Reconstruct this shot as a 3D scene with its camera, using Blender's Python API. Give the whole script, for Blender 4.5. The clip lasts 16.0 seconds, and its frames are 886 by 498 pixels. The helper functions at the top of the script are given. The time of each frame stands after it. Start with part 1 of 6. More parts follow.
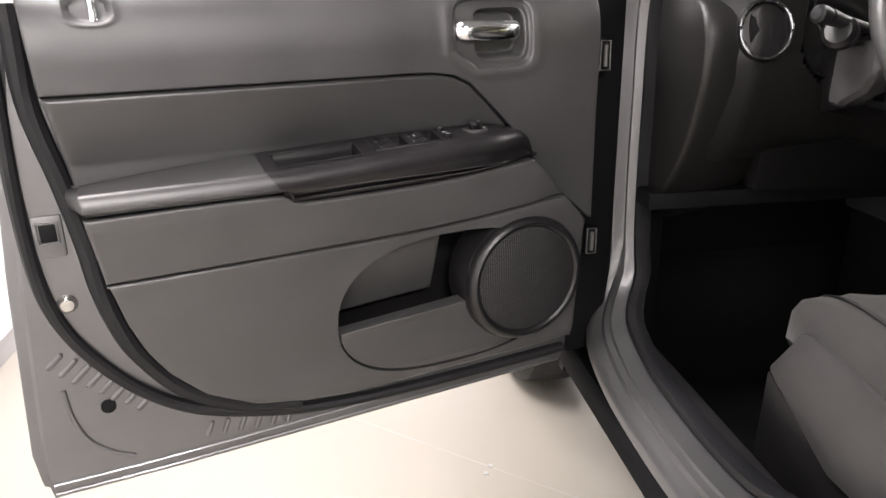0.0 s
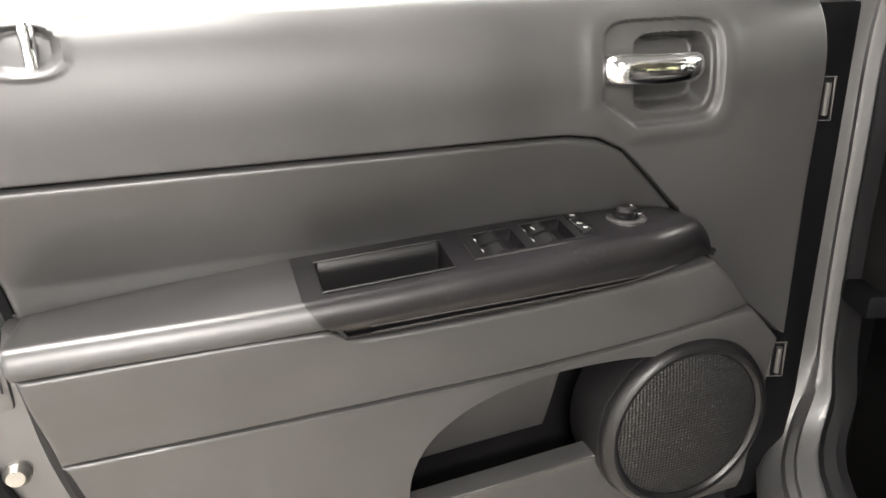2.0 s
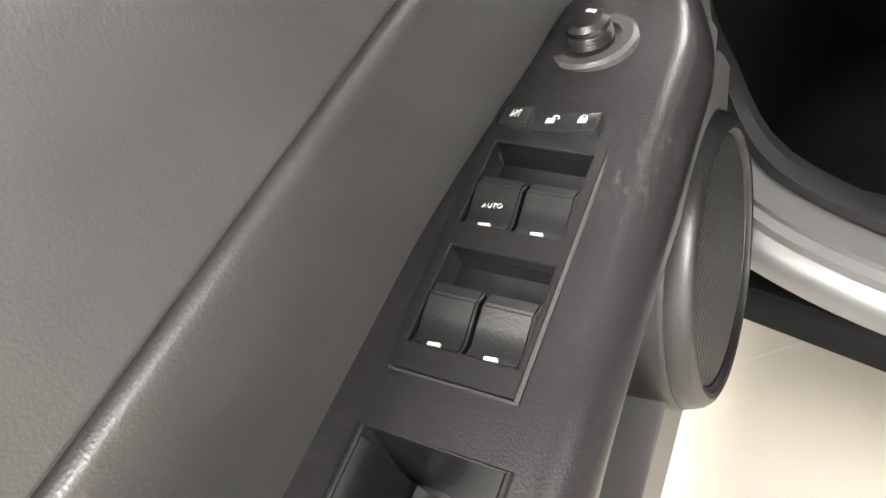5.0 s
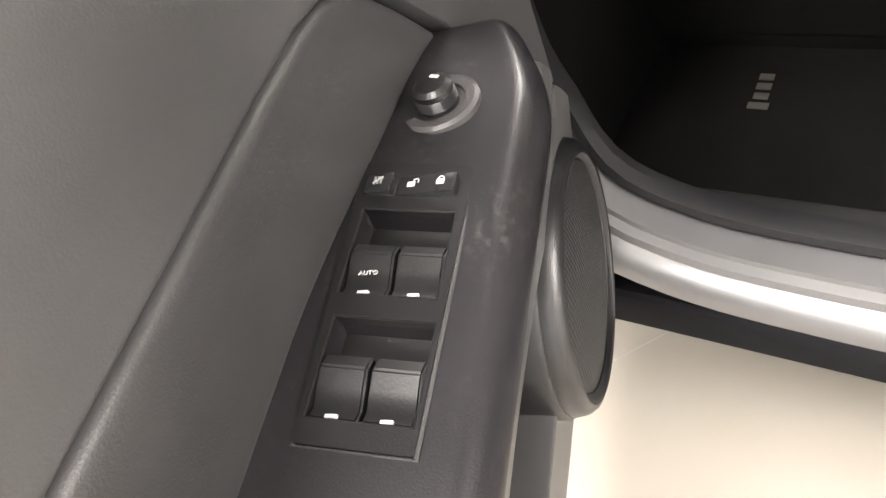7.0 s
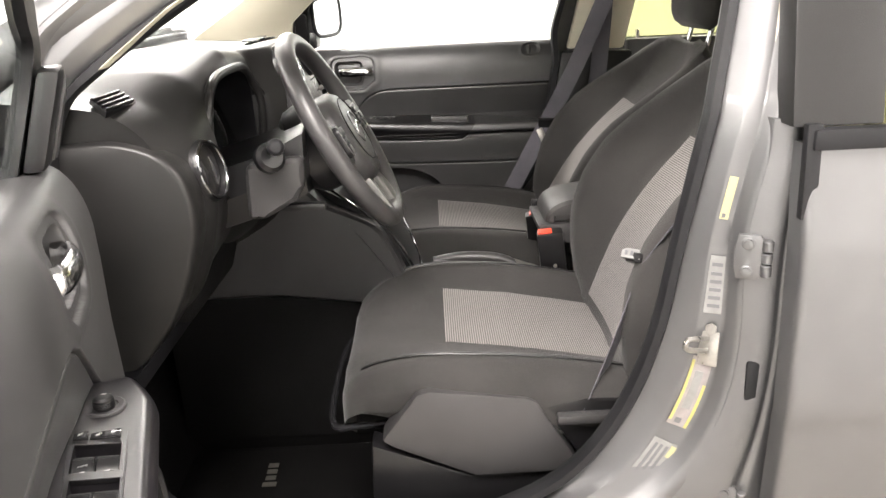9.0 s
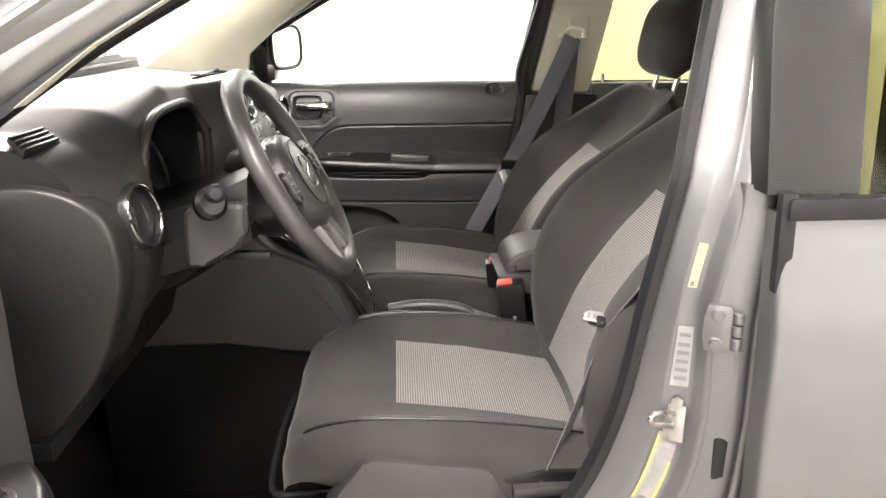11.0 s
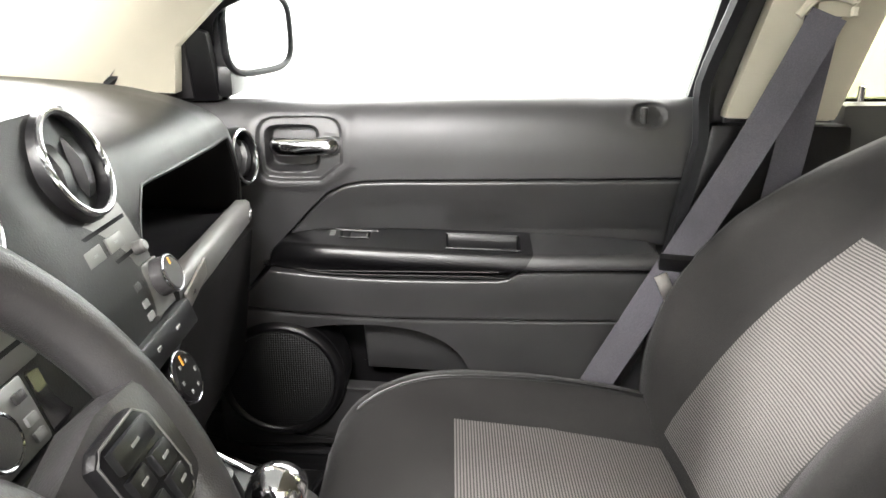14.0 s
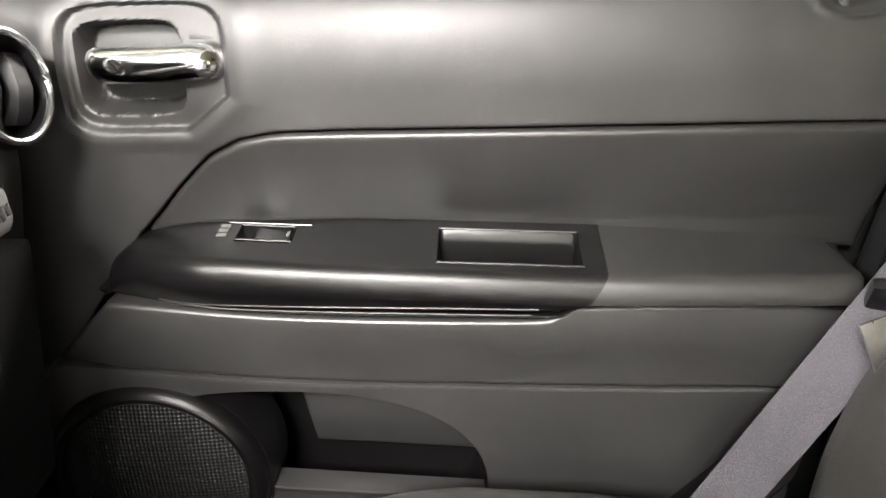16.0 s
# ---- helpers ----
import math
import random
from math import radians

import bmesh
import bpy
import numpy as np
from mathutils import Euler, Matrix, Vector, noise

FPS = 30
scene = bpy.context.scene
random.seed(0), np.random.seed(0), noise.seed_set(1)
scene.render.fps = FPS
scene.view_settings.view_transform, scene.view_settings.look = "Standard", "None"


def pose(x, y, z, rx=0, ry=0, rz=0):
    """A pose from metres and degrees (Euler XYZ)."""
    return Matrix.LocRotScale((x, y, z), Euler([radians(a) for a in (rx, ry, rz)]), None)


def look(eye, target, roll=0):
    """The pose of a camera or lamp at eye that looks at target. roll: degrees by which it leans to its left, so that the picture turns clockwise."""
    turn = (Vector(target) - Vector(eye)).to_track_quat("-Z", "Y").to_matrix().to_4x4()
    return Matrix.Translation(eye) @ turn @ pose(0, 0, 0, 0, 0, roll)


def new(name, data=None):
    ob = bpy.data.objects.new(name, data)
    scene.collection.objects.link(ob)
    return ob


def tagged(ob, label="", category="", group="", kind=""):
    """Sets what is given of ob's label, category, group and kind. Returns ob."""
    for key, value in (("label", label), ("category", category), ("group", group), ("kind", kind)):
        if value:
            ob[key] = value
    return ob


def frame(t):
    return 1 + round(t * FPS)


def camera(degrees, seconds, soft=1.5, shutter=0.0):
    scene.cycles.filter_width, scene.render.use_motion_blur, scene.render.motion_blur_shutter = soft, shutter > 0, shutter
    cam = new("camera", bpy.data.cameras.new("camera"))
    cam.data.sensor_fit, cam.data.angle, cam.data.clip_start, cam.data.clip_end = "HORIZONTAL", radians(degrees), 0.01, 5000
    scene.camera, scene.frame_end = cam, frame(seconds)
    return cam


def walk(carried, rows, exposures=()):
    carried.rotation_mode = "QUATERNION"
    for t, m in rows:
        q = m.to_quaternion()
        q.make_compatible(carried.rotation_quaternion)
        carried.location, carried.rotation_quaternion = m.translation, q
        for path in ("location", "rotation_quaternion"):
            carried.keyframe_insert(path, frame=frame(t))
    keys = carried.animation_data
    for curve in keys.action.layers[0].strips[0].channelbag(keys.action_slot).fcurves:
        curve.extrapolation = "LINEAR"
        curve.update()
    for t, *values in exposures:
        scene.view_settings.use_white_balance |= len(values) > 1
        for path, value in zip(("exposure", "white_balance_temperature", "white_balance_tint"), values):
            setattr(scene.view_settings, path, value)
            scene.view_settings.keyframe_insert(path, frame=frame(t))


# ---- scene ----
cam = camera(61.8, 16.0)
PATH = [
    (0, (-1.147, -0.355, 1.096), (-0.891, 1.513, 0.428), -0.9),
    (0.5, (-1.105, -0.214, 1.092), (-1.044, 1.675, 0.439), -0.7),
    (1, (-1.112, -0.07, 1.108), (-1.107, 1.817, 0.447), -0.7),
    (1.5, (-1.121, 0.008, 1.122), (-1.126, 1.888, 0.438), -0.8),
    (2, (-1.136, 0.04, 1.128), (-1.112, 1.908, 0.414), -1.3),
    (2.5, (-1.151, 0.058, 1.129), (-1.072, 1.912, 0.382), -2.2),
    (3, (-1.182, 0.121, 1.116), (-1.021, 1.954, 0.332), -3.9),
    (3.5, (-1.181, 0.251, 1.105), (-0.864, 1.999, 0.187), -8.2),
    (4, (-1.178, 0.379, 1.098), (-0.659, 1.964, -0.006), -14.4),
    (4.2, (-1.177, 0.423, 1.092), (-0.59, 1.945, -0.065), -18.1),
    (6.3, (-1.126, 0.56, 1.063), (-0.443, 1.698, -0.433), -32.5),
    (6.5, (-1.132, 0.559, 1.065), (-0.376, 1.676, -0.412), -30.3),
    (7, (-1.153, 0.52, 1.093), (-0.236, 1.596, -0.322), -27.6),
    (7.5, (-1.243, 0.421, 1.149), (0.086, 1.271, -0.08), -17.8),
    (8, (-1.364, 0.347, 1.203), (0.287, 0.852, 0.194), -10.2),
    (8.5, (-1.48, 0.351, 1.234), (0.336, 0.549, 0.421), -5.7),
    (9, (-1.583, 0.381, 1.27), (0.3, 0.371, 0.597), -2.7),
    (9.2, (-1.611, 0.386, 1.283), (0.283, 0.326, 0.643), -2.0),
    (11.3, (-1.436, 0.351, 1.286), (0.468, 0.242, 0.686), -0.2),
    (11.5, (-1.355, 0.327, 1.284), (0.55, 0.235, 0.685), -0.3),
    (12, (-1.174, 0.321, 1.277), (0.729, 0.266, 0.664), -0.4),
    (12.5, (-0.944, 0.332, 1.27), (0.955, 0.323, 0.645), -0.6),
    (13, (-0.736, 0.315, 1.261), (1.158, 0.339, 0.619), -0.5),
    (13.5, (-0.567, 0.354, 1.251), (1.331, 0.383, 0.62), -0.5),
    (14, (-0.448, 0.381, 1.25), (1.445, 0.403, 0.604), -0.4),
    (14.5, (-0.29, 0.395, 1.217), (1.603, 0.388, 0.572), -0.4),
    (15, (-0.071, 0.375, 1.174), (1.812, 0.391, 0.503), -0.3),
    (15.5, (0.056, 0.383, 1.16), (1.896, 0.449, 0.379), -1.3),
    (16, (0.105, 0.357, 1.139), (1.917, 0.45, 0.297), -1.7),
]
EXPOSURES = [(0, -0.25, 6350, 15), (1.0, 0.2, 6450, 13), (1.5, 0.3, 6500, 10), (3, 0.45, 6500, 9), (4, 1.1, 6500, 8), (6.5, 0.9, 6550, 10), (7.5, 0.9, 6600, 14), (8, 0.85, 6600, 14), (8.5, 0.6, 6600, 14), (9, 0.35, 6550, 12), (11.5, 0.45, 6500, 11), (12.5, 0.75, 6450, 11), (13, 0.85, 6400, 11), (14.5, 1.15, 6250, 10), (15.5, 1.5, 6400, 10), (16, 1.5, 6500, 10)]
walk(cam, [(t, look(e, g, r)) for t, e, g, r in PATH], EXPOSURES)

# ---- world and light: a white picture booth lit by ceiling panels added out of view ----
world = bpy.data.worlds.new("world")
scene.world = world
world.use_nodes = True
world.node_tree.nodes["Background"].inputs[0].default_value = (0.95, 0.95, 1.0, 1)
world.node_tree.nodes["Background"].inputs[1].default_value = 0.05


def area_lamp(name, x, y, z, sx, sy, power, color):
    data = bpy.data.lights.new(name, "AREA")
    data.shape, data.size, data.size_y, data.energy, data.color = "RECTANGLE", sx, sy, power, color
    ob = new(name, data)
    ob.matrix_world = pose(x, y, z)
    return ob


# unseen lamps, added and tuned for brightness: x, y, width, length, watts
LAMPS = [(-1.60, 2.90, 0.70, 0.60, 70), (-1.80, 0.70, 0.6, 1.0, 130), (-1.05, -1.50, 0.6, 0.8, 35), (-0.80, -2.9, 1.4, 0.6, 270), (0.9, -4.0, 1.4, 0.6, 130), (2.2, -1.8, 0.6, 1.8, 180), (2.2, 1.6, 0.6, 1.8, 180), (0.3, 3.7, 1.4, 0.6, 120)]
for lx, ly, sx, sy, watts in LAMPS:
    area_lamp("added_ceiling_lamp", lx, ly, 2.68, sx, sy, watts, (1.0, 0.945, 0.895))

# ---- materials ----
def node_mat(name):
    m = bpy.data.materials.new(name)
    m.use_nodes = True
    nt = m.node_tree
    return m, nt, nt.nodes["Principled BSDF"]


def surface(name, color, rough=0.5, metal=0.0, grain=0.0, grain_scale=900.0, vary=0.12, vary_scale=9.0, wear=0.0, coat=0.0, spec=0.5, sheen=0.0, rough_vary=0.08):
    """A procedural surface with colour variation at two scales and a fine relief, in metres of the thing's own space."""
    m, nt, b = node_mat(name)
    tc = nt.nodes.new("ShaderNodeTexCoord")
    big = nt.nodes.new("ShaderNodeTexNoise")
    big.inputs["Scale"].default_value, big.inputs["Detail"].default_value = vary_scale, 4
    nt.links.new(tc.outputs["Object"], big.inputs["Vector"])
    fine = nt.nodes.new("ShaderNodeTexNoise")
    fine.inputs["Scale"].default_value, fine.inputs["Detail"].default_value = grain_scale, 2
    nt.links.new(tc.outputs["Object"], fine.inputs["Vector"])
    ramp = nt.nodes.new("ShaderNodeMapRange")
    ramp.inputs[1].default_value, ramp.inputs[2].default_value = 0.3, 0.7
    ramp.inputs[3].default_value, ramp.inputs[4].default_value = 1 - vary, 1 + vary
    nt.links.new(big.outputs["Fac"], ramp.inputs[0])
    mul = nt.nodes.new("ShaderNodeMix")
    mul.data_type, mul.blend_type = "RGBA", "MULTIPLY"
    mul.inputs[0].default_value = 1.0
    mul.inputs[6].default_value = (*color, 1)
    nt.links.new(ramp.outputs[0], mul.inputs[7])
    out = mul.outputs[2]
    if wear:
        spots = nt.nodes.new("ShaderNodeTexNoise")
        spots.inputs["Scale"].default_value, spots.inputs["Detail"].default_value = 260, 12
        nt.links.new(tc.outputs["Object"], spots.inputs["Vector"])
        cut = nt.nodes.new("ShaderNodeMapRange")
        cut.inputs[1].default_value, cut.inputs[2].default_value = 0.54, 0.78
        cut.inputs[3].default_value, cut.inputs[4].default_value = 0, wear
        nt.links.new(spots.outputs["Fac"], cut.inputs[0])
        patch = nt.nodes.new("ShaderNodeTexNoise")
        patch.inputs["Scale"].default_value, patch.inputs["Detail"].default_value = 16, 3
        nt.links.new(tc.outputs["Object"], patch.inputs["Vector"])
        where = nt.nodes.new("ShaderNodeMapRange")
        where.inputs[1].default_value, where.inputs[2].default_value = 0.46, 0.62
        nt.links.new(patch.outputs["Fac"], where.inputs[0])
        both = nt.nodes.new("ShaderNodeMath")
        both.operation = "MULTIPLY"
        nt.links.new(cut.outputs[0], both.inputs[0])
        nt.links.new(where.outputs[0], both.inputs[1])
        mx = nt.nodes.new("ShaderNodeMix")
        mx.data_type = "RGBA"
        nt.links.new(both.outputs[0], mx.inputs[0])
        nt.links.new(out, mx.inputs[6])
        mx.inputs[7].default_value = (0.32, 0.29, 0.25, 1)
        out = mx.outputs[2]
    nt.links.new(out, b.inputs["Base Color"])
    rr = nt.nodes.new("ShaderNodeMapRange")
    rr.inputs[1].default_value, rr.inputs[2].default_value = 0.3, 0.7
    rr.inputs[3].default_value, rr.inputs[4].default_value = max(0.02, rough - rough_vary), min(1, rough + rough_vary)
    nt.links.new(big.outputs["Fac"], rr.inputs[0])
    nt.links.new(rr.outputs[0], b.inputs["Roughness"])
    b.inputs["Metallic"].default_value = metal
    b.inputs["Specular IOR Level"].default_value = spec
    b.inputs["Coat Weight"].default_value = coat
    b.inputs["Coat Roughness"].default_value = 0.08
    b.inputs["Sheen Weight"].default_value = sheen
    if grain:
        bump = nt.nodes.new("ShaderNodeBump")
        bump.inputs["Strength"].default_value, bump.inputs["Distance"].default_value = grain, 0.001
        nt.links.new(fine.outputs["Fac"], bump.inputs["Height"])
        nt.links.new(bump.outputs[0], b.inputs["Normal"])
    return m


def striped(name, axis):
    """Ribbed seat cloth: pale and dark threads of about 6 mm, across the seat."""
    m, nt, b = node_mat(name)
    tc = nt.nodes.new("ShaderNodeTexCoord")
    w = nt.nodes.new("ShaderNodeTexWave")
    w.wave_type, w.bands_direction, w.wave_profile = "BANDS", axis, "SIN"
    w.inputs["Scale"].default_value = 78.0
    w.inputs["Distortion"].default_value, w.inputs["Detail Scale"].default_value = 0.12, 20
    nt.links.new(tc.outputs["UV"], w.inputs["Vector"])
    n = nt.nodes.new("ShaderNodeTexNoise")
    n.inputs["Scale"].default_value = 700
    nt.links.new(tc.outputs["Object"], n.inputs["Vector"])
    add = nt.nodes.new("ShaderNodeMath")
    add.operation = "MULTIPLY_ADD"
    nt.links.new(n.outputs["Fac"], add.inputs[0])
    add.inputs[1].default_value = 0.25
    nt.links.new(w.outputs["Fac"], add.inputs[2])
    ramp = nt.nodes.new("ShaderNodeValToRGB")
    ramp.color_ramp.elements[0].position, ramp.color_ramp.elements[0].color = 0.40, (0.058, 0.054, 0.051, 1)
    ramp.color_ramp.elements[1].position, ramp.color_ramp.elements[1].color = 0.75, (0.20, 0.187, 0.178, 1)
    nt.links.new(add.outputs[0], ramp.inputs[0])
    nt.links.new(ramp.outputs[0], b.inputs["Base Color"])
    b.inputs["Roughness"].default_value = 0.9
    b.inputs["Sheen Weight"].default_value = 0.1
    bump = nt.nodes.new("ShaderNodeBump")
    bump.inputs["Strength"].default_value, bump.inputs["Distance"].default_value = 0.5, 0.001
    nt.links.new(add.outputs[0], bump.inputs["Height"])
    nt.links.new(bump.outputs[0], b.inputs["Normal"])
    return m


def woven(name, color, scale=1500.0, sheen=0.12, spec=0.2):
    """Cloth or webbing with a fine weave."""
    m, nt, b = node_mat(name)
    tc = nt.nodes.new("ShaderNodeTexCoord")
    v = nt.nodes.new("ShaderNodeTexVoronoi")
    v.inputs["Scale"].default_value = scale
    nt.links.new(tc.outputs["Object"], v.inputs["Vector"])
    n = nt.nodes.new("ShaderNodeTexNoise")
    n.inputs["Scale"].default_value, n.inputs["Detail"].default_value = 7, 4
    nt.links.new(tc.outputs["Object"], n.inputs["Vector"])
    r = nt.nodes.new("ShaderNodeMapRange")
    r.inputs[1].default_value, r.inputs[2].default_value, r.inputs[3].default_value, r.inputs[4].default_value = 0.3, 0.7, 0.8, 1.2
    nt.links.new(n.outputs["Fac"], r.inputs[0])
    r2 = nt.nodes.new("ShaderNodeMapRange")
    r2.inputs[1].default_value, r2.inputs[2].default_value, r2.inputs[3].default_value, r2.inputs[4].default_value = 0.0, 0.8, 0.65, 1.25
    nt.links.new(v.outputs["Distance"], r2.inputs[0])
    mm = nt.nodes.new("ShaderNodeMath")
    mm.operation = "MULTIPLY"
    nt.links.new(r.outputs[0], mm.inputs[0])
    nt.links.new(r2.outputs[0], mm.inputs[1])
    mul = nt.nodes.new("ShaderNodeMix")
    mul.data_type, mul.blend_type = "RGBA", "MULTIPLY"
    mul.inputs[0].default_value = 1.0
    mul.inputs[6].default_value = (*color, 1)
    nt.links.new(mm.outputs[0], mul.inputs[7])
    nt.links.new(mul.outputs[2], b.inputs["Base Color"])
    b.inputs["Roughness"].default_value = 0.92
    b.inputs["Specular IOR Level"].default_value = spec
    b.inputs["Sheen Weight"].default_value = sheen
    b.inputs["Sheen Roughness"].default_value = 0.4
    bump = nt.nodes.new("ShaderNodeBump")
    bump.inputs["Strength"].default_value, bump.inputs["Distance"].default_value = 0.35, 0.0006
    nt.links.new(v.outputs["Distance"], bump.inputs["Height"])
    nt.links.new(bump.outputs[0], b.inputs["Normal"])
    return m


def glass(name, color, sheen=0.5):
    m, nt, b = node_mat(name)
    out = nt.nodes["Material Output"]
    tr = nt.nodes.new("ShaderNodeBsdfTransparent")
    tr.inputs[0].default_value = (*color, 1)
    gl = nt.nodes.new("ShaderNodeBsdfGlossy")
    gl.inputs["Roughness"].default_value = 0.02
    lw = nt.nodes.new("ShaderNodeLayerWeight")
    lw.inputs[0].default_value = 0.5
    power = nt.nodes.new("ShaderNodeMath")
    power.operation, power.inputs[1].default_value = "POWER", 5
    nt.links.new(lw.outputs["Facing"], power.inputs[0])
    gloss = nt.nodes.new("ShaderNodeMath")
    gloss.operation, gloss.inputs[1].default_value, gloss.inputs[2].default_value = "MULTIPLY_ADD", sheen, 0.02
    nt.links.new(power.outputs[0], gloss.inputs[0])
    mix = nt.nodes.new("ShaderNodeMixShader")
    nt.links.new(gloss.outputs[0], mix.inputs[0])
    nt.links.new(tr.outputs[0], mix.inputs[1])
    nt.links.new(gl.outputs[0], mix.inputs[2])
    nt.links.new(mix.outputs[0], out.inputs[0])
    return m


def grille_mat(name):
    """Moulded speaker grille: rows of small holes."""
    m, nt, b = node_mat(name)
    tc = nt.nodes.new("ShaderNodeTexCoord")
    v = nt.nodes.new("ShaderNodeTexVoronoi")
    v.inputs["Scale"].default_value, v.inputs["Randomness"].default_value = 260, 0.0
    nt.links.new(tc.outputs["UV"], v.inputs["Vector"])
    ramp = nt.nodes.new("ShaderNodeValToRGB")
    ramp.color_ramp.elements[0].position, ramp.color_ramp.elements[0].color = 0.28, (0.004, 0.004, 0.004, 1)
    ramp.color_ramp.elements[1].position, ramp.color_ramp.elements[1].color = 0.40, (0.013, 0.013, 0.0135, 1)
    nt.links.new(v.outputs["Distance"], ramp.inputs[0])
    nt.links.new(ramp.outputs[0], b.inputs["Base Color"])
    b.inputs["Roughness"].default_value = 0.5
    bump = nt.nodes.new("ShaderNodeBump")
    bump.inputs["Strength"].default_value, bump.inputs["Distance"].default_value = 0.8, 0.002
    nt.links.new(v.outputs["Distance"], bump.inputs["Height"])
    nt.links.new(bump.outputs[0], b.inputs["Normal"])
    return m


M_KEY = surface("matt_black_key", (0.0066, 0.0066, 0.00704), 0.34, grain=0.08, vary=0.1, spec=0.45, rough_vary=0.04)
M_ARM = surface("soft_armrest_vinyl", (0.048, 0.0465, 0.04575), 0.46, grain=0.25, grain_scale=650, vary=0.1, spec=0.4)
M_CLAD = surface("black_sill_plastic", (0.008, 0.008, 0.009), 0.8, spec=0.06)
M_SCUFF = surface("grained_black_sill", (0.0192, 0.0192, 0.01984), 0.5, grain=0.3, vary=0.15, spec=0.22)
M_TRAY = surface("smooth_black_plastic", (0.005, 0.005, 0.0054), 0.3, grain=0.0, vary=0.1, spec=0.4, rough_vary=0.02)
M_TRIM = surface("door_trim_vinyl", (0.035, 0.0344, 0.035), 0.45, grain=0.10, grain_scale=1100, vary=0.16, spec=0.75, rough_vary=0.03)
M_HARD = surface("hard_door_plastic", (0.046, 0.0452, 0.0456), 0.37, grain=0.09, grain_scale=1100, vary=0.14, spec=0.85, rough_vary=0.03)
M_SOFT = surface("padded_vinyl", (0.029, 0.0285, 0.029), 0.37, grain=0.12, grain_scale=1100, vary=0.14, spec=0.9, rough_vary=0.03)
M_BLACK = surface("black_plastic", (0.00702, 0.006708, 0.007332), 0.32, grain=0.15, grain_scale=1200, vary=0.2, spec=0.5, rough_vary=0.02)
M_WORN = surface("worn_black_plastic", (0.008333, 0.007539, 0.008928), 0.3, grain=0.13, grain_scale=1200, vary=0.25, wear=0.09, spec=0.6, rough_vary=0.02)
M_GREYPL = surface("dark_grey_plastic", (0.0405, 0.039, 0.03945), 0.34, grain=0.25, grain_scale=900, rough_vary=0.04)
M_SIDE = surface("console_side_plastic", (0.036, 0.0353, 0.0355), 0.42, grain=0.25, grain_scale=700, vary=0.15, spec=0.4, rough_vary=0.04)
M_DASH = surface("dashboard_plastic", (0.0115, 0.0111, 0.0108), 0.36, grain=0.25, grain_scale=700, vary=0.12, spec=0.32, rough_vary=0.04)
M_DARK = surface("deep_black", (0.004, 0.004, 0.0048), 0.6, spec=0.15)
M_GLOSS = surface("gloss_black", (0.0156, 0.0156, 0.0169), 0.12, coat=0.5)
M_RUBBER = surface("black_rubber", (0.011, 0.011, 0.0121), 0.5, grain=0.15, spec=0.25)
M_BADGE = surface("pale_grey_badge", (0.065, 0.061, 0.054), 0.6)
M_RING = surface("brushed_bright_ring", (0.60, 0.60, 0.61), 0.26, metal=1.0, vary=0.04, rough_vary=0.01)
M_DIMCHROME = surface("dark_chrome", (0.24, 0.24, 0.25), 0.16, metal=1.0, vary=0.05)
M_PAPER = surface("printed_paper", (0.19, 0.19, 0.186), 0.5, vary=0.1, vary_scale=80)
M_SILVER = surface("silver_metallic_paint", (0.16, 0.16, 0.162), 0.44, metal=0.8, grain=0.04, grain_scale=2500, vary=0.05, coat=0.35, rough_vary=0.02)
M_SATIN = surface("satin_silver_trim", (0.1725, 0.1695, 0.1635), 0.42, metal=0.55, vary=0.06)
M_CHROME = surface("chrome", (0.72, 0.72, 0.735), 0.13, metal=1.0, vary=0.05, rough_vary=0.04)
M_STEEL = surface("zinc_steel", (0.416, 0.403, 0.377), 0.34, metal=0.9, vary=0.2, vary_scale=60)
M_CLOTH = woven("charcoal_seat_cloth", (0.035, 0.0334, 0.0323))
M_STRIPE = striped("ribbed_seat_cloth", "Y")
M_WEB = woven("grey_seat_belt_webbing", (0.1013, 0.0972, 0.1107), 900)
M_CARPET = woven("black_carpet", (0.007, 0.0068, 0.0068), 600, 0.0, 0.04)
M_CREAM = surface("cream_pillar_trim", (0.62, 0.58, 0.46), 0.55, grain=0.2, vary=0.05)
M_FLOOR = surface("cream_painted_floor", (0.30, 0.278, 0.243), 0.4, grain=0.05, grain_scale=300, vary=0.05, vary_scale=1.2)
M_WALL = surface("white_booth_wall", (0.86, 0.87, 0.87), 0.7, vary=0.02, vary_scale=0.7)
M_CEIL = surface("grey_ceiling", (0.16, 0.16, 0.16), 0.8, vary=0.05, vary_scale=0.6)
M_SKIRT = surface("grey_skirting", (0.34, 0.33, 0.33), 0.6, vary=0.1)
M_WHITE = surface("white_print", (0.80, 0.80, 0.78), 0.5, vary=0.04)
M_YELLOW = surface("yellow_label", (0.36, 0.34, 0.19), 0.5, vary=0.06)
M_YEDGE = surface("yellow_border", (0.36, 0.33, 0.11), 0.5, vary=0.05)
M_PINKLAB = surface("pale_pink_label", (0.22, 0.20, 0.196), 0.5, vary=0.15, vary_scale=60)
M_INK = surface("grey_print", (0.11, 0.11, 0.115), 0.6)
M_PRINT = surface("dull_white_print", (0.42, 0.42, 0.41), 0.55, vary=0.06)
# dash plastic again, darkened and dulled to hold the shade low in the cabin
M_DASH_SHADE = surface("shaded_dash_plastic", (0.007, 0.0068, 0.0068), 0.75, grain=0.3, grain_scale=700, vary=0.12, spec=0.08)
M_RED = surface("red_button", (0.78, 0.06, 0.03), 0.35, vary=0.06)
M_ORANGE = surface("amber_mark", (0.75, 0.30, 0.04), 0.5)
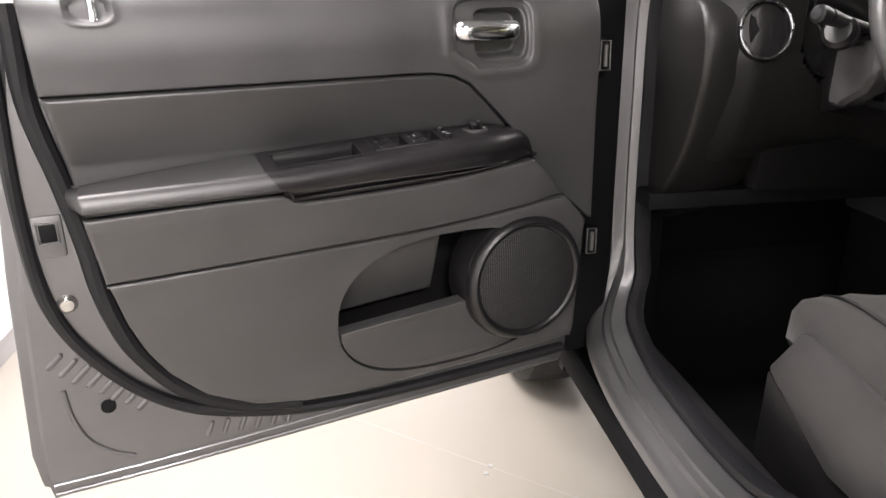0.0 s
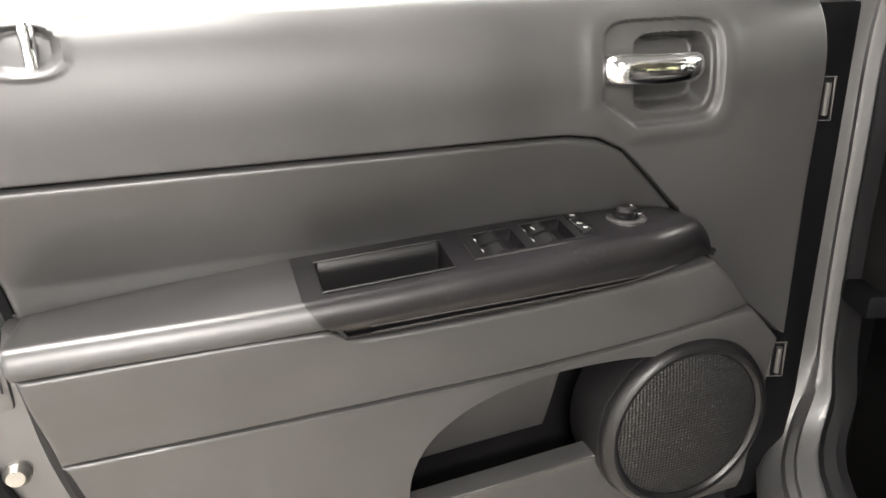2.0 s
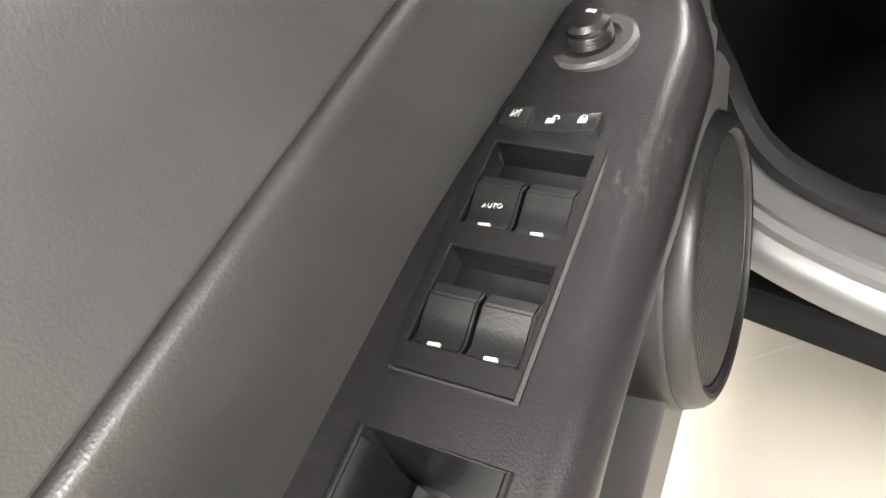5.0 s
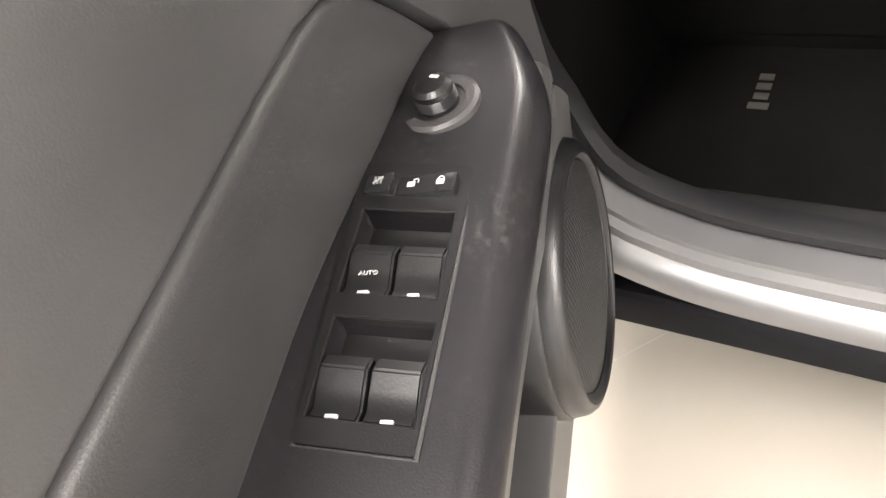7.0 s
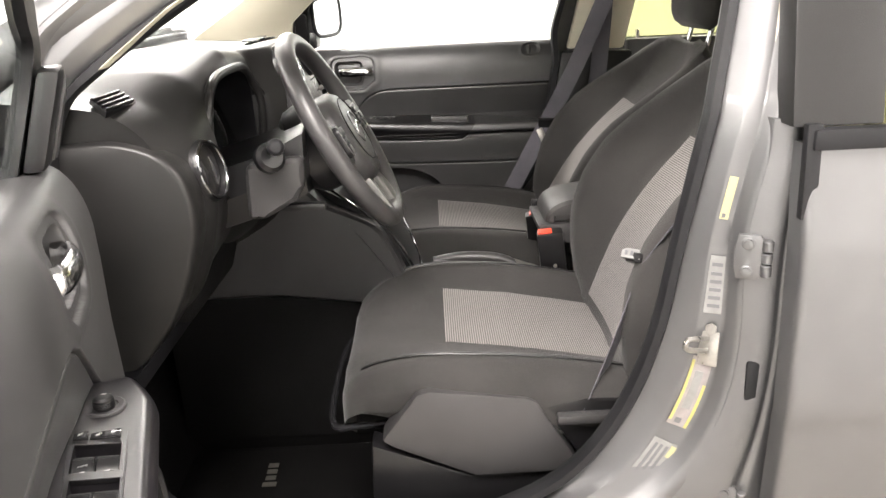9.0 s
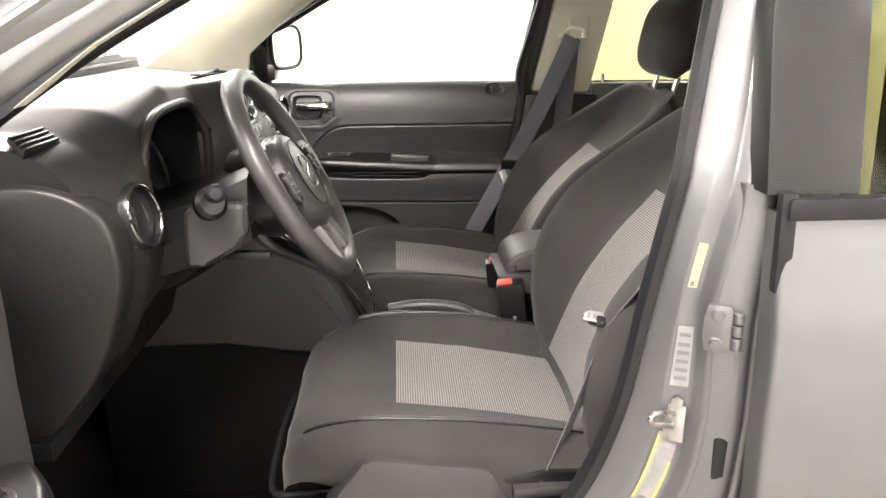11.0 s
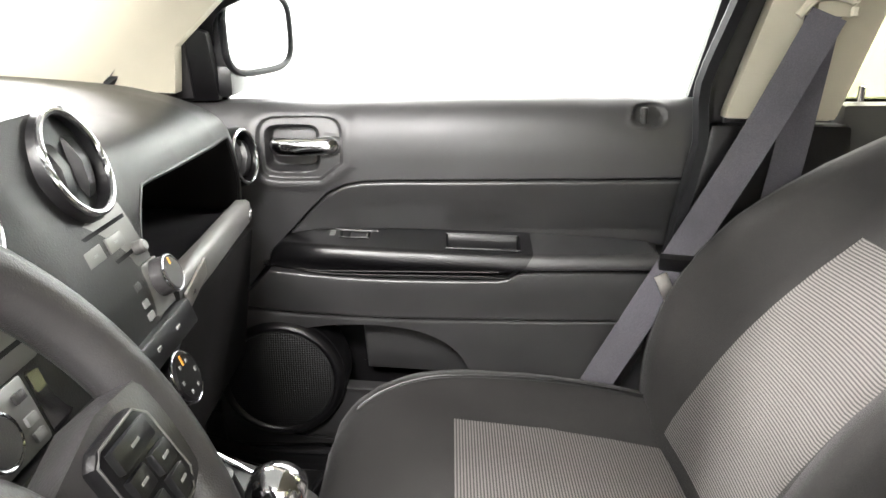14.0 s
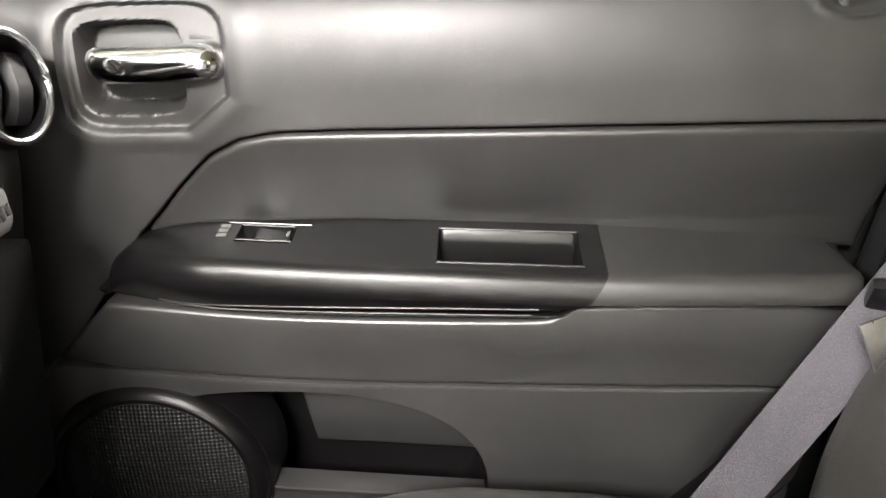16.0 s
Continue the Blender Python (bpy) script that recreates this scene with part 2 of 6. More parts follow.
M_GREEN = surface("green_sticker", (0.22, 0.30, 0.24), 0.6)
M_GLASS = glass("clear_glass", (0.93, 0.96, 0.95))
M_SCREEN = glass("windscreen_glass", (0.95, 0.97, 0.96), 0.4)
M_TINT = glass("tinted_glass", (0.52, 0.53, 0.39))
M_GRILLE = grille_mat("speaker_grille")

# ---- mesh tools ----
def finish(bm, angle=32):
    bmesh.ops.remove_doubles(bm, verts=bm.verts, dist=1e-6)
    bmesh.ops.recalc_face_normals(bm, faces=bm.faces)
    return bm


def to_mesh(name, bm, mat, angle=32):
    me = bpy.data.meshes.new(name)
    bm.to_mesh(me)
    bm.free()
    for p in me.polygons:
        p.use_smooth = True
    me.set_sharp_from_angle(angle=radians(angle))
    me.materials.append(mat)
    return me


def part(name, bm, mat, parent, label="", angle=32):
    """One mesh object under a thing or a part."""
    ob = new(name, to_mesh(name, bm, mat, angle))
    ob.parent = parent
    if label:
        tagged(ob, label)
    return ob


def thing(name, label, category, kind="", group=""):
    return tagged(new(name), label, category, group, kind)


def solid(name, bm, mat, label, category, kind="", group="", angle=32):
    return tagged(new(name, to_mesh(name, bm, mat, angle)), label, category, group, kind)


def box(c, s, bev=0.004, m=None, seg=2):
    bm = bmesh.new()
    bmesh.ops.create_cube(bm, size=1.0, matrix=Matrix.Translation(c) @ Matrix.Diagonal((*s, 1)))
    if bev:
        bmesh.ops.bevel(bm, geom=list(bm.edges), offset=min(bev, min(s) * 0.45), segments=seg, profile=0.6, affect="EDGES")
    if m is not None:
        bm.transform(m)
    return finish(bm)


def prism(poly, fn, w0, w1, bev=0.003, seg=2):
    """A polygon in two coordinates, drawn out in a third from w0 to w1; fn(p, q, w) places a point."""
    bm = bmesh.new()
    lo = [bm.verts.new(fn(p, q, w0)) for p, q in poly]
    hi = [bm.verts.new(fn(p, q, w1)) for p, q in poly]
    bm.faces.new(lo)
    bm.faces.new(hi[::-1])
    n = len(poly)
    for i in range(n):
        j = (i + 1) % n
        bm.faces.new((lo[i], hi[i], hi[j], lo[j]))
    finish(bm)
    if bev:
        sharp = [e for e in bm.edges if len(e.link_faces) == 2 and e.calc_face_angle(0) > 0.5]
        bmesh.ops.bevel(bm, geom=sharp, offset=bev, segments=seg, profile=0.6, affect="EDGES")
    return finish(bm)


def loft(rings, closed=True, caps=True):
    """A skin over rings with equal numbers of points."""
    bm = bmesh.new()
    vs = [[bm.verts.new(p) for p in r] for r in rings]
    n = len(rings[0])
    for a, b in zip(vs, vs[1:]):
        for i in range(n if closed else n - 1):
            j = (i + 1) % n
            bm.faces.new((a[i], a[j], b[j], b[i]))
    if caps and closed:
        bm.faces.new(vs[0])
        bm.faces.new(vs[-1][::-1])
    return finish(bm)


def curve_pts(pts, n=8, closed=False):
    """A smooth curve through points."""
    pts = [Vector(p) for p in pts]
    m = len(pts)
    out = []
    for i in range(m if closed else m - 1):
        if closed:
            a, b, c, d = pts[i - 1], pts[i], pts[(i + 1) % m], pts[(i + 2) % m]
        else:
            b, c = pts[i], pts[i + 1]
            a = pts[i - 1] if i else b * 2 - c
            d = pts[i + 2] if i + 2 < m else c * 2 - b
        for k in range(n):
            t = k / n
            out.append(0.5 * ((2 * b) + (c - a) * t + (2 * a - 5 * b + 4 * c - d) * t * t + (3 * b - a - 3 * c + d) * t ** 3))
    if not closed:
        out.append(pts[-1])
    return out


def tube(pts, r, n=10, closed=False, flat=1.0, up=None, caps=True):
    """A round (or flattened) bar along points; r may be a list."""
    pts = [Vector(p) for p in pts]
    m = len(pts)
    rings = []
    ref = Vector(up) if up else Vector((0.13, 0.2, 0.97))
    for i, p in enumerate(pts):
        d = (pts[(i + 1) % m] - pts[i - 1]) if closed else (pts[min(i + 1, m - 1)] - pts[max(i - 1, 0)])
        d.normalize()
        s = d.cross(ref)
        if s.length < 1e-4:
            s = d.orthogonal()
        s.normalize()
        u = s.cross(d)
        rr = r[i] if isinstance(r, (list, tuple)) else r
        rings.append([p + s * (math.cos(k * math.tau / n) * rr) + u * (math.sin(k * math.tau / n) * rr * flat) for k in range(n)])
    if closed:
        rings.append(rings[0])
    return loft(rings, True, caps and not closed)


def band(pts, width, thick, across):
    """A flat strap along points; across: the direction of its width, one or one a point."""
    pts = [Vector(p) for p in pts]
    m = len(pts)
    rings = []
    for i, p in enumerate(pts):
        d = (pts[min(i + 1, m - 1)] - pts[max(i - 1, 0)]).normalized()
        a = Vector(across[i] if isinstance(across, list) else across)
        a = (a - d * a.dot(d)).normalized()
        nrm = d.cross(a)
        rings.append([p + a * (width / 2 * u) + nrm * (thick / 2 * v) for u, v in ((-1, -1), (1, -1), (1, 1), (-1, 1))])
    return loft(rings)


def lathe(profile, m, n=32):
    """Rings (radius, height) about the local z axis, laid out by the matrix m."""
    rings = []
    for r, h in profile:
        rings.append([m @ Vector((math.cos(k * math.tau / n) * r, math.sin(k * math.tau / n) * r, h)) for k in range(n)])
    return loft(rings)


def axis_at(p, z_dir, x_hint=(0, 0, 1)):
    z = Vector(z_dir).normalized()
    x = Vector(x_hint)
    x = (x - z * x.dot(z)).normalized()
    y = z.cross(x)
    return Matrix.Translation(p) @ Matrix((x, y, z)).transposed().to_4x4()


def interp(xs, ys, v):
    return float(np.interp(v, xs, ys))


def flow(xs, ys, v):
    """A smooth curve through places, flat beyond its ends."""
    if v <= xs[0] or v >= xs[-1]:
        return ys[0] if v <= xs[0] else ys[-1]
    i = next(k for k in range(len(xs) - 1) if v <= xs[k + 1])
    h = xs[i + 1] - xs[i]
    t = (v - xs[i]) / h
    m0 = (ys[i + 1] - ys[max(i - 1, 0)]) / (xs[i + 1] - xs[max(i - 1, 0)]) * h
    j = min(i + 2, len(xs) - 1)
    m1 = (ys[j] - ys[i]) / (xs[j] - xs[i]) * h
    return (2 * t ** 3 - 3 * t * t + 1) * ys[i] + (t ** 3 - 2 * t * t + t) * m0 + (3 * t * t - 2 * t ** 3) * ys[i + 1] + (t ** 3 - t * t) * m1


def sstep(a, b, v):
    t = min(1, max(0, (v - a) / (b - a)))
    return t * t * (3 - 2 * t)


def sheet(nu, nv, fn, back, uv=None):
    """A skin fn(u, v) over the unit square with a back(u, v) behind it, closed all round."""
    bm = bmesh.new()
    us = nu if isinstance(nu, list) else [i / nu for i in range(nu + 1)]
    vv = nv if isinstance(nv, list) else [j / nv for j in range(nv + 1)]
    f = [[bm.verts.new(fn(u, v)) for v in vv] for u in us]
    nU, nV = len(us), len(vv)
    for i in range(nU - 1):
        for j in range(nV - 1):
            bm.faces.new((f[i][j], f[i + 1][j], f[i + 1][j + 1], f[i][j + 1]))
    rim = [(i, 0) for i in range(nU)] + [(nU - 1, j) for j in range(1, nV)] + [(i, nV - 1) for i in range(nU - 2, -1, -1)] + [(0, j) for j in range(nV - 2, 0, -1)]
    bk = [bm.verts.new(back(us[i], vv[j])) for i, j in rim]
    for k in range(len(rim)):
        l = (k + 1) % len(rim)
        a, b = f[rim[k][0]][rim[k][1]], f[rim[l][0]][rim[l][1]]
        bm.faces.new((a, bk[k], bk[l], b))
    bm.faces.new(bk)
    bmesh.ops.recalc_face_normals(bm, faces=bm.faces)
    return bm

# ---- the booth ----
def slab(name, lo, hi, mat, label, category):
    c = [(a + b) / 2 for a, b in zip(lo, hi)]
    s = [b - a for a, b in zip(lo, hi)]
    return solid(name, box(c, s, 0), mat, label, category, "structure")


slab("floor", (-2.5, -5.2, -0.12), (3.0, 5.0, 0.0), M_FLOOR, "cream painted concrete floor with thin joints", "floor")
slab("wall_left", (-2.45, -5.2, 0.0), (-2.25, 5.0, 2.86), M_WALL, "plain white booth wall beside the car", "wall")
slab("wall_right", (2.8, -5.2, 0.0), (3.0, 5.0, 2.86), M_WALL, "plain white booth wall beyond the car", "wall")
slab("wall_front", (-2.25, 4.8, 0.0), (2.8, 5.0, 2.86), M_WALL, "plain white booth wall ahead of the car", "wall")
slab("wall_back", (-2.25, -5.2, 0.0), (2.8, -5.0, 2.86), M_WALL, "plain white booth wall behind the car", "wall")
# ceiling is out of view; its dark grey is set to hold back bounced light
slab("ceiling", (-2.25, -5.0, 2.76), (2.8, 4.8, 2.9), M_CEIL, "unseen grey ceiling carrying the added light panels", "ceiling")
slab("baseboard", (-2.25, -5.0, 0.0), (-2.235, 4.8, 0.075), M_SKIRT, "grey baseboard along the white wall", "baseboard")
# frames for the added lamps, out of view
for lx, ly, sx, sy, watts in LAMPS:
    lamp = thing("added_ceiling_light", "added ceiling light panel with a white frame, out of view", "ceiling light", group="ceiling lights")
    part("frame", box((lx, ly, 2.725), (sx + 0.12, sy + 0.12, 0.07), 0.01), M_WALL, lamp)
jx0, jy0, jx1, jy1 = -2.2, 2.28, 0.2, 0.25
jn = Vector((jy0 - jy1, jx1 - jx0, 0)).normalized() * 0.0012
bmj = bmesh.new()
bmj.faces.new([bmj.verts.new(Vector((jx0 + (jx1 - jx0) * t, jy0 + (jy1 - jy0) * t, 0.0008)) + jn * s) for s, t in ((-1, 0), (1, 0), (1, 1), (-1, 1))])
tagged(new("floor_joint", to_mesh("floor_joint", bmj, M_SKIRT)), "thin dark joint in the cream floor", "floor joint", kind="structure")
for px, py in [(-1.215, 1.396), (-1.195, 1.427), (-0.835, 1.130), (-0.852, 1.103)]:
    solid("floor_plug", lathe([(0.0, 0.0), (0.007, 0.0), (0.006, 0.003), (0.0, 0.003)], Matrix.Translation((px, py, 0)), 12), M_SKIRT, "small dark screw plug in the cream floor", "screw plug", group="screw plugs in the floor")

# ---- the car's body ----
car_body = thing("car_body", "silver metallic car body with door openings", "car")
LOOP = [(0.835, 0.550), (0.72, 0.495), (0.60, 0.480), (0.45, 0.480), (0.33, 0.500), (0.21, 0.560), (0.13, 0.660), (0.080, 0.790), (0.052, 0.950), (0.024, 1.100), (-0.008, 1.240), (-0.032, 1.360),
        (-0.012, 1.455), (0.12, 1.492), (0.30, 1.465), (0.45, 1.400), (0.58, 1.330), (0.69, 1.268), (0.787, 1.205), (0.862, 1.140), (0.890, 1.050), (0.890, 0.900), (0.888, 0.750), (0.876, 0.630)]


def loop_points(n=5):
    c = curve_pts([(0, y, z) for y, z in LOOP], n, True)
    return [(p.y, p.z) for p in c]


def offset_loop(pts, off):
    out = []
    m = len(pts)
    for i in range(m):
        ty, tz = pts[(i + 1) % m][0] - pts[i - 1][0], pts[(i + 1) % m][1] - pts[i - 1][1]
        l = math.hypot(ty, tz)
        # the loop runs rearwards along the sill, so its outside lies to the left of the tangent
        out.append((pts[i][0] + off * -tz / l, pts[i][1] + off * ty / l))
    return out


def tumble(z):
    return 0.34 * max(0.0, z - 1.10)


def front_share(y, z):
    """The frame's front run lies deeper in the body and is flatter."""
    return sstep(0.74, 0.85, y) * sstep(1.20, 1.10, z) * sstep(0.50, 0.60, z)


def widen(y, z):
    """The frame broadens down its rear run."""
    return 1 + 0.75 * sstep(0.32, 0.22, y) * sstep(1.0, 0.70, z) * sstep(0.50, 0.60, z)


def ring_at(pts, x, off, side, xl=None, ol=None):
    """A ring round the door opening at depth x, set off by off; xl and ol are its section along the sill."""
    o = offset_loop(pts, 1.0)
    xl, ol = (x, off) if xl is None else (xl, ol)
    out = []
    for (y0, z0), (y1, z1) in zip(pts, o):
        f = front_share(y0, z0)
        low = sstep(0.66, 0.52, z0)
        k = (off * (1 - 0.72 * f) * (1 - low) + ol * low) * (widen(y0, z0) if off > 0 else 1)
        y, z = y0 + (y1 - y0) * k, z0 + (z1 - z0) * k
        if side > 0:  # the passenger frame stands a little further back
            y -= 0.028 * sstep(0.30, 0.12, y) * sstep(1.15, 1.03, z) * sstep(0.60, 0.78, z)
        out.append(Vector((side * (x + (xl - x) * low - 0.043 * f - tumble(z)), y, z)))
    return out


def body_side(side, parent):
    pts = loop_points()
    section = [(0.640, 0.0, 0.630, 0.0), (0.652, 0.0, 0.648, 0.0), (0.660, 0.008, 0.652, 0.006), (0.671, 0.020, 0.672, 0.010), (0.675, 0.024, 0.688, 0.013), (0.677, 0.027, 0.690, 0.018), (0.678, 0.047, 0.700, 0.021),
               (0.682, 0.051, 0.703, 0.029), (0.694, 0.055, 0.712, 0.033), (0.699, 0.060, 0.719, 0.038), (0.700, 0.066, 0.724, 0.046), (0.694, 0.070, 0.726, 0.058), (0.66, 0.074, 0.70, 0.062)]
    part("side_frame", loft([ring_at(pts, x, o, side, xl, ol) for x, o, xl, ol in section], True, False), M_SILVER, parent, "silver painted door frame with pressed steps", 38)
    def tucked(q):
        # along the passenger's front pillar the seal hides behind the cream trim
        return Vector((q.x + (0.040 * sstep(0.50, 0.60, q.y) * sstep(1.12, 1.19, q.z) if side > 0 else 0), q.y, q.z))
    part("weatherstrip", loft([[tucked(q) for q in ring_at(pts, x, o, side)] for x, o in ((0.655, 0.004), (0.664, 0.0), (0.662, -0.010), (0.648, -0.014), (0.634, -0.010), (0.632, 0.004))] , True, False), M_RUBBER, parent, "black rubber door seal")


body_side(-1, car_body)
body_side(1, car_body)
outer = [(q[0] + (p[0] - q[0]) * 0.060 * widen(*q), q[1] + (p[1] - q[1]) * 0.060 * widen(*q)) for q, p in zip(loop_points(), offset_loop(loop_points(), 1.0)) if q[0] < 0.30 and q[1] < 1.10]
outer.sort(key=lambda p: p[1])
for sd in (-1, 1):
    def jamb(s, v):
        z = 0.44 + 0.66 * v
        y = interp([p[1] for p in outer], [p[0] for p in outer], max(z, outer[0][1])) * (1 - s) - 0.088 * s
        return Vector((sd * (0.699 - 0.004 * s + 0.012 * math.sin(math.pi * s) - 0.006 * math.exp(-((s - 0.62) / 0.06) ** 2)), y, z))

    part("pillar_jamb", sheet(40, 40, jamb, lambda s, v: jamb(s, v) - Vector((sd * 0.03, 0, 0))), M_SILVER, car_body, "silver painted centre pillar", 70)
# sill: scuff plate inside, dark cladding outside
for sd in (-1, 1):
    part("scuff_plate", prism([(0.52, 0.33), (0.60, 0.47), (0.635, 0.482), (0.64, 0.46), (0.56, 0.31)], lambda p, q, w: Vector((sd * p, w, q)), 0.84, 0.12, 0.004), M_SCUFF, car_body, "black plastic scuff plate along the sill")
    part("sill_cladding", prism([(0.60, 0.418), (0.722, 0.424), (0.732, 0.412), (0.735, 0.378), (0.715, 0.366), (0.60, 0.366)], lambda p, q, w: Vector((sd * p, w, q)), 1.02, -0.95, 0.008), M_CLAD, car_body, "black sill cladding")
    part("sill_panel", prism([(0.55, 0.34), (0.55, 0.40), (0.60, 0.435), (0.66, 0.435), (0.70, 0.418), (0.70, 0.39), (0.64, 0.34)], lambda p, q, w: Vector((sd * p, w, q)), 1.05, -0.95, 0.006), M_SILVER, car_body, "silver painted sill")
    part("under_sill", prism([(0.55, 0.22), (0.63, 0.22), (0.70, 0.364), (0.55, 0.364)], lambda p, q, w: Vector((sd * p, w, q)), 1.02, -0.95, 0.006), M_CLAD, car_body, "black underbody edge")
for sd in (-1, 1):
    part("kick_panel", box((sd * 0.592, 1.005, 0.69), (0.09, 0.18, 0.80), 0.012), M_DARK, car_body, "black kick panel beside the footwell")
    # pillar of body colour, drawn black to carry the shade of the hinge gap
    part("shaded_hinge_pillar", box((sd * 0.690, 0.945, 0.75), (0.075, 0.05, 0.66), 0.008), M_DARK, car_body, "body-coloured hinge pillar, blackened for the shade in the gap")
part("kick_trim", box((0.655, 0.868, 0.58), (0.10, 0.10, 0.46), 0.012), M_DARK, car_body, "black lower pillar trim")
for hx, hy, hz in ((-0.717, 0.838, 0.988), (-0.722, 0.842, 0.672)):
    hinge = part("hinge", box((hx, hy, hz), (0.022, 0.030, 0.050), 0.004), M_DARK, car_body, "dark steel door hinge")
    part("hinge_edge", tube([(hx + p, hy - 0.016, hz + q) for p, q in ((-0.008, -0.023), (0.008, -0.023), (0.008, 0.023), (-0.008, 0.023))], 0.0016, 6, True), M_SATIN, hinge)
    part("hinge_pin", tube([(hx, hy - 0.018, hz - 0.017), (hx, hy - 0.018, hz + 0.017)], 0.0035, 10), M_SATIN, hinge)
part("floor_pan", box((0, 0.0, 0.255), (1.2, 2.4, 0.03), 0), M_CARPET, car_body, "black carpeted floor")
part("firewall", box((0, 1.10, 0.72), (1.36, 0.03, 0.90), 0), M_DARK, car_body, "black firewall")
part("toe_board", prism([(1.09, 0.27), (0.95, 0.27), (1.09, 0.55)], lambda p, q, w: Vector((w, p, q)), -0.6, 0.6, 0.01), M_CARPET, car_body, "black carpeted toe board")
part("rear_bulkhead", box((0, -1.72, 0.85), (1.36, 0.04, 1.2), 0), M_CREAM, car_body, "cream rear trim")


def roof_fn(u, v):
    x, y = -0.60 + 1.20 * u, 0.34 - 2.05 * v
    return Vector((x, y, 1.545 - 0.10 * (abs(x) / 0.6) ** 4 - 0.06 * max(0, (0.1 - v)) / 0.1 - 0.10 * v ** 3))


part("roof", sheet(24, 24, lambda u, v: roof_fn(u, v) + Vector((0, 0, 0.05)), roof_fn), M_SILVER, car_body, "silver roof")
part("headliner", sheet(24, 24, lambda u, v: roof_fn(u, v) - Vector((0, 0, 0.012)), roof_fn), M_CREAM, car_body, "cream cloth headliner")
# front end
part("bonnet", sheet(20, 16, lambda u, v: Vector((-0.72 + 1.44 * u, 1.12 + 0.95 * v, 1.085 - 0.10 * v - 0.16 * v ** 3 - 0.09 * abs(2 * u - 1) ** 4)), lambda u, v: Vector((-0.72 + 1.44 * u, 1.12 + 0.95 * v, 0.80))), M_SILVER, car_body, "silver bonnet")
for sd in (-1, 1):
    part("front_wing", prism([(0.93, 0.42), (0.93, 1.03), (1.15, 1.02), (2.02, 0.92), (2.10, 0.60), (2.02, 0.40), (2.0, 0.36), (1.95, 0.55), (1.80, 0.72), (1.60, 0.78), (1.40, 0.72), (1.25, 0.55), (1.20, 0.36)], lambda p, q, w: Vector((sd * w, p, q)), 0.62, 0.735, 0.02), M_SILVER, car_body, "silver front wing")
    wheel = part("wheel", lathe([(0.21, -0.10), (0.30, -0.11), (0.335, -0.08), (0.34, 0.0), (0.335, 0.08), (0.30, 0.11), (0.21, 0.10)], axis_at((sd * 0.60, 1.60, 0.34), (1, 0, 0)), 40), M_RUBBER, car_body, "black front tyre")
    part("rim", lathe([(0.0, -0.06), (0.20, -0.07), (0.215, 0.0), (0.20, 0.07), (0.0, 0.06)], axis_at((sd * 0.60, 1.60, 0.34), (1, 0, 0)), 32), M_SATIN, wheel)
# cream front pillar trims and the bright silver pillars outside
for sd in (-1, 1):
    trim = [(1.05, 1.150), (0.92, 1.228), (0.74, 1.335), (0.50, 1.455), (0.30, 1.520)]
    low = [(0.785, 1.118), (0.770, 1.185), (0.690, 1.253), (0.50, 1.375), (0.28, 1.47)]
    if sd < 0:
        low = [(0.785, 1.19), (0.70, 1.255), (0.50, 1.375), (0.28, 1.47)]
        trim = [(y + 0.022, z + 0.014) for y, z in low]
    rings = []
    for (y0, z0), (y1, z1) in zip(trim, low):
        row = []
        for k in range(7):
            t = k / 6
            y, z = y0 + (y1 - y0) * t, z0 + (z1 - z0) * t
            row.append(Vector((sd * (0.60 + 0.055 * t - tumble(z) - 0.018 * math.sin(math.pi * t)), y, z)))
        row += [Vector((p.x + sd * 0.03, p.y, p.z)) for p in row[::-1]]
        rings.append(row)
    part("front_pillar_trim", loft(rings), M_CREAM, car_body, "cream front pillar trim")
    part("front_pillar", tube(curve_pts([(sd * (0.665 - tumble(z)), y, z) for y, z in ((1.08, 1.08), (0.93, 1.195), (0.75, 1.300), (0.50, 1.430), (0.2, 1.520))], 6), 0.030, 12), M_SILVER, car_body, "silver front pillar")
    part("roof_rail", tube([(sd * 0.565, 0.22, 1.535), (sd * 0.565, -1.6, 1.50)], 0.045, 12), M_SILVER, car_body, "silver roof rail")
ws = part("windscreen", prism([(-0.60, 0.0), (0.60, 0.0), (0.50, 1.0), (-0.50, 1.0)], lambda p, q, w: Vector((p, 1.115 - 0.79 * q + w, 1.13 + 0.42 * q)), 0.0, 0.005, 0), M_SCREEN, car_body, "clear windscreen")
ws.visible_shadow = False
part("cowl", box((0, 1.13, 1.112), (1.2, 0.09, 0.03), 0.01), M_DARK, car_body, "black wiper cowl")

# ---- front doors: a runs rearwards from the hinge, d from the door into the cabin ----
def at_right(a, d, z):
    return Vector((0.70 - d, 0.90 - a, z))


def at_left(a, d, z):
    return Vector((-0.6525 - 0.95396 * a + 0.29992 * d, 0.8535 - 0.29992 * a - 0.95396 * d, z))


TOP_A = [0.262, 0.270, 0.299, 0.328, 0.355, 0.385, 0.43, 0.553, 0.862, 0.92]
TOP_Z = [0.896, 0.904, 0.935, 0.962, 0.975, 0.980, 0.981, 0.981, 0.982, 0.983]
BOT_A, BOT_Z = [0.195, 0.230, 0.262, 0.285, 0.311, 0.378, 0.647, 0.76, 0.92], [0.842, 0.868, 0.894, 0.901, 0.904, 0.901, 0.890, 0.882, 0.866]
FOLD_A, FOLD_Z = [0.195, 0.230, 0.262, 0.455, 0.648, 0.92], [0.841, 0.866, 0.889, 0.882, 0.873, 0.872]
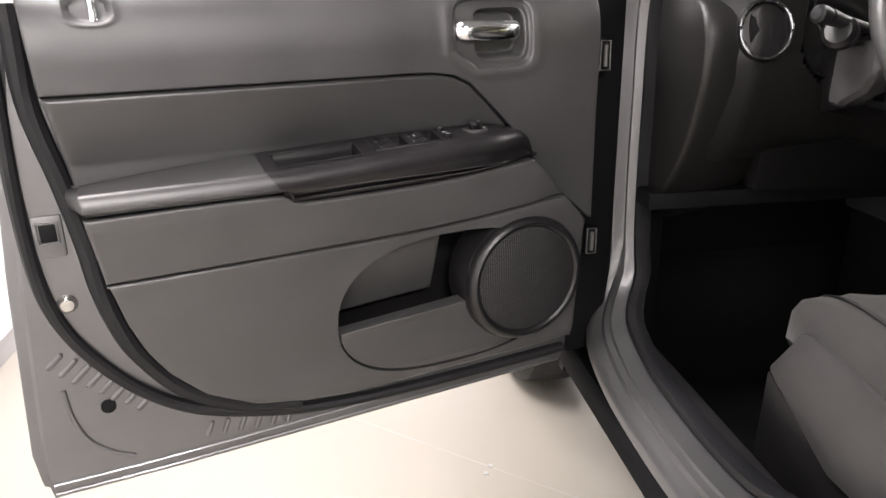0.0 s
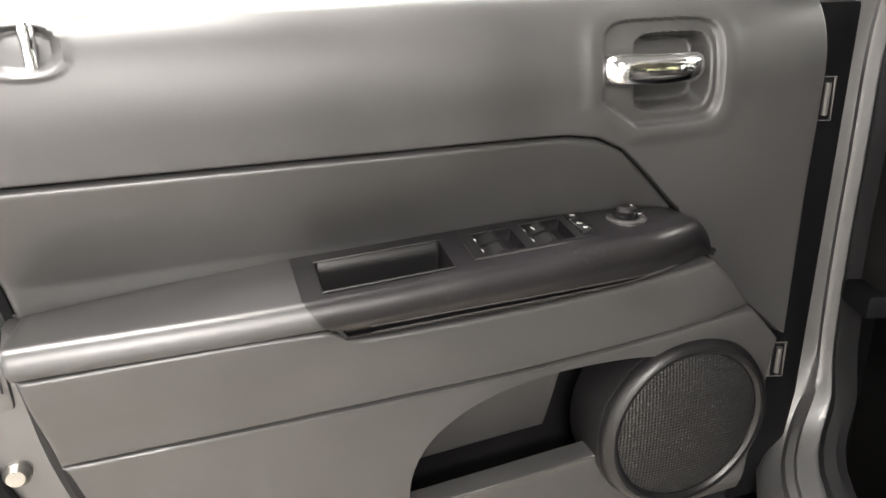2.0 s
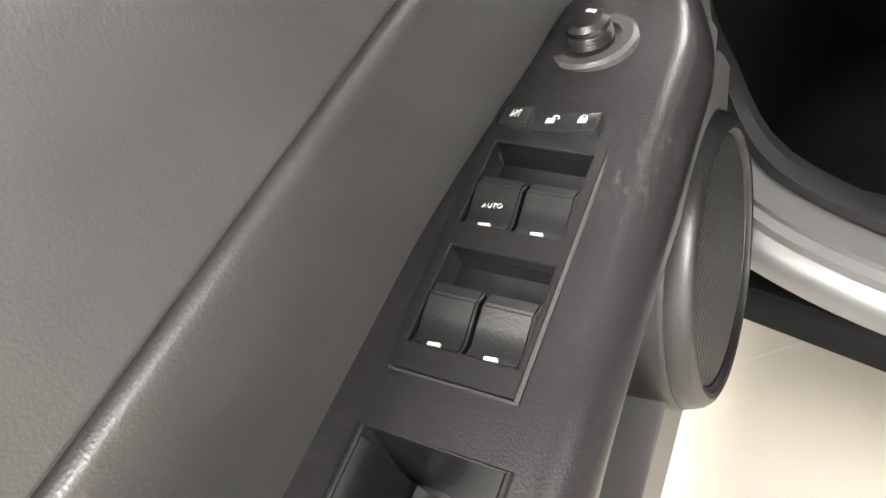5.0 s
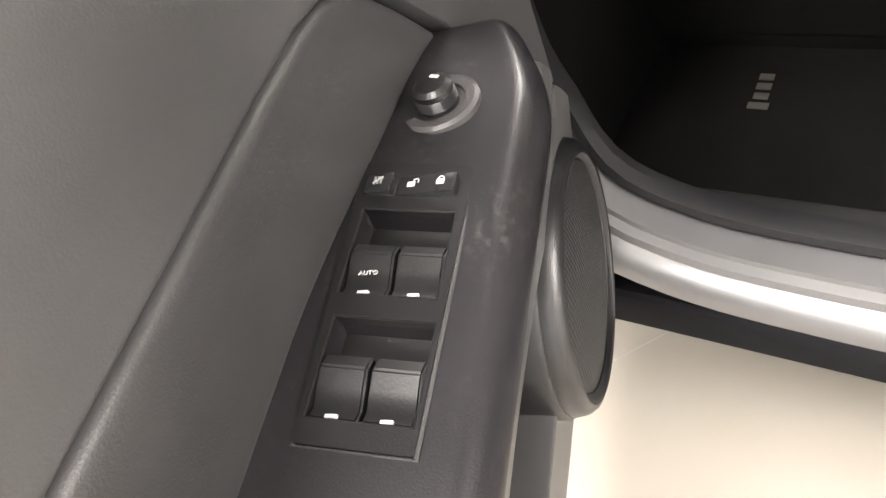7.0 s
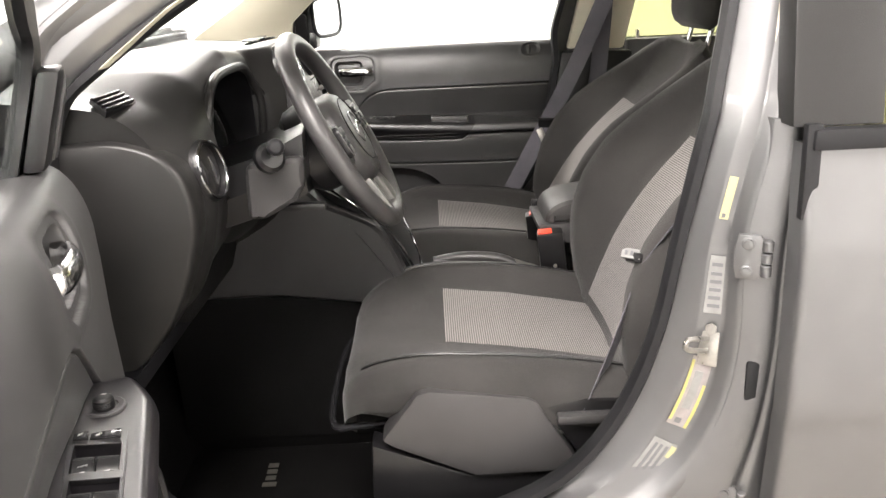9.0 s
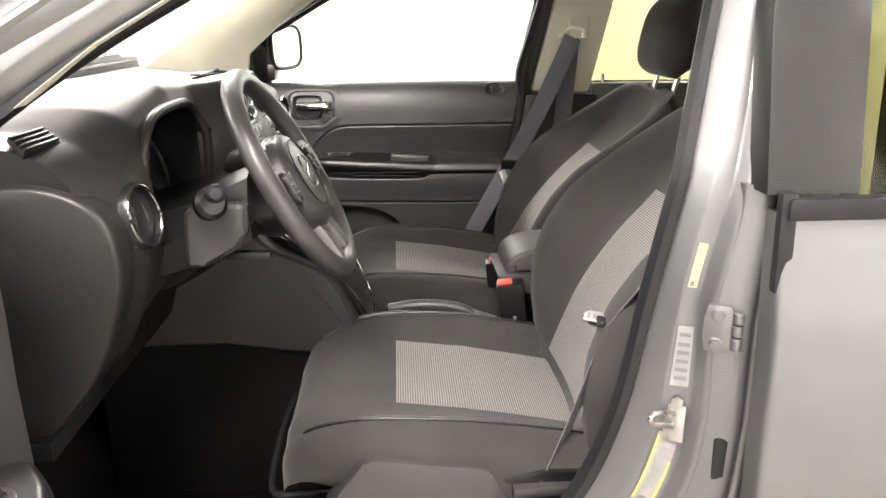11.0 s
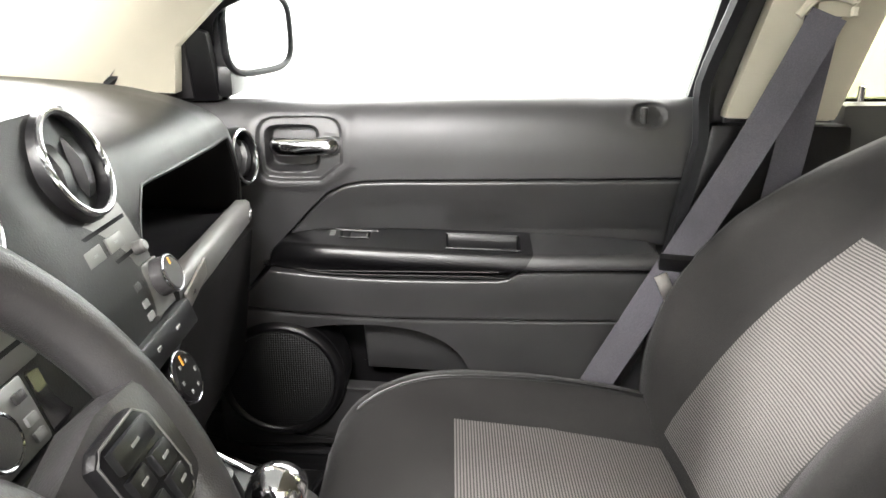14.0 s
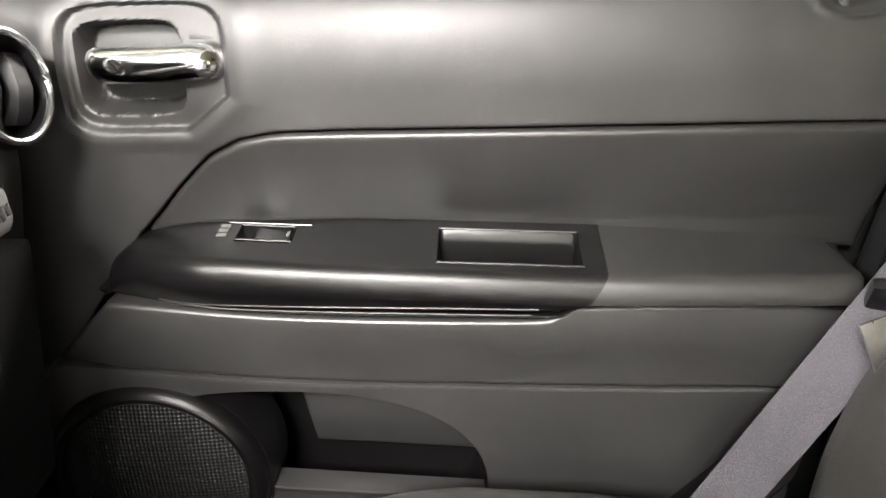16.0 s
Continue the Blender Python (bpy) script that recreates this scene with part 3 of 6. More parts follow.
ARMB_A, ARMB_Z = [0.20, 0.235, 0.35, 0.45, 0.60, 0.62, 0.635, 0.92], [0.852, 0.848, 0.836, 0.831, 0.829, 0.832, 0.842, 0.842]
SEAM_A, SEAM_Z = [0.07, 0.15, 0.20, 0.25, 0.35, 0.45, 0.55, 0.65, 0.92], [0.783, 0.780, 0.777, 0.771, 0.762, 0.757, 0.755, 0.753, 0.750]
LOW_A = [0.06, 0.075, 0.10, 0.20, 0.518, 0.60, 0.676, 0.746, 0.790, 0.815, 0.832, 0.845]
LOW_Z = [0.560, 0.525, 0.508, 0.502, 0.494, 0.502, 0.520, 0.557, 0.603, 0.645, 0.690, 0.745]


def rear_shift(a, z):
    return (interp([0.45, 0.73, 0.99, 1.12], [0.836, 0.849, 0.888, 0.897], z) - 0.888) * max(0, (a - 0.3) / 0.588)


def stations(n, lo, hi, extra=()):
    base = [lo + (hi - lo) * i / n for i in range(n + 1)]
    w = hi - lo
    for e in (0.0012, 0.0030, 0.0055):
        base += [lo + e, hi - e]
    for x in extra:
        base += [x - 0.0015, x + 0.0015]
    return sorted({round(min(hi, max(lo, b)), 5) for b in base})


def trim_patch(M, a0, a1, zlo, zhi, dfn, na, nz, back=-0.03, edge=0.005, shift=True, extra=()):
    aa = stations(na, a0, a1, extra)

    def place(u, v, bk=False):
        a = u
        z0, z1 = zlo(a), zhi(a)
        if z1 - z0 < 0.002:
            z1 = z0 + 0.002
        z = z0 + (z1 - z0) * v
        e = min(a - a0, a1 - a, z - z0, z1 - z)
        d = dfn(a, z)
        if e < edge:
            k = 1 - max(0, e) / edge
            d -= edge * (1 - math.sqrt(max(0, 1 - k * k)))
        if bk:
            d = back
        return M(a + (rear_shift(a, z) if shift else 0), d, z)

    vv = sorted({0, 0.008, 0.02, 0.045, 0.955, 0.98, 0.992, 1, *[i / nz for i in range(1, nz)]})
    return sheet(aa, vv, lambda u, v: place(u, v), lambda u, v: place(u, v, True))


def rbox(a, z, ca, cz, ha, hz, p=4.0):
    """0 inside to 1 on the border of a rounded box."""
    return ((abs(a - ca) / ha) ** p + (abs(z - cz) / hz) ** p) ** (1 / p)


def upper_d(a, z):
    roll = min(1.0, max(0.0, (z - 1.015) / 0.085))
    d = interp([0.72, 0.90, 0.98], [0.036, 0.034, 0.036], z) - 0.046 * (1 - math.sqrt(1 - roll * roll))
    # finger well of the inside handle, cut off at its lower rear corner
    r = max(rbox(a, z, 0.288, 1.031, 0.066, 0.049, 5), ((a - 0.288) / 0.066 + -(z - 1.031) / 0.049 * 1.0) / 1.45)
    d += 0.0020 * math.exp(-((r - 1.14) / 0.14) ** 2)
    d -= 0.006 * (1 - sstep(0.92, 1.0, r))
    r2 = rbox(a, z, 0.276, 1.031, 0.043, 0.036, 5)
    d -= 0.024 * (1 - sstep(0.80, 1.0, r2))
    r3 = rbox(a, z, 0.813, 1.078, 0.026, 0.017, 2.5)
    d -= 0.008 * (1 - sstep(0.7, 1.0, r3))
    d += 0.002 * math.exp(-((r3 - 1.1) / 0.12) ** 2)
    return d


SPK_A, SPK_Z, SPK_R = 0.236, 0.648, 0.108


def lower_d(a, z):
    """The lower panel's swell."""
    return interp([0.48, 0.53, 0.60, 0.70, 0.76], [0.012, 0.030, 0.036, 0.046, 0.054], z)


def arch(scale=1.0, n=72):
    """The outline of the map pocket: a wide flattened arch."""
    pts = []
    for i in range(n):
        c, q = math.cos(math.tau * i / n), math.sin(math.tau * i / n)
        pts.append((0.36 + 0.192 * scale * math.copysign(abs(c) ** (2 / 2.4), c), 0.620 + (0.127 if q > 0 else 0.108) * scale * math.copysign(abs(q) ** (2 / 2.4), q)))
    return pts


def carve(bm, cutter):
    """bm with the shape of cutter cut out of it."""
    obs = []
    for k, b in enumerate((bm, cutter)):
        bmesh.ops.recalc_face_normals(b, faces=b.faces)
        me = bpy.data.meshes.new("carving")
        b.to_mesh(me)
        b.free()
        obs.append(bpy.data.objects.new("carving", me))
        scene.collection.objects.link(obs[-1])
    mod = obs[0].modifiers.new("cut", "BOOLEAN")
    mod.operation, mod.solver, mod.object = "DIFFERENCE", "EXACT", obs[1]
    me = bpy.data.meshes.new_from_object(obs[0].evaluated_get(bpy.context.evaluated_depsgraph_get()))
    out = bmesh.new()
    out.from_mesh(me)
    for ob in obs:
        old = ob.data
        bpy.data.objects.remove(ob)
        bpy.data.meshes.remove(old)
    bpy.data.meshes.remove(me)
    return out


def pocket_back(M):
    """The sloping back of the map pocket; it ends beside the deeper hollow at the speaker."""
    def zlo(a):
        return 0.632 - 0.07 * (a - 0.335)

    def dfn(a, z):
        u = min(1.0, max(0.0, (z - zlo(a)) / 0.106))
        return lower_d(a, z) - 0.034 - 0.030 * (1 - u) ** 1.2
    return trim_patch(M, 0.372, 0.556, zlo, lambda a: 0.752, dfn, 24, 16, back=-0.068, edge=0.004, shift=False)


def pocket_shade_cup(M):
    """The black cup behind the arch; its black stands in for the hollow's shade."""
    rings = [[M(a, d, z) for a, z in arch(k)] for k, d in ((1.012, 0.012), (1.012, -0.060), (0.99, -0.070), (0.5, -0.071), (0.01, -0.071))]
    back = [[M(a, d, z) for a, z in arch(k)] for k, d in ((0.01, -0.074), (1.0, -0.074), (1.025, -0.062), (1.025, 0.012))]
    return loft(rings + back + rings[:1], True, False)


def pocket_front(M):
    """The plate that closes the map pocket below its lip."""
    def zlo(a):
        return 0.621 - 0.106 * max(0.0, 1 - (abs(a - 0.36) / 0.1895) ** 2.4) ** (1 / 2.4)

    def zhi(a):
        return max(zlo(a) + 0.001, 0.625 - 0.07 * (a - 0.335))

    def dfn(a, z):
        return interp([0.48, 0.53, 0.60, 0.70], [0.010, 0.0285, 0.0345, 0.0445], z) + 0.003 * sstep(zhi(a) - 0.012, zhi(a), z)
    return trim_patch(M, 0.20, 0.548, zlo, zhi, dfn, 60, 30, back=0.012, edge=0.003, shift=False)


def insert_d(a, z):
    """Hollow over the armrest, running out flush with the door at its front tip."""
    d = interp([0.870, 0.895, 0.920, 0.950, 0.976], [0.010, 0.012, 0.020, 0.029, 0.035], z)
    return d + 0.75 * sstep(0.46, 0.27, a) * max(0.0, 0.034 - d)


def middle_d(a, z):
    """The bulge under the armrest; it ends in a steep front edge."""
    return 0.056 + 0.013 * sstep(0.755, 0.83, z) - 0.012 * sstep(0.24, 0.14, a)


def arm_section(a, v):
    """The armrest's skin: v runs over the top, round the fold and down the front."""
    zt, zf = flow(BOT_A, BOT_Z, a), flow(FOLD_A, FOLD_Z, a)
    zb = flow([0.195, 0.235, 0.35, 0.45, 0.648], [0.852, 0.848, 0.836, 0.831, 0.828], a) if a < 0.649 else interp(ARMB_A, ARMB_Z, a)
    nose = sstep(0.19, 0.33, a)
    df = 0.046 + 0.040 * nose
    if v <= 0.55:
        t = v / 0.55
        return 0.008 + (df - 0.016) * t, zt + (zf + 0.004 - zt) * t
    if v <= 0.74:
        t = (v - 0.55) / 0.19 * math.pi / 2
        return df - 0.008 + 0.013 * math.sin(t), zf + 0.004 - 0.021 * (1 - math.cos(t))
    # the front: two level lines of the groove at v 0.86 and 0.93
    z0, z1 = zf - 0.017, zb + 0.0035
    t_up = min(0.86, max(0.20, (z0 - 0.8495) / max(0.004, z0 - z1)))
    t_low = min(0.93, max(t_up + 0.05, (z0 - interp([0.28, 0.617], [0.8435, 0.8375], a)) / max(0.004, z0 - z1)))
    t = interp([0.74, 0.86, 0.93, 1.0], [0.0, t_up, t_low, 1.0], v)
    return df + 0.005 - 0.022 * nose * t ** 1.3, z0 + (z1 - z0) * t


def arm_part(M, a0, a1, wells, skew, na):
    us = stations(na, a0, a1, [w for well in wells for w in well[:2]])
    vs = sorted({round(i / 44, 4) for i in range(45)} | {0.004, 0.012, 0.988, 0.996, 0.855, 0.860, 0.8625, 0.9275, 0.930, 0.935})
    for well in wells:
        for dd in well[2:4]:
            v = (dd - 0.008) / 0.072 * 0.55
            vs += [v - 0.006, v + 0.006]
    vs = sorted({round(min(1, max(0, v)), 4) for v in vs})

    def f(u, v):
        # the front end of the console is cut off on the slant
        a = u + (0.042 * (1 - v) * max(0.0, 1 - (u - a0) / 0.13) if skew else 0)
        d, z = arm_section(a, v)
        e = min(u - a0, a1 - a)
        if e < 0.003:
            k = 1 - e / 0.003
            d -= 0.003 * (1 - math.sqrt(max(0, 1 - k * k)))
            z -= 0.003 * (1 - math.sqrt(max(0, 1 - k * k))) * (v < 0.6)
        if skew and 0.278 < a < 0.640 and 0.861 < v < 0.929:
            d -= 0.0045
        for w0, w1, d0, d1, deep in wells:
            if w0 < a < w1 and d0 < d < d1 and v < 0.56:
                z -= deep
        aa = a - (0.036 * sstep(0.55, 1.0, v) if skew and a > 0.5 else 0) * (a - 0.5) / 0.148
        return M(aa + (rear_shift(a, z) - 0.030 * sstep(0.55, 1.0, v) * max(0, 1 - (a - 0.65) / 0.12) if not skew else 0), d, z)

    return sheet(us, vs, f, lambda u, v: M(u - (0.036 * sstep(0.55, 1.0, v) * (u - 0.5) / 0.148 if skew and u > 0.5 else (0.030 * sstep(0.55, 1.0, v) * max(0, 1 - (u - 0.65) / 0.12) if not skew else 0)), 0.0, interp([0, 1], [interp(BOT_A, BOT_Z, u), arm_section(u, 1.0)[1]], v)))


def text_mesh(words, size, m, depth=0.0003):
    cu = bpy.data.curves.new("text", "FONT")
    cu.body, cu.size, cu.extrude, cu.align_x, cu.align_y, cu.offset = words, size, depth, "CENTER", "CENTER", -size * 0.020
    ob = bpy.data.objects.new("text", cu)
    scene.collection.objects.link(ob)
    me = bpy.data.meshes.new_from_object(ob.evaluated_get(bpy.context.evaluated_depsgraph_get()))
    bm = bmesh.new()
    bm.from_mesh(me)
    bm.transform(m)
    bpy.data.objects.remove(ob)
    bpy.data.curves.remove(cu)
    bpy.data.meshes.remove(me)
    return bm


def frame_of(M, a, d, z, swap=1):
    """A pose on the armrest's top: x across the car door, y towards the hinge, z up."""
    o = M(a, d, z)
    y = (M(a - 0.1, d, z) - o).normalized()
    z_ = Vector((0, 0, 1))
    x = y.cross(z_)
    return Matrix.Translation(o) @ Matrix((x, y, z_)).transposed().to_4x4()


def front_door(M, name, label, driver):
    door = thing(name, label, "car door")
    part("upper_panel", trim_patch(M, 0.100 if driver else 0.055, 0.885, lambda a: interp(TOP_A, TOP_Z, a) + 0.0010 if a > 0.262 else interp([0.055, 0.115, 0.19, 0.262], [0.70, 0.735, 0.800, 0.8985], a), lambda a: 1.10, upper_d, 190, 110, edge=0.003, shift=True, extra=[0.205 + 0.0031 * i for i in range(54)]), M_TRIM, door, "charcoal vinyl upper door trim", 40)
    part("insert_panel", trim_patch(M, 0.2635, 0.884, lambda a: interp(BOT_A, BOT_Z, a) - 0.006, lambda a: interp(TOP_A, TOP_Z, a) - 0.0006, insert_d, 150, 30, edge=0.0075), M_SOFT, door, "padded charcoal vinyl insert")
    wells = [(0.512, 0.625, 0.026, 0.070, 0.034)]
    if driver:
        wells += [(0.389, 0.4305, 0.0245, 0.0635, 0.014), (0.440, 0.4805, 0.0262, 0.0652, 0.014)]
    else:
        wells += [(0.346, 0.391, 0.030, 0.052, 0.013)]
    part("armrest_console", arm_part(M, 0.222, 0.647, wells, 1, 120), M_WORN if driver else M_BLACK, door, "black plastic armrest console with an open tray" + (", scuffed" if driver else ""))
    # paler beads stand in for light caught on the groove's two edges
    for v in (0.8605, 0.9295):
        line = []
        for i in range(18):
            a = 0.280 + 0.0195 * i
            d, z = arm_section(a, v)
            line.append(M(a - (0.036 * sstep(0.55, 1.0, v) * (a - 0.5) / 0.148 if a > 0.5 else 0), d + 0.0003, z))
        part("groove_highlight", tube(line, 0.0008, 6), M_GREYPL, door)
    def tray_z(a, d):
        z0, z1 = interp(BOT_A, BOT_Z, a), interp(FOLD_A, FOLD_Z, a)
        return z0 + (z1 + 0.004 - z0) * (d - 0.008) / 0.070
    tray = loft([[M(a, d, tray_z(a, d) + dz) for d, dz in ((0.0245, 0.0005), (0.0262, 0.0003), (0.0282, -0.0025), (0.0296, -0.009), (0.0308, -0.020), (0.0330, -0.029), (0.0390, -0.0335), (0.0520, -0.0345), (0.0640, -0.0340), (0.0690, -0.024), (0.0715, -0.0005), (0.0735, 0.0005), (0.0735, -0.038), (0.0245, -0.038))] for a in (0.5145, 0.53, 0.55, 0.57, 0.59, 0.608, 0.6225)])
    tr = part("tray", tray, M_TRAY, door, "smooth black tray")
    part("tray_rim", tube([M(a, d, tray_z(a, d) + 0.0006) for a, d in ((0.511, 0.0250), (0.511, 0.0725), (0.626, 0.0725), (0.626, 0.0250))], 0.0013, 8, True), M_BLACK, tr, "rounded tray rim")
    part("armrest", arm_part(M, 0.650, 0.880 if driver else 0.853, [], 0, 30), M_SOFT, door, "charcoal padded armrest")
    part("middle_panel", trim_patch(M, 0.170, 0.884, lambda a: flow(SEAM_A, SEAM_Z, a) + 0.0015, lambda a: flow(ARMB_A, ARMB_Z, a) - 0.0005 if a > 0.235 else interp([0.170, 0.20, 0.235], [0.782, 0.814, 0.8475], a), middle_d, 100, 24), M_HARD, door)
    lower = trim_patch(M, 0.122, 0.849, lambda a: interp(LOW_A, LOW_Z, a), lambda a: min(flow(SEAM_A, SEAM_Z, a) - 0.0015, 0.744 + 1.05 * (a - 0.134)), lower_d, 120, 44, back=0.004, shift=False)
    lower = carve(lower, loft([[M(a, d, z) for a, z in arch()] for d in (-0.05, 0.09)]))
    part("lower_panel", lower, M_HARD, door, "charcoal moulded lower panel with a map pocket", 40)
    part("pocket_back", pocket_back(M), M_HARD, door)
    # black here takes the place of shade deep in the pocket
    part("pocket_shade_cup", pocket_shade_cup(M), M_BLACK, door, "hollow of the map pocket, blackened for its shade")
    part("pocket_front", pocket_front(M), M_HARD, door, "charcoal front of the map pocket")
    # speaker
    o = M(SPK_A, 0.036, SPK_Z)
    n = (M(SPK_A, 0.136, SPK_Z) - o).normalized()
    m = axis_at(o, n)
    spk = part("speaker", lathe([(0.1085, -0.05), (0.1080, 0.006), (0.1065, 0.0095), (0.1058, 0.0095), (0.1052, 0.0140), (0.1035, 0.0195), (0.1000, 0.0240), (0.0960, 0.0258), (0.0925, 0.0250), (0.0905, 0.0225), (0.0890, 0.0215), (0.087, 0.0140), (0.0, 0.0140)], m, 72), M_BLACK, door, "round black door speaker")
    gb = bmesh.new()
    rings = 14
    prev = None
    cen = gb.verts.new(m @ Vector((0, 0, 0.0265)))
    for k in range(1, rings + 1):
        r = 0.0878 * k / rings
        ring = [gb.verts.new(m @ Vector((math.cos(j * math.tau / 56) * r, math.sin(j * math.tau / 56) * r, 0.0265 - 0.0060 * (k / rings) ** 3))) for j in range(56)]
        for j in range(56):
            l = (j + 1) % 56
            gb.faces.new((cen, ring[j], ring[l])) if prev is None else gb.faces.new((prev[j], ring[j], ring[l], prev[l]))
        prev = ring
    low = [gb.verts.new(m @ Vector((math.cos(j * math.tau / 56) * 0.0878, math.sin(j * math.tau / 56) * 0.0878, 0.010))) for j in range(56)]
    for j in range(56):
        l = (j + 1) % 56
        gb.faces.new((prev[j], low[j], low[l], prev[l]))
    bmesh.ops.recalc_face_normals(gb, faces=gb.faces)
    uvl = gb.loops.layers.uv.new("UVMap")
    inv = m.inverted()
    for f in gb.faces:
        for lp in f.loops:
            q = inv @ lp.vert.co
            lp[uvl].uv = (q.x, q.y)
    part("grille", gb, M_GRILLE, spk, "black perforated speaker grille")
    # chrome inside handle
    bar = [M(a, d, z) for a, d, z in ((0.246, 0.016, 1.033), (0.252, 0.030, 1.0345), (0.275, 0.038, 1.0355), (0.305, 0.039, 1.036), (0.335, 0.036, 1.037), (0.346, 0.026, 1.037))]
    part("handle", tube(curve_pts(bar, 5), 0.0078, 14, flat=1.75), M_CHROME, door, "chrome inside door handle")
    part("handle_cup", prism([(0.322, 1.056), (0.348, 1.056), (0.348, 1.018), (0.330, 1.006), (0.322, 1.008)], lambda p, q, w: M(p, w, q), 0.000, 0.0255, 0.004), M_TRIM, door)
    # lock pin
    # the passenger's pin is the same chrome, greyed to paint in its dimmer shine
    pin = part("lock_pin", lathe([(0.0072, 0.0), (0.0085, 0.008), (0.0060, 0.012), (0.0052, 0.030), (0.0062, 0.040), (0.0045, 0.045), (0.0, 0.046)], Matrix.Translation(M(0.813, 0.016, 1.052 if driver else 1.044)), 16), M_CHROME if driver else M_GREYPL, door, "small chrome-ringed lock pin")
    if driver:
        part("sail_seam", tube(curve_pts([M(a_, 0.0345 - 0.046 * (1 - math.sqrt(1 - min(1, max(0, (z_ - 1.015) / 0.085)) ** 2)), z_) for a_, z_ in ((0.104, 1.092), (0.135, 1.083), (0.154, 1.069), (0.154, 1.056), (0.145, 1.048), (0.104, 1.046))], 6), 0.0011, 6), M_DARK, door, "dark seam of the mirror cover")
        def zsurf(a, d):
            t = (d - 0.008) / (0.072)
            z0, z1 = interp(BOT_A, BOT_Z, a), interp(FOLD_A, FOLD_Z, a)
            return z0 + (z1 + 0.004 - z0) * t
        # switch plate with its wells left open
        WELLS = ((0.389, 0.4305, 0.0245, 0.0635), (0.440, 0.4805, 0.0262, 0.0652))
        plate = bmesh.new()
        def bar4(a0, a1, d0, d1, h=0.0018):
            q = []
            for zz in (-0.004, h):
                for a_, d_ in ((a0, d0 + 0.045 * (a0 - 0.363) * (d0 < 0.02)), (a1, d0 + 0.045 * (a1 - 0.363) * (d0 < 0.02)), (a1, d1), (a0, d1)):
                    q.append(plate.verts.new(M(a_, d_, zsurf(a_, d_) + zz)))
            for idx in ((3, 2, 1, 0), (4, 5, 6, 7), (0, 1, 5, 4), (1, 2, 6, 5), (2, 3, 7, 6), (3, 0, 4, 7)):
                plate.faces.new([q[i] for i in idx])
        bar4(0.364, 0.389, 0.0195, 0.067)
        bar4(0.4305, 0.440, 0.019, 0.067)
        bar4(0.4805, 0.490, 0.019, 0.067)
        for a0, a1, d0, d1 in WELLS:
            bar4(a0, a1, 0.019, d0)
            bar4(a0, a1, d1, 0.067)
        bmesh.ops.remove_doubles(plate, verts=plate.verts, dist=1e-5)
        bmesh.ops.recalc_face_normals(plate, faces=plate.faces)
        sw = part("switch_panel", plate, M_BLACK, door, "black window switch panel")
        rim = [(0.3635, 0.0190), (0.3635, 0.0675), (0.4905, 0.0675), (0.4905, 0.0250)]
        # grey outline painted for the highlight on the plate's bevel
        part("panel_highlight", tube([M(a_, d_, zsurf(a_, d_) + 0.0004) for a_, d_ in rim], 0.0009, 6, True), M_GREYPL, sw)
        for a0, a1, d0, d1 in WELLS:
            part("well", prism([(a0 - 0.001, d0 - 0.0005), (a1 + 0.001, d0 - 0.0005), (a1 + 0.001, d1 + 0.0005), (a0 - 0.001, d1 + 0.0005)], lambda p, q, w: M(p, q, zsurf(p, q) + w), -0.014, -0.0105, 0), M_BLACK, sw)
            part("well_edge", tube([M(a_, d_, zsurf(a_, d_) + 0.0012) for a_, d_ in ((a0, d0), (a0, d1), (a1, d1), (a1, d0))], 0.0008, 6, True), M_WORN, sw)
        for a0, a1, f0, off in ((0.389, 0.4312, 0.4055, 0.0), (0.440, 0.4812, 0.455, 0.0015)):
            for d0, d1 in ((0.0252 + off, 0.0432 + off), (0.0446 + off, 0.0630 + off)):
                key = []
                for d_ in (d0, d1):
                    zs = zsurf(a1, d_)
                    key.append([M(f0, d_, zs - 0.010), M(f0, d_, zs + 0.0010), M(f0 + 0.006, d_, zs + 0.0032), M((f0 + a1) / 2, d_, zs + 0.0012), M(a1 - 0.006, d_, zs - 0.0008), M(a1 - 0.0012, d_, zs + 0.0005), M(a1 - 0.0012, d_, zs - 0.010)])
                kb = loft(key)
                bmesh.ops.bevel(kb, geom=[e for e in kb.edges if e.calc_face_angle(0) > 0.6], offset=0.0009, segments=2, affect="EDGES")
                part("window_switch", finish(kb), M_KEY, sw, "black window rocker switch")
                zc = zsurf(a1, (d0 + d1) / 2)
                mm = frame_of(M, a1 - 0.0022, (d0 + d1) / 2, zc + 0.0006)
                part("mark", box((0, 0, 0), (0.0046, 0.0014, 0.0012), 0, mm), M_PRINT, sw, "white line mark")
        mm = frame_of(M, 0.4205, 0.0346, zsurf(0.4205, 0.0346) + 0.0014)
        part("lettering", text_mesh("AUTO", 0.0030, mm), M_PRINT, sw, "white AUTO lettering")
        for d0, d1 in ((0.0229, 0.0355), (0.0365, 0.0627)):
            mm = frame_of(M, 0.3770, (d0 + d1) / 2, zsurf(0.3770, (d0 + d1) / 2) + 0.0020)
            key = part("lock_switch", box((0, 0, 0), (d1 - d0, 0.0105, 0.005), 0.0012, mm), M_GLOSS, sw, "black lock switch")
            if d1 < 0.04:
                for i in range(3):
                    part("symbol", box(((i - 1) * 0.0015, 0.0008, 0.0026), (0.0008, 0.0042, 0.0004), 0, mm), M_PAPER, key, "white window symbol")
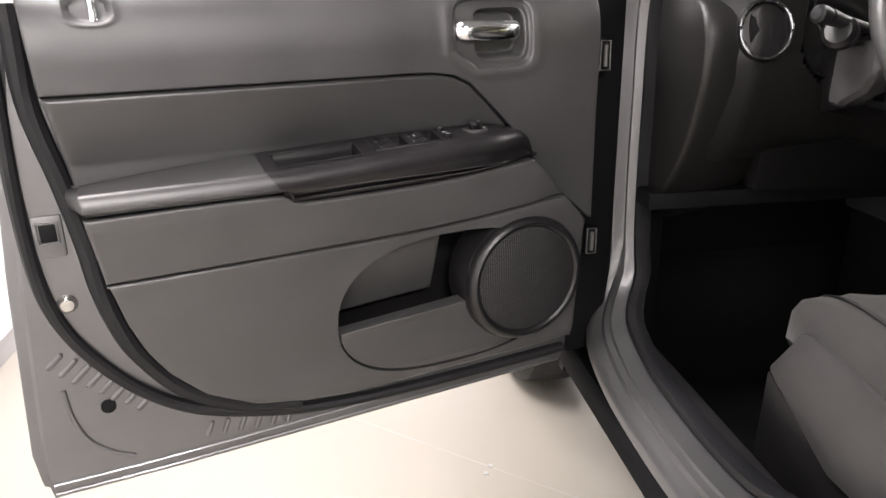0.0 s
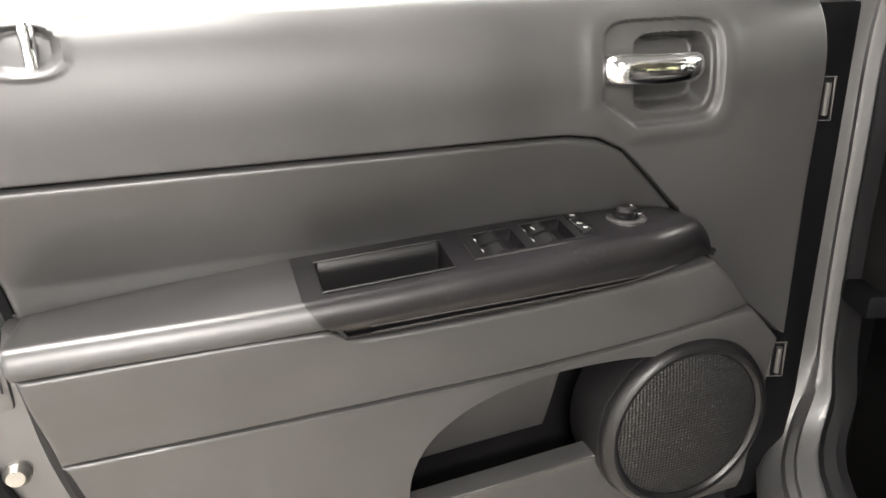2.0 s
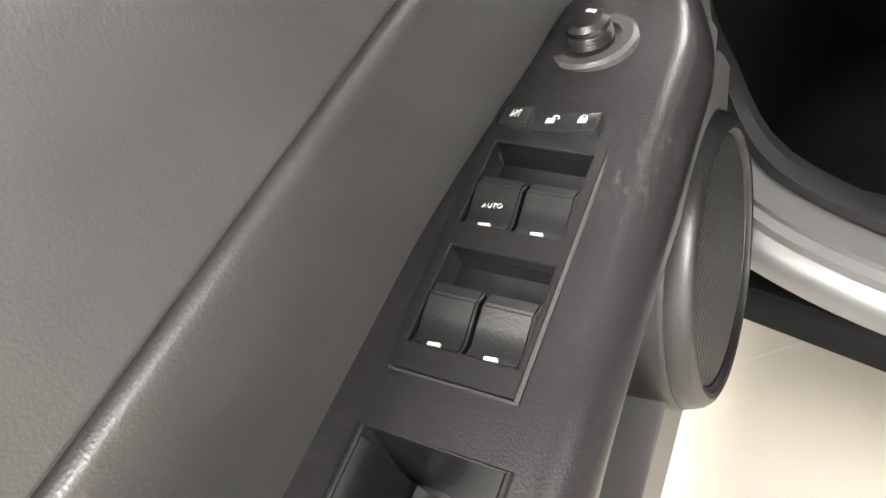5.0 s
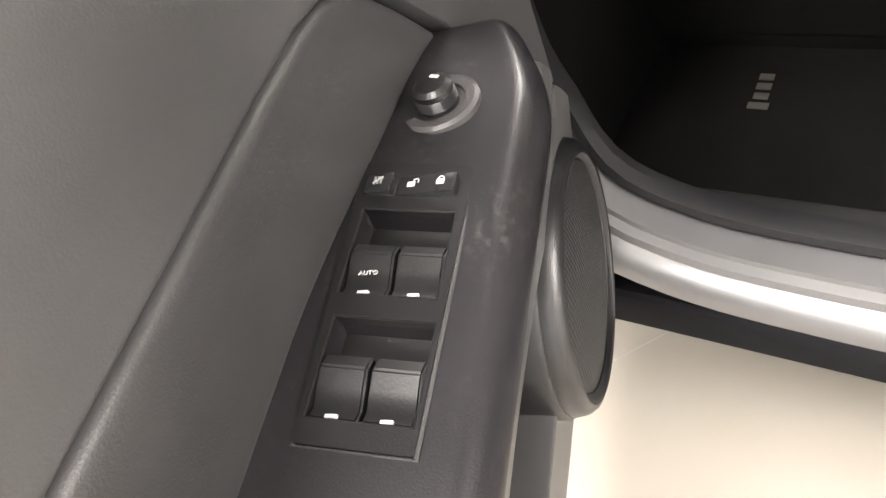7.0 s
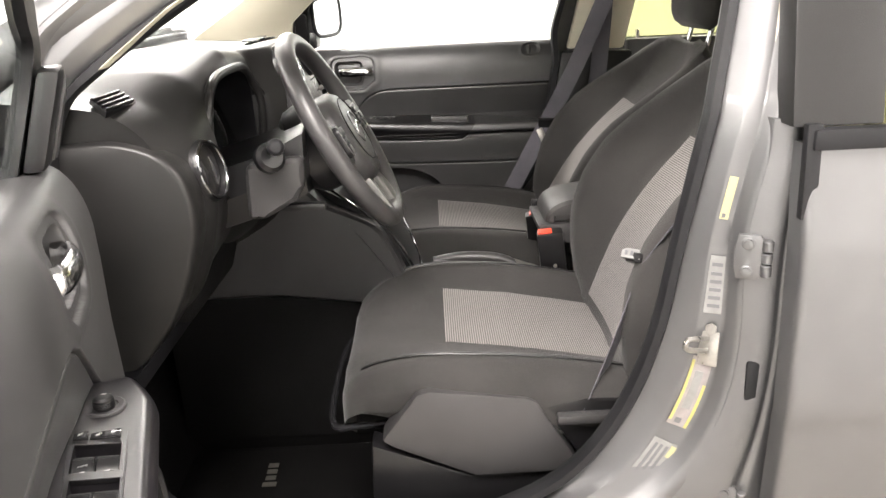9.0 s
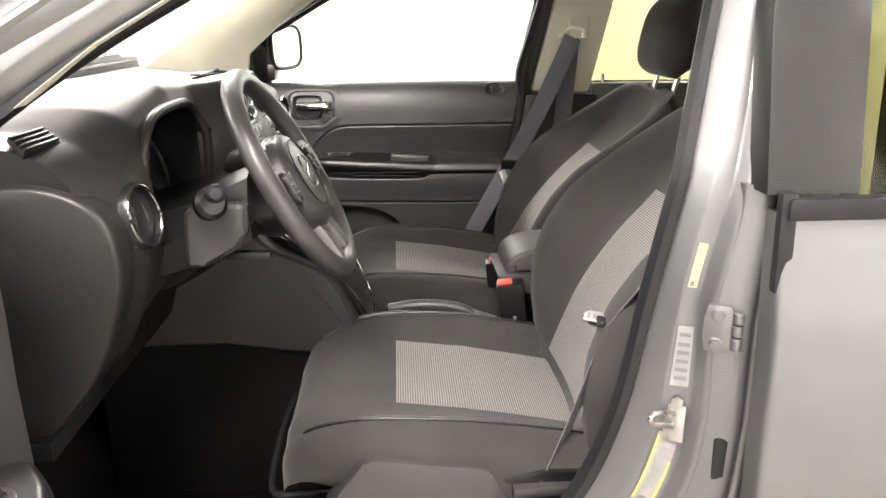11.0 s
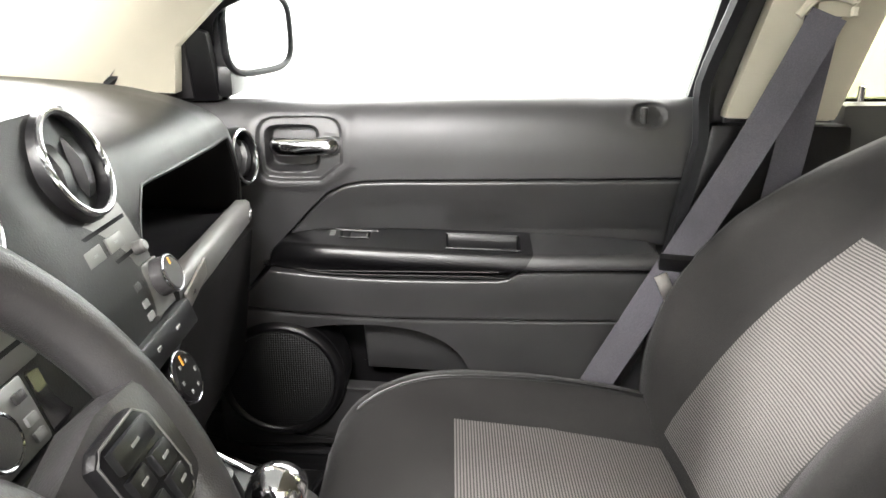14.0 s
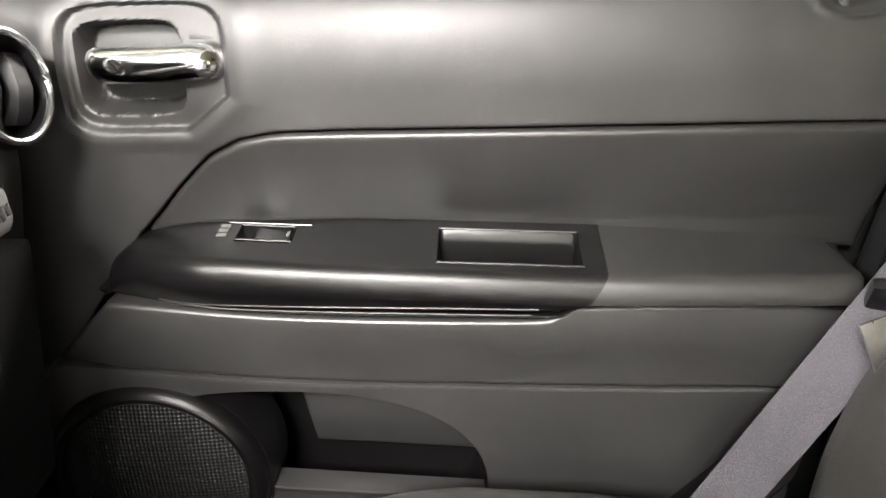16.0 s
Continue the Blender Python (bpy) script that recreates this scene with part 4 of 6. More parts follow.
                part("symbol", box((0, 0, 0), (0.0054, 0.0006, 0.0005), 0, mm @ pose(0, 0.0008, 0.0027, 0, 0, 40)), M_PRINT, key)
            else:
                for off, tilt in ((-0.0065, 28), (0.0065, 0)):
                    part("symbol", box((off, 0.0000, 0.0026), (0.0034, 0.0026, 0.0005), 0, mm), M_PRINT, key, "white padlock symbol")
                    part("symbol", tube([mm @ pose(off + tilt * 0.00006, 0.0013, 0.0026, 0, 0, -tilt) @ Vector((0.0013 * math.cos(a_), 0.0016 * math.sin(a_), 0)) for a_ in [math.pi * i / 8 for i in range(9)]], 0.0003, 6), M_PRINT, key)
        # mirror knob
        k0 = Matrix.Translation(M(0.3265, 0.0445, zsurf(0.3265, 0.0445)))
        knob = part("mirror_knob", lathe([(0.0195, -0.002), (0.0195, 0.0018), (0.0175, 0.0030), (0.0130, 0.0026), (0.0125, 0.0010), (0.0, 0.0010)], k0, 36), M_GREYPL, door, "round mirror control with a ribbed joystick")
        prof = [(0.0098, 0.0008), (0.0098, 0.003)]
        for i in range(4):
            prof += [(0.0100, 0.0034 + i * 0.0014), (0.0090, 0.0041 + i * 0.0014)]
        prof += [(0.0096, 0.0092), (0.0094, 0.0112), (0.0070, 0.0130), (0.0, 0.0136)]
        part("joystick", lathe(prof, k0, 28), M_BLACK, knob)
        part("mark", box((0, 0, 0), (0.0018, 0.0045, 0.001), 0, k0 @ pose(0.0042, 0.0, 0.0131)), M_PRINT, knob)
        for ang in (20, 120):
            part("mark", box((0, 0, 0), (0.003, 0.0015, 0.0006), 0, k0 @ pose(math.cos(radians(ang)) * 0.0158, math.sin(radians(ang)) * 0.0158, 0.003)), M_PRINT, knob)
    else:
        def top_z(a, d):
            z0, z1 = flow(BOT_A, BOT_Z, a), flow(FOLD_A, FOLD_Z, a)
            return z0 + (z1 + 0.004 - z0) * (d - 0.008) / 0.070
        sw = part("switch_panel", prism([(0.345, 0.0295), (0.392, 0.0295), (0.392, 0.0525), (0.345, 0.0525)], lambda p, q, w: M(p, q, top_z(p, q) + w), -0.016, -0.0120, 0), M_BLACK, door, "small black switch panel")
        part("panel_rim", tube([M(a_, d_, top_z(a_, d_) + 0.0004) for a_, d_ in ((0.346, 0.030), (0.391, 0.030), (0.391, 0.052), (0.346, 0.052))], 0.0009, 6, True), M_BLACK, sw)
        key = []
        for d_ in (0.0315, 0.0505):
            zs = top_z(0.375, d_)
            key.append([M(0.356, d_, zs - 0.012), M(0.356, d_, zs - 0.003), M(0.362, d_, zs + 0.0012), M(0.374, d_, zs - 0.001), M(0.384, d_, zs - 0.002), M(0.3895, d_, zs + 0.0006), M(0.3895, d_, zs - 0.012)])
        kb = loft(key)
        bmesh.ops.bevel(kb, geom=[e for e in kb.edges if e.calc_face_angle(0) > 0.6], offset=0.0009, segments=2, affect="EDGES")
        rocker = part("window_switch", finish(kb), M_GLOSS, sw, "black window rocker switch")
        part("mark", prism([(0.386, 0.038), (0.3885, 0.038), (0.3885, 0.044), (0.386, 0.044)], lambda p, q, w: M(p, q, top_z(p, q) + w), 0.0002, 0.0012, 0), M_PAPER, rocker, "white line mark")
        part("plate_edge", tube([M(a_, 0.0262, top_z(a_, 0.0262) + 0.0004) for a_ in (0.334, 0.36, 0.38, 0.404)], 0.0007, 6), M_RING, sw, "thin bright edge line")
        for d_ in (0.030, 0.037, 0.044):
            part("mark", prism([(0.329, d_), (0.337, d_), (0.337, d_ + 0.004), (0.329, d_ + 0.004)], lambda p, q, w: M(p, q, top_z(p, q) + w), -0.001, 0.0008, 0), M_PAPER, sw, "pale switch symbol")
    return door


def door_shell(M, door, driver):
    """Painted shell behind the trim with its seal, latch and stamped ribs."""
    front = 0.10 if driver else -0.005
    A = [(front, 1.085), (0.91, 1.085), (0.935, 0.90), (0.950, 0.74), (0.968, 0.46), (0.962, 0.425), (0.80, 0.425), (0.12, 0.440), (front + 0.007, 0.47), (front, 0.60)]
    core = [(front + 0.05, 1.03), (0.84, 1.03), (0.84, 0.90), (0.82, 0.74), (0.74, 0.61), (0.70, 0.57), (0.60, 0.53), (0.16, 0.53), (front + 0.05, 0.56), (front + 0.05, 0.64)]
    ring = loft([[M(p, w, q) for p, q in pts] for pts, w in ((core, -0.075), (A, -0.075), (A, -0.016), ([(p + (0.47 - p) * 0.01, q + (0.75 - q) * 0.012) for p, q in A], -0.012), (core, -0.012), (core, -0.075))], True, False)
    part("inner_shell", ring, M_SILVER, door, "silver painted inner door shell")
    B = [(0.0, 1.08), (0.925, 1.08), (0.955, 0.90), (0.972, 0.72), (0.988, 0.46), (0.982, 0.405), (0.96, 0.395), (0.08, 0.41), (0.01, 0.45)]
    part("outer_skin", prism(B, lambda p, q, w: M(p, w, q), -0.115, -0.080, 0.006), M_SILVER, door, "silver painted outer door skin")
    seal = [(0.925, 1.09), (0.930, 0.98), (0.933, 0.87), (0.929, 0.765), (0.915, 0.695), (0.884, 0.634), (0.829, 0.568), (0.758, 0.519), (0.655, 0.487), (0.56, 0.472), (0.40, 0.466), (0.12, 0.470)]
    part("seal", tube(curve_pts([M(a, -0.008, z) for a, z in seal], 6), 0.0095, 10), M_RUBBER, door, "black rubber door seal")
    if not driver:
        return
    # dark piece in place of the shade along the door's hinge side
    part("hinge_edge", prism([(0.012, 1.085), (0.103, 1.085), (0.103, 0.45), (0.03, 0.45), (0.012, 0.60)], lambda p, q, w: M(p, w, q), -0.079, -0.016, 0.006), M_DARK, door, "hinge edge of the open door, painted dark for shade")
    edge = [(0.893, 1.09), (0.892, 0.98), (0.872, 0.88), (0.858, 0.80), (0.851, 0.74), (0.840, 0.69), (0.818, 0.632), (0.765, 0.562), (0.69, 0.518), (0.60, 0.496)]
    part("trim_edge", tube(curve_pts([M(a + 0.008, -0.004, z - 0.004) for a, z in edge], 6), 0.013, 10), M_RUBBER, door, "black plastic trim edge")
    inward = M(0, 1, 0) - M(0, 0, 0)
    latch = part("latch", box((0, 0, 0), (0.056, 0.036, 0.010), 0.004, axis_at(M(0.905, -0.012, 0.806), inward)), M_SILVER, door, "silver latch plate with a dark slot")
    part("slot", box((0, 0, 0), (0.024, 0.020, 0.008), 0.003, axis_at(M(0.905, -0.0095, 0.811), inward)), M_DARK, latch)
    part("slot_rim", tube([M(a_, -0.005, z_) for a_, z_ in ((0.893, 0.798), (0.917, 0.798), (0.917, 0.825), (0.893, 0.825))], 0.0018, 6, True), M_SILVER, latch)
    part("pressed_line", tube(curve_pts([M(a_, -0.012, z_) for a_, z_ in ((0.925, 0.590), (0.920, 0.545), (0.905, 0.505), (0.878, 0.478), (0.851, 0.464))], 6), 0.0035, 8), M_SILVER, door)
    for dz in (0.0, 0.014):
        part("hem", tube(curve_pts([M(a_, -0.012, z_ + dz) for a_, z_ in ((0.960, 0.433), (0.80, 0.433), (0.50, 0.440), (0.14, 0.447))], 5), 0.003, 8), M_SILVER, door, "folded silver hem")
    part("bump_stop", lathe([(0.012, 0.0), (0.012, 0.006), (0.008, 0.012), (0.0, 0.013)], axis_at(M(0.899, -0.013, 0.713), M(0, 1, 0) - M(0, 0, 0)), 20), M_STEEL, door, "small brass-coloured bump stop")
    part("drain_plug", lathe([(0.010, 0.0), (0.010, 0.003), (0.0, 0.004)], axis_at(M(0.874, -0.012, 0.552), M(0, 1, 0) - M(0, 0, 0)), 20), M_DARK, door, "dark round plug")
    def rib(a, z, l, slant):
        da, dz = math.sin(radians(slant)) * l / 2, math.cos(radians(slant)) * l / 2
        part("rib", tube([M(a - da * t, -0.0125, z + dz * t) for t in (-1, -0.8, 0, 0.8, 1)], [0.001, 0.0042, 0.0045, 0.0042, 0.001], 8), M_SILVER, door)

    for i in range(8):
        rib(0.928 - i * 0.0145, 0.634 - i * 0.0125, 0.030 + 0.004 * (i % 3), 48)
    for i in range(6):
        rib(0.745 - i * 0.024, 0.478 - i * 0.002, 0.028, 24)


def door_window(M, door, glass_mat):
    """Window frame above the belt, the sail panel by the mirror and the pane."""
    def lean(a, d, z):
        return M(a, d + tumble(z) - 0.02, z)
    out = [(0.045, 1.10), (0.115, 1.205), (0.21, 1.270), (0.32, 1.335), (0.45, 1.405), (0.60, 1.468), (0.75, 1.495), (0.88, 1.475), (0.965, 1.36), (0.950, 1.24), (0.930, 1.10)]
    inn = [(0.172, 1.10), (0.172, 1.215), (0.235, 1.255), (0.335, 1.312), (0.46, 1.375), (0.60, 1.432), (0.74, 1.455), (0.84, 1.435), (0.915, 1.34), (0.905, 1.24), (0.886, 1.10)]
    o, i_ = curve_pts([(a, z, 0) for a, z in out], 5), curve_pts([(a, z, 0) for a, z in inn], 5)
    rings = [[lean(p.x, -0.012, p.y), lean(p.x, 0.004, p.y), lean(q.x, 0.004, q.y), lean(q.x, -0.012, q.y)] for p, q in zip(o, i_)]
    part("window_frame", loft(rings), M_BLACK, door, "black window frame", 40)
    sail = [(0.060, 1.10), (0.168, 1.10), (0.168, 1.205), (0.14, 1.21), (0.10, 1.17)]
    part("sail_panel", prism(sail, lambda p, q, w: lean(p, w, q), 0.006, 0.030, 0.008), M_BLACK, door, "black mirror sail panel")
    part("sail_insert", prism([(0.104, 1.106), (0.130, 1.106), (0.134, 1.198), (0.118, 1.180)], lambda p, q, w: lean(p, w, q), 0.028, 0.0335, 0.002), M_GREYPL, door, "dark grey strip on the sail panel")
    pane = part("window_pane", prism([(0.165, 1.095), (0.165, 1.22), (0.335, 1.318), (0.60, 1.438), (0.74, 1.46), (0.85, 1.435), (0.925, 1.34), (0.892, 1.10)], lambda p, q, w: lean(p, w, q), -0.006, -0.002, 0), glass_mat, door, "clear door glass")
    pane.visible_shadow = False


left_door = front_door(at_left, "driver_door", "open silver driver door with charcoal inner trim", True)
door_shell(at_left, left_door, True)
door_window(at_left, left_door, M_GLASS)
right_door = front_door(at_right, "passenger_door", "closed passenger door with charcoal inner trim", False)
door_shell(at_right, right_door, False)
door_window(at_right, right_door, M_GLASS)

# ---- seats ----
def cushion_ring(cx, y, zc, w, drop, lift):
    pts = [(-0.19, -drop), (-0.235, -drop * 0.8), (-0.257, -0.055), (-0.253, -0.015), (-0.238, lift * 0.75), (-0.212, lift), (-0.182, lift * 0.72), (-0.152, 0.005), (-0.10, -0.001), (0, -0.004)]
    full = pts + [(-x, z) for x, z in pts[-2::-1]]
    return [Vector((cx + x * w / 0.257, y, zc + z)) for x, z in full]


C_Y = [-0.06, 0.00, 0.08, 0.155, 0.25, 0.376, 0.44, 0.49, 0.525, 0.547, 0.556, 0.552, 0.540]
C_Z = [0.615, 0.625, 0.640, 0.656, 0.674, 0.690, 0.693, 0.686, 0.672, 0.652, 0.632, 0.612, 0.594]
C_LIFT = [0.030, 0.032, 0.034, 0.034, 0.030, 0.022, 0.014, 0.006, 0.0, -0.004, -0.006, -0.006, -0.004]
C_W = [0.250, 0.254, 0.257, 0.259, 0.260, 0.256, 0.247, 0.233, 0.216, 0.196, 0.180, 0.168, 0.15]
C_DROP = [0.09, 0.10, 0.11, 0.12, 0.13, 0.130, 0.115, 0.096, 0.080, 0.062, 0.045, 0.03, 0.015]


def cushion_top(y, x):
    z = interp(C_Y[:10], C_Z[:10], y)
    return z - 0.004 + 0.008 * (abs(x) / 0.15) ** 2 * 0.5


def fine(xs, n):
    return list(np.interp(np.linspace(0, len(xs) - 1, n), range(len(xs)), xs))


def back_path(lean, up):
    """Front face of the backrest: from the cushion up to the top."""
    ys = [0.090, 0.082, 0.063, 0.032, -0.010, -0.060, -0.112, -0.160, -0.205, -0.238, -0.258, -0.275]
    zs = [0.640, 0.690, 0.745, 0.805, 0.865, 0.920, 0.966, 1.008, 1.052, 1.090, 1.108, 1.112]
    return [(y + lean * max(0, (z - 0.70)) / 0.40, z + up * sstep(0.85, 1.10, z)) for y, z in zip(ys, zs)]


def back_ring(cx, y, z, ny, nz, w, thick, lift, dish):
    """A cross-section of the backrest; (ny, nz) points out of its face."""
    pts = [(-0.18, -thick), (-0.225, -thick * 0.9), (-0.262, -thick * 0.55), (-0.268, -0.02), (-0.252, lift * 0.8), (-0.226, lift), (-0.190, lift * 0.70), (-0.154, 0.006 - dish), (-0.10, -0.002 - dish), (0, -0.006 - dish)]
    full = pts + [(-x, h) for x, h in pts[-2::-1]]
    return [Vector((cx + x * w / 0.268, y + ny * h, z + nz * h)) for x, h in full]


def seat(cx, name, label, lean, driver, hollow):
    s = thing(name, label, "car seat", group="front seats")
    n = 30
    rings = [cushion_ring(cx, y, z, w, dr, li) for y, z, w, dr, li in zip(fine(C_Y, n), fine(C_Z, n), fine(C_W, n), fine(C_DROP, n), fine(C_LIFT, n))]
    cu = part("cushion", loft(rings), M_CLOTH, s, "charcoal cloth seat cushion with side bolsters", 60)
    us = [i / 60 for i in range(61)]
    bm = sheet(us, 12, lambda u, v: Vector((cx - 0.142 + 0.284 * v, 0.05 + 0.328 * u, cushion_top(0.05 + 0.328 * u, -0.142 + 0.284 * v) + 0.0035 - 0.006 * (abs(2 * v - 1) ** 12))), lambda u, v: Vector((cx - 0.142 + 0.284 * v, 0.05 + 0.328 * u, cushion_top(0.05 + 0.328 * u, 0) - 0.02)))
    uvl = bm.loops.layers.uv.new("UVMap")
    for f in bm.faces:
        for lp in f.loops:
            lp[uvl].uv = (lp.vert.co.x, lp.vert.co.y)
    part("cushion_insert", bm, M_STRIPE, cu, "pale grey ribbed cloth insert", 60)
    path = back_path(lean, 0.020 if driver else 0.0)
    P = curve_pts([(0, y, z) for y, z in path], 4)
    W = fine([0.245, 0.255, 0.262, 0.268, 0.270, 0.270, 0.268, 0.260, 0.240, 0.205, 0.175, 0.13], len(P))
    TH = fine([0.09, 0.105, 0.115, 0.12, 0.12, 0.118, 0.112, 0.105, 0.09, 0.07, 0.05, 0.03], len(P))
    LI = [v * (1.3 if driver else 1.0) for v in fine([0.0, 0.010, 0.024, 0.038, 0.046, 0.046, 0.038, 0.028, 0.014, 0.004, 0.0, 0.0], len(P))]
    DI = [hollow * v for v in fine([0.004, 0.014, 0.024, 0.028, 0.030, 0.030, 0.028, 0.024, 0.016, 0.006, 0.0, 0.0], len(P))]
    rings = []
    nrm = []
    for i, p in enumerate(P):
        d = (P[min(i + 1, len(P) - 1)] - P[max(i - 1, 0)]).normalized()
        ny, nz = d.z, -d.y
        nrm.append((ny, nz))
        rings.append(back_ring(cx, p.y, p.z, ny, nz, W[i], TH[i], LI[i], DI[i]))
    bk = part("backrest", loft(rings), M_CLOTH, s, "charcoal cloth backrest with side bolsters", 60)
    # ribbed insert, to two thirds of the height
    zs = [p.z for p in P]
    top = 1.002 if driver else 0.985
    idx = [i for i in range(len(P)) if 0.655 <= P[i].z <= top]
    k0, k1 = idx[0], idx[-1]
    L = [0.0]
    for i in range(k0 + 1, k1 + 1):
        L.append(L[-1] + (P[i] - P[i - 1]).length)
    def on_back(u, v, h):
        t = u * (k1 - k0) + k0
        i = min(int(t), k1 - 1)
        f = t - i
        p = P[i].lerp(P[i + 1], f)
        ny = nrm[i][0] * (1 - f) + nrm[i + 1][0] * f
        nz = nrm[i][1] * (1 - f) + nrm[i + 1][1] * f
        x = ((0.140 - 0.038 * u) if driver else (0.145 - 0.018 * u)) * (2 * v - 1)
        hh = -0.006 + 0.010 * (abs(x) / 0.15) ** 2 + h - (DI[i] * (1 - f) + DI[i + 1] * f)
        return Vector((cx + x, p.y + ny * hh, p.z + nz * hh))
    bm = sheet(60, 12, lambda u, v: on_back(u, v, 0.0035 - 0.006 * abs(2 * v - 1) ** 12), lambda u, v: on_back(u, v, -0.02))
    uvl = bm.loops.layers.uv.new("UVMap")
    for f in bm.faces:
        for lp in f.loops:
            lp[uvl].uv = (lp.vert.co.x, lp.vert.co.z * 1.30)
    part("backrest_insert", bm, M_STRIPE, bk, "pale grey ribbed cloth insert", 60)
    # seams piped along the bolsters
    for sd in (-1, 1):
        part("seam", tube(curve_pts([(cx + sd * 0.206 * interp(C_Y, C_W, y) / 0.257, y, interp(C_Y[:10], C_Z[:10], y) + interp(C_Y[:10], C_LIFT[:10], y) + 0.0008) for y in (0.06, 0.15, 0.25, 0.376, 0.44, 0.49, 0.52)], 4), 0.0016, 6), M_BLACK, cu)
        part("stitching", tube(curve_pts([(cx + sd * 0.199 * interp(C_Y, C_W, y) / 0.257, y, interp(C_Y[:10], C_Z[:10], y) + interp(C_Y[:10], C_LIFT[:10], y) + 0.0008) for y in (0.06, 0.15, 0.25, 0.376, 0.44, 0.49, 0.52)], 4), 0.0006, 6), M_SIDE, cu, "grey stitch line")
    # headrest
    hy, hz = -0.305 + lean * 1.1 + (0.025 if driver else 0), 1.235
    pts = []
    for k in range(13):
        t = -1 + k / 6
        ww = 0.132 * (1 - 0.25 * abs(t) ** 3)
        th = 0.055 * math.sqrt(max(0.02, 1 - abs(t) ** 3.2))
        ring = []
        for j in range(24):
            an = j * math.tau / 24
            ca, sa = math.cos(an), math.sin(an)
            ring.append(Vector((cx + ww * math.copysign(abs(ca) ** 0.6, ca), hy - 0.018 * t + th * math.copysign(abs(sa) ** 0.75, sa), hz + 0.095 * t)))
        pts.append(ring)
    part("headrest", loft(pts), M_CLOTH, s, "charcoal cloth headrest", 60)
    for sd in (-1, 1):
        part("headrest_post", tube([(cx + sd * 0.07, hy + 0.012, 1.10), (cx + sd * 0.07, hy - 0.004, 1.165)], 0.0065, 12), M_CHROME, s, "chrome headrest post")
    part("base", box((cx, 0.22, 0.43), (0.40, 0.52, 0.20), 0.03), M_BLACK, s, "black seat base")
    sd = -1 if driver else 1
    xo = cx + sd * 0.262
    shape = [(0.428, 0.672), (0.408, 0.678), (0.255, 0.658), (0.240, 0.650), (0.178, 0.545), (0.175, 0.520), (0.34, 0.518), (0.468, 0.578), (0.488, 0.592)]
    part("side_shield", prism(shape, lambda p, q, w: Vector((w, p, q)), xo, xo - sd * 0.05, 0.008), M_GREYPL, s, "dark grey plastic side shield")
    rear = [(0.232, 0.640), (0.16, 0.648), (0.06, 0.640), (0.05, 0.60), (0.16, 0.50), (0.17, 0.545)]
    part("hinge_cover", prism(rear, lambda p, q, w: Vector((w, p, q)), xo - sd * 0.004, xo - sd * 0.05, 0.006), M_BLACK, s, "black recliner cover")
    part("recliner_lever", box((xo + sd * 0.004, 0.155, 0.622), (0.018, 0.11, 0.016), 0.005, pose(0, 0, 0)), M_GREYPL, s, "dark grey recliner lever")
    part("rail_cover", prism([(0.505, 0.578), (0.515, 0.36), (0.10, 0.34), (0.10, 0.50), (0.18, 0.515), (0.345, 0.512)], lambda p, q, w: Vector((w, p, q)), xo - sd * 0.012, xo - sd * 0.06, 0.006), M_BLACK, s, "black seat rail cover")
    part("slide_bar", tube(curve_pts([(cx - 0.185, 0.44, 0.585), (cx - 0.18, 0.53, 0.572), (cx - 0.14, 0.582, 0.562), (cx + 0.14, 0.582, 0.562), (cx + 0.18, 0.53, 0.572), (cx + 0.185, 0.44, 0.585)], 6), 0.0065, 10), M_GLOSS, s, "black steel slide bar under the front edge")
    return s


seat(-0.318, "driver_seat", "charcoal cloth driver seat with ribbed grey inserts", 0.080, True, 0.8)
seat(0.336, "passenger_seat", "charcoal cloth passenger seat with ribbed grey inserts", 0.0, False, 1.0)

# ---- steering wheel ----
wheel_at = axis_at((-0.275, 0.540, 1.034), (0, -0.885, 0.466), (0, 0.466, 0.885))  # local x up the wheel, y to the car's left or right, z to the driver


def on_wheel(x, y, z):
    """x to the right as the driver sees it, y up the wheel, z towards the driver."""
    z -= 0.013 * (1 - sstep(0.05, 0.16, math.hypot(x, y)))
    return wheel_at @ Vector((y, -x if (wheel_at.to_3x3() @ Vector((0, 1, 0))).x < 0 else x, z))


sw = thing("steering_wheel", "dark grey leather steering wheel with satin spoke trim", "steering wheel")
part("rim", tube([on_wheel(0.1745 * math.cos(t), 0.1745 * math.sin(t), 0) for t in [k * math.tau / 96 for k in range(96)]], 0.0165, 18, True, up=wheel_at.to_3x3() @ Vector((0, 0, 1))), M_GREYPL, sw, "grained dark grey leather rim")
hub = []
for r, h in ((1.0, -0.03), (1.03, 0.0), (1.0, 0.016), (0.90, 0.028), (0.70, 0.034), (0.4, 0.037), (0.02, 0.038)):
    hub.append([on_wheel(0.083 * r * math.copysign(abs(math.cos(t)) ** 0.8, math.cos(t)), 0.084 * r * math.copysign(abs(math.sin(t)) ** 0.85, math.sin(t)) - 0.014, h) for t in [k * math.tau / 48 for k in range(48)]])
part("airbag_pad", loft(hub), M_GREYPL, sw, "dark grey airbag pad", 60)
part("pad_groove", tube([on_wheel(0.064 * math.cos(t), 0.060 * math.sin(t) - 0.008, 0.0350) for t in [k * math.tau / 64 for k in range(64)]], 0.0010, 6, True), M_DARK, sw, "thin dark ring")
badge = part("badge_ring", tube([on_wheel(0.029 * math.cos(t), 0.029 * math.sin(t) - 0.005, 0.037) for t in [k * math.tau / 48 for k in range(48)]], 0.0017, 6, True), M_DIMCHROME, sw, "dull chrome badge ring")
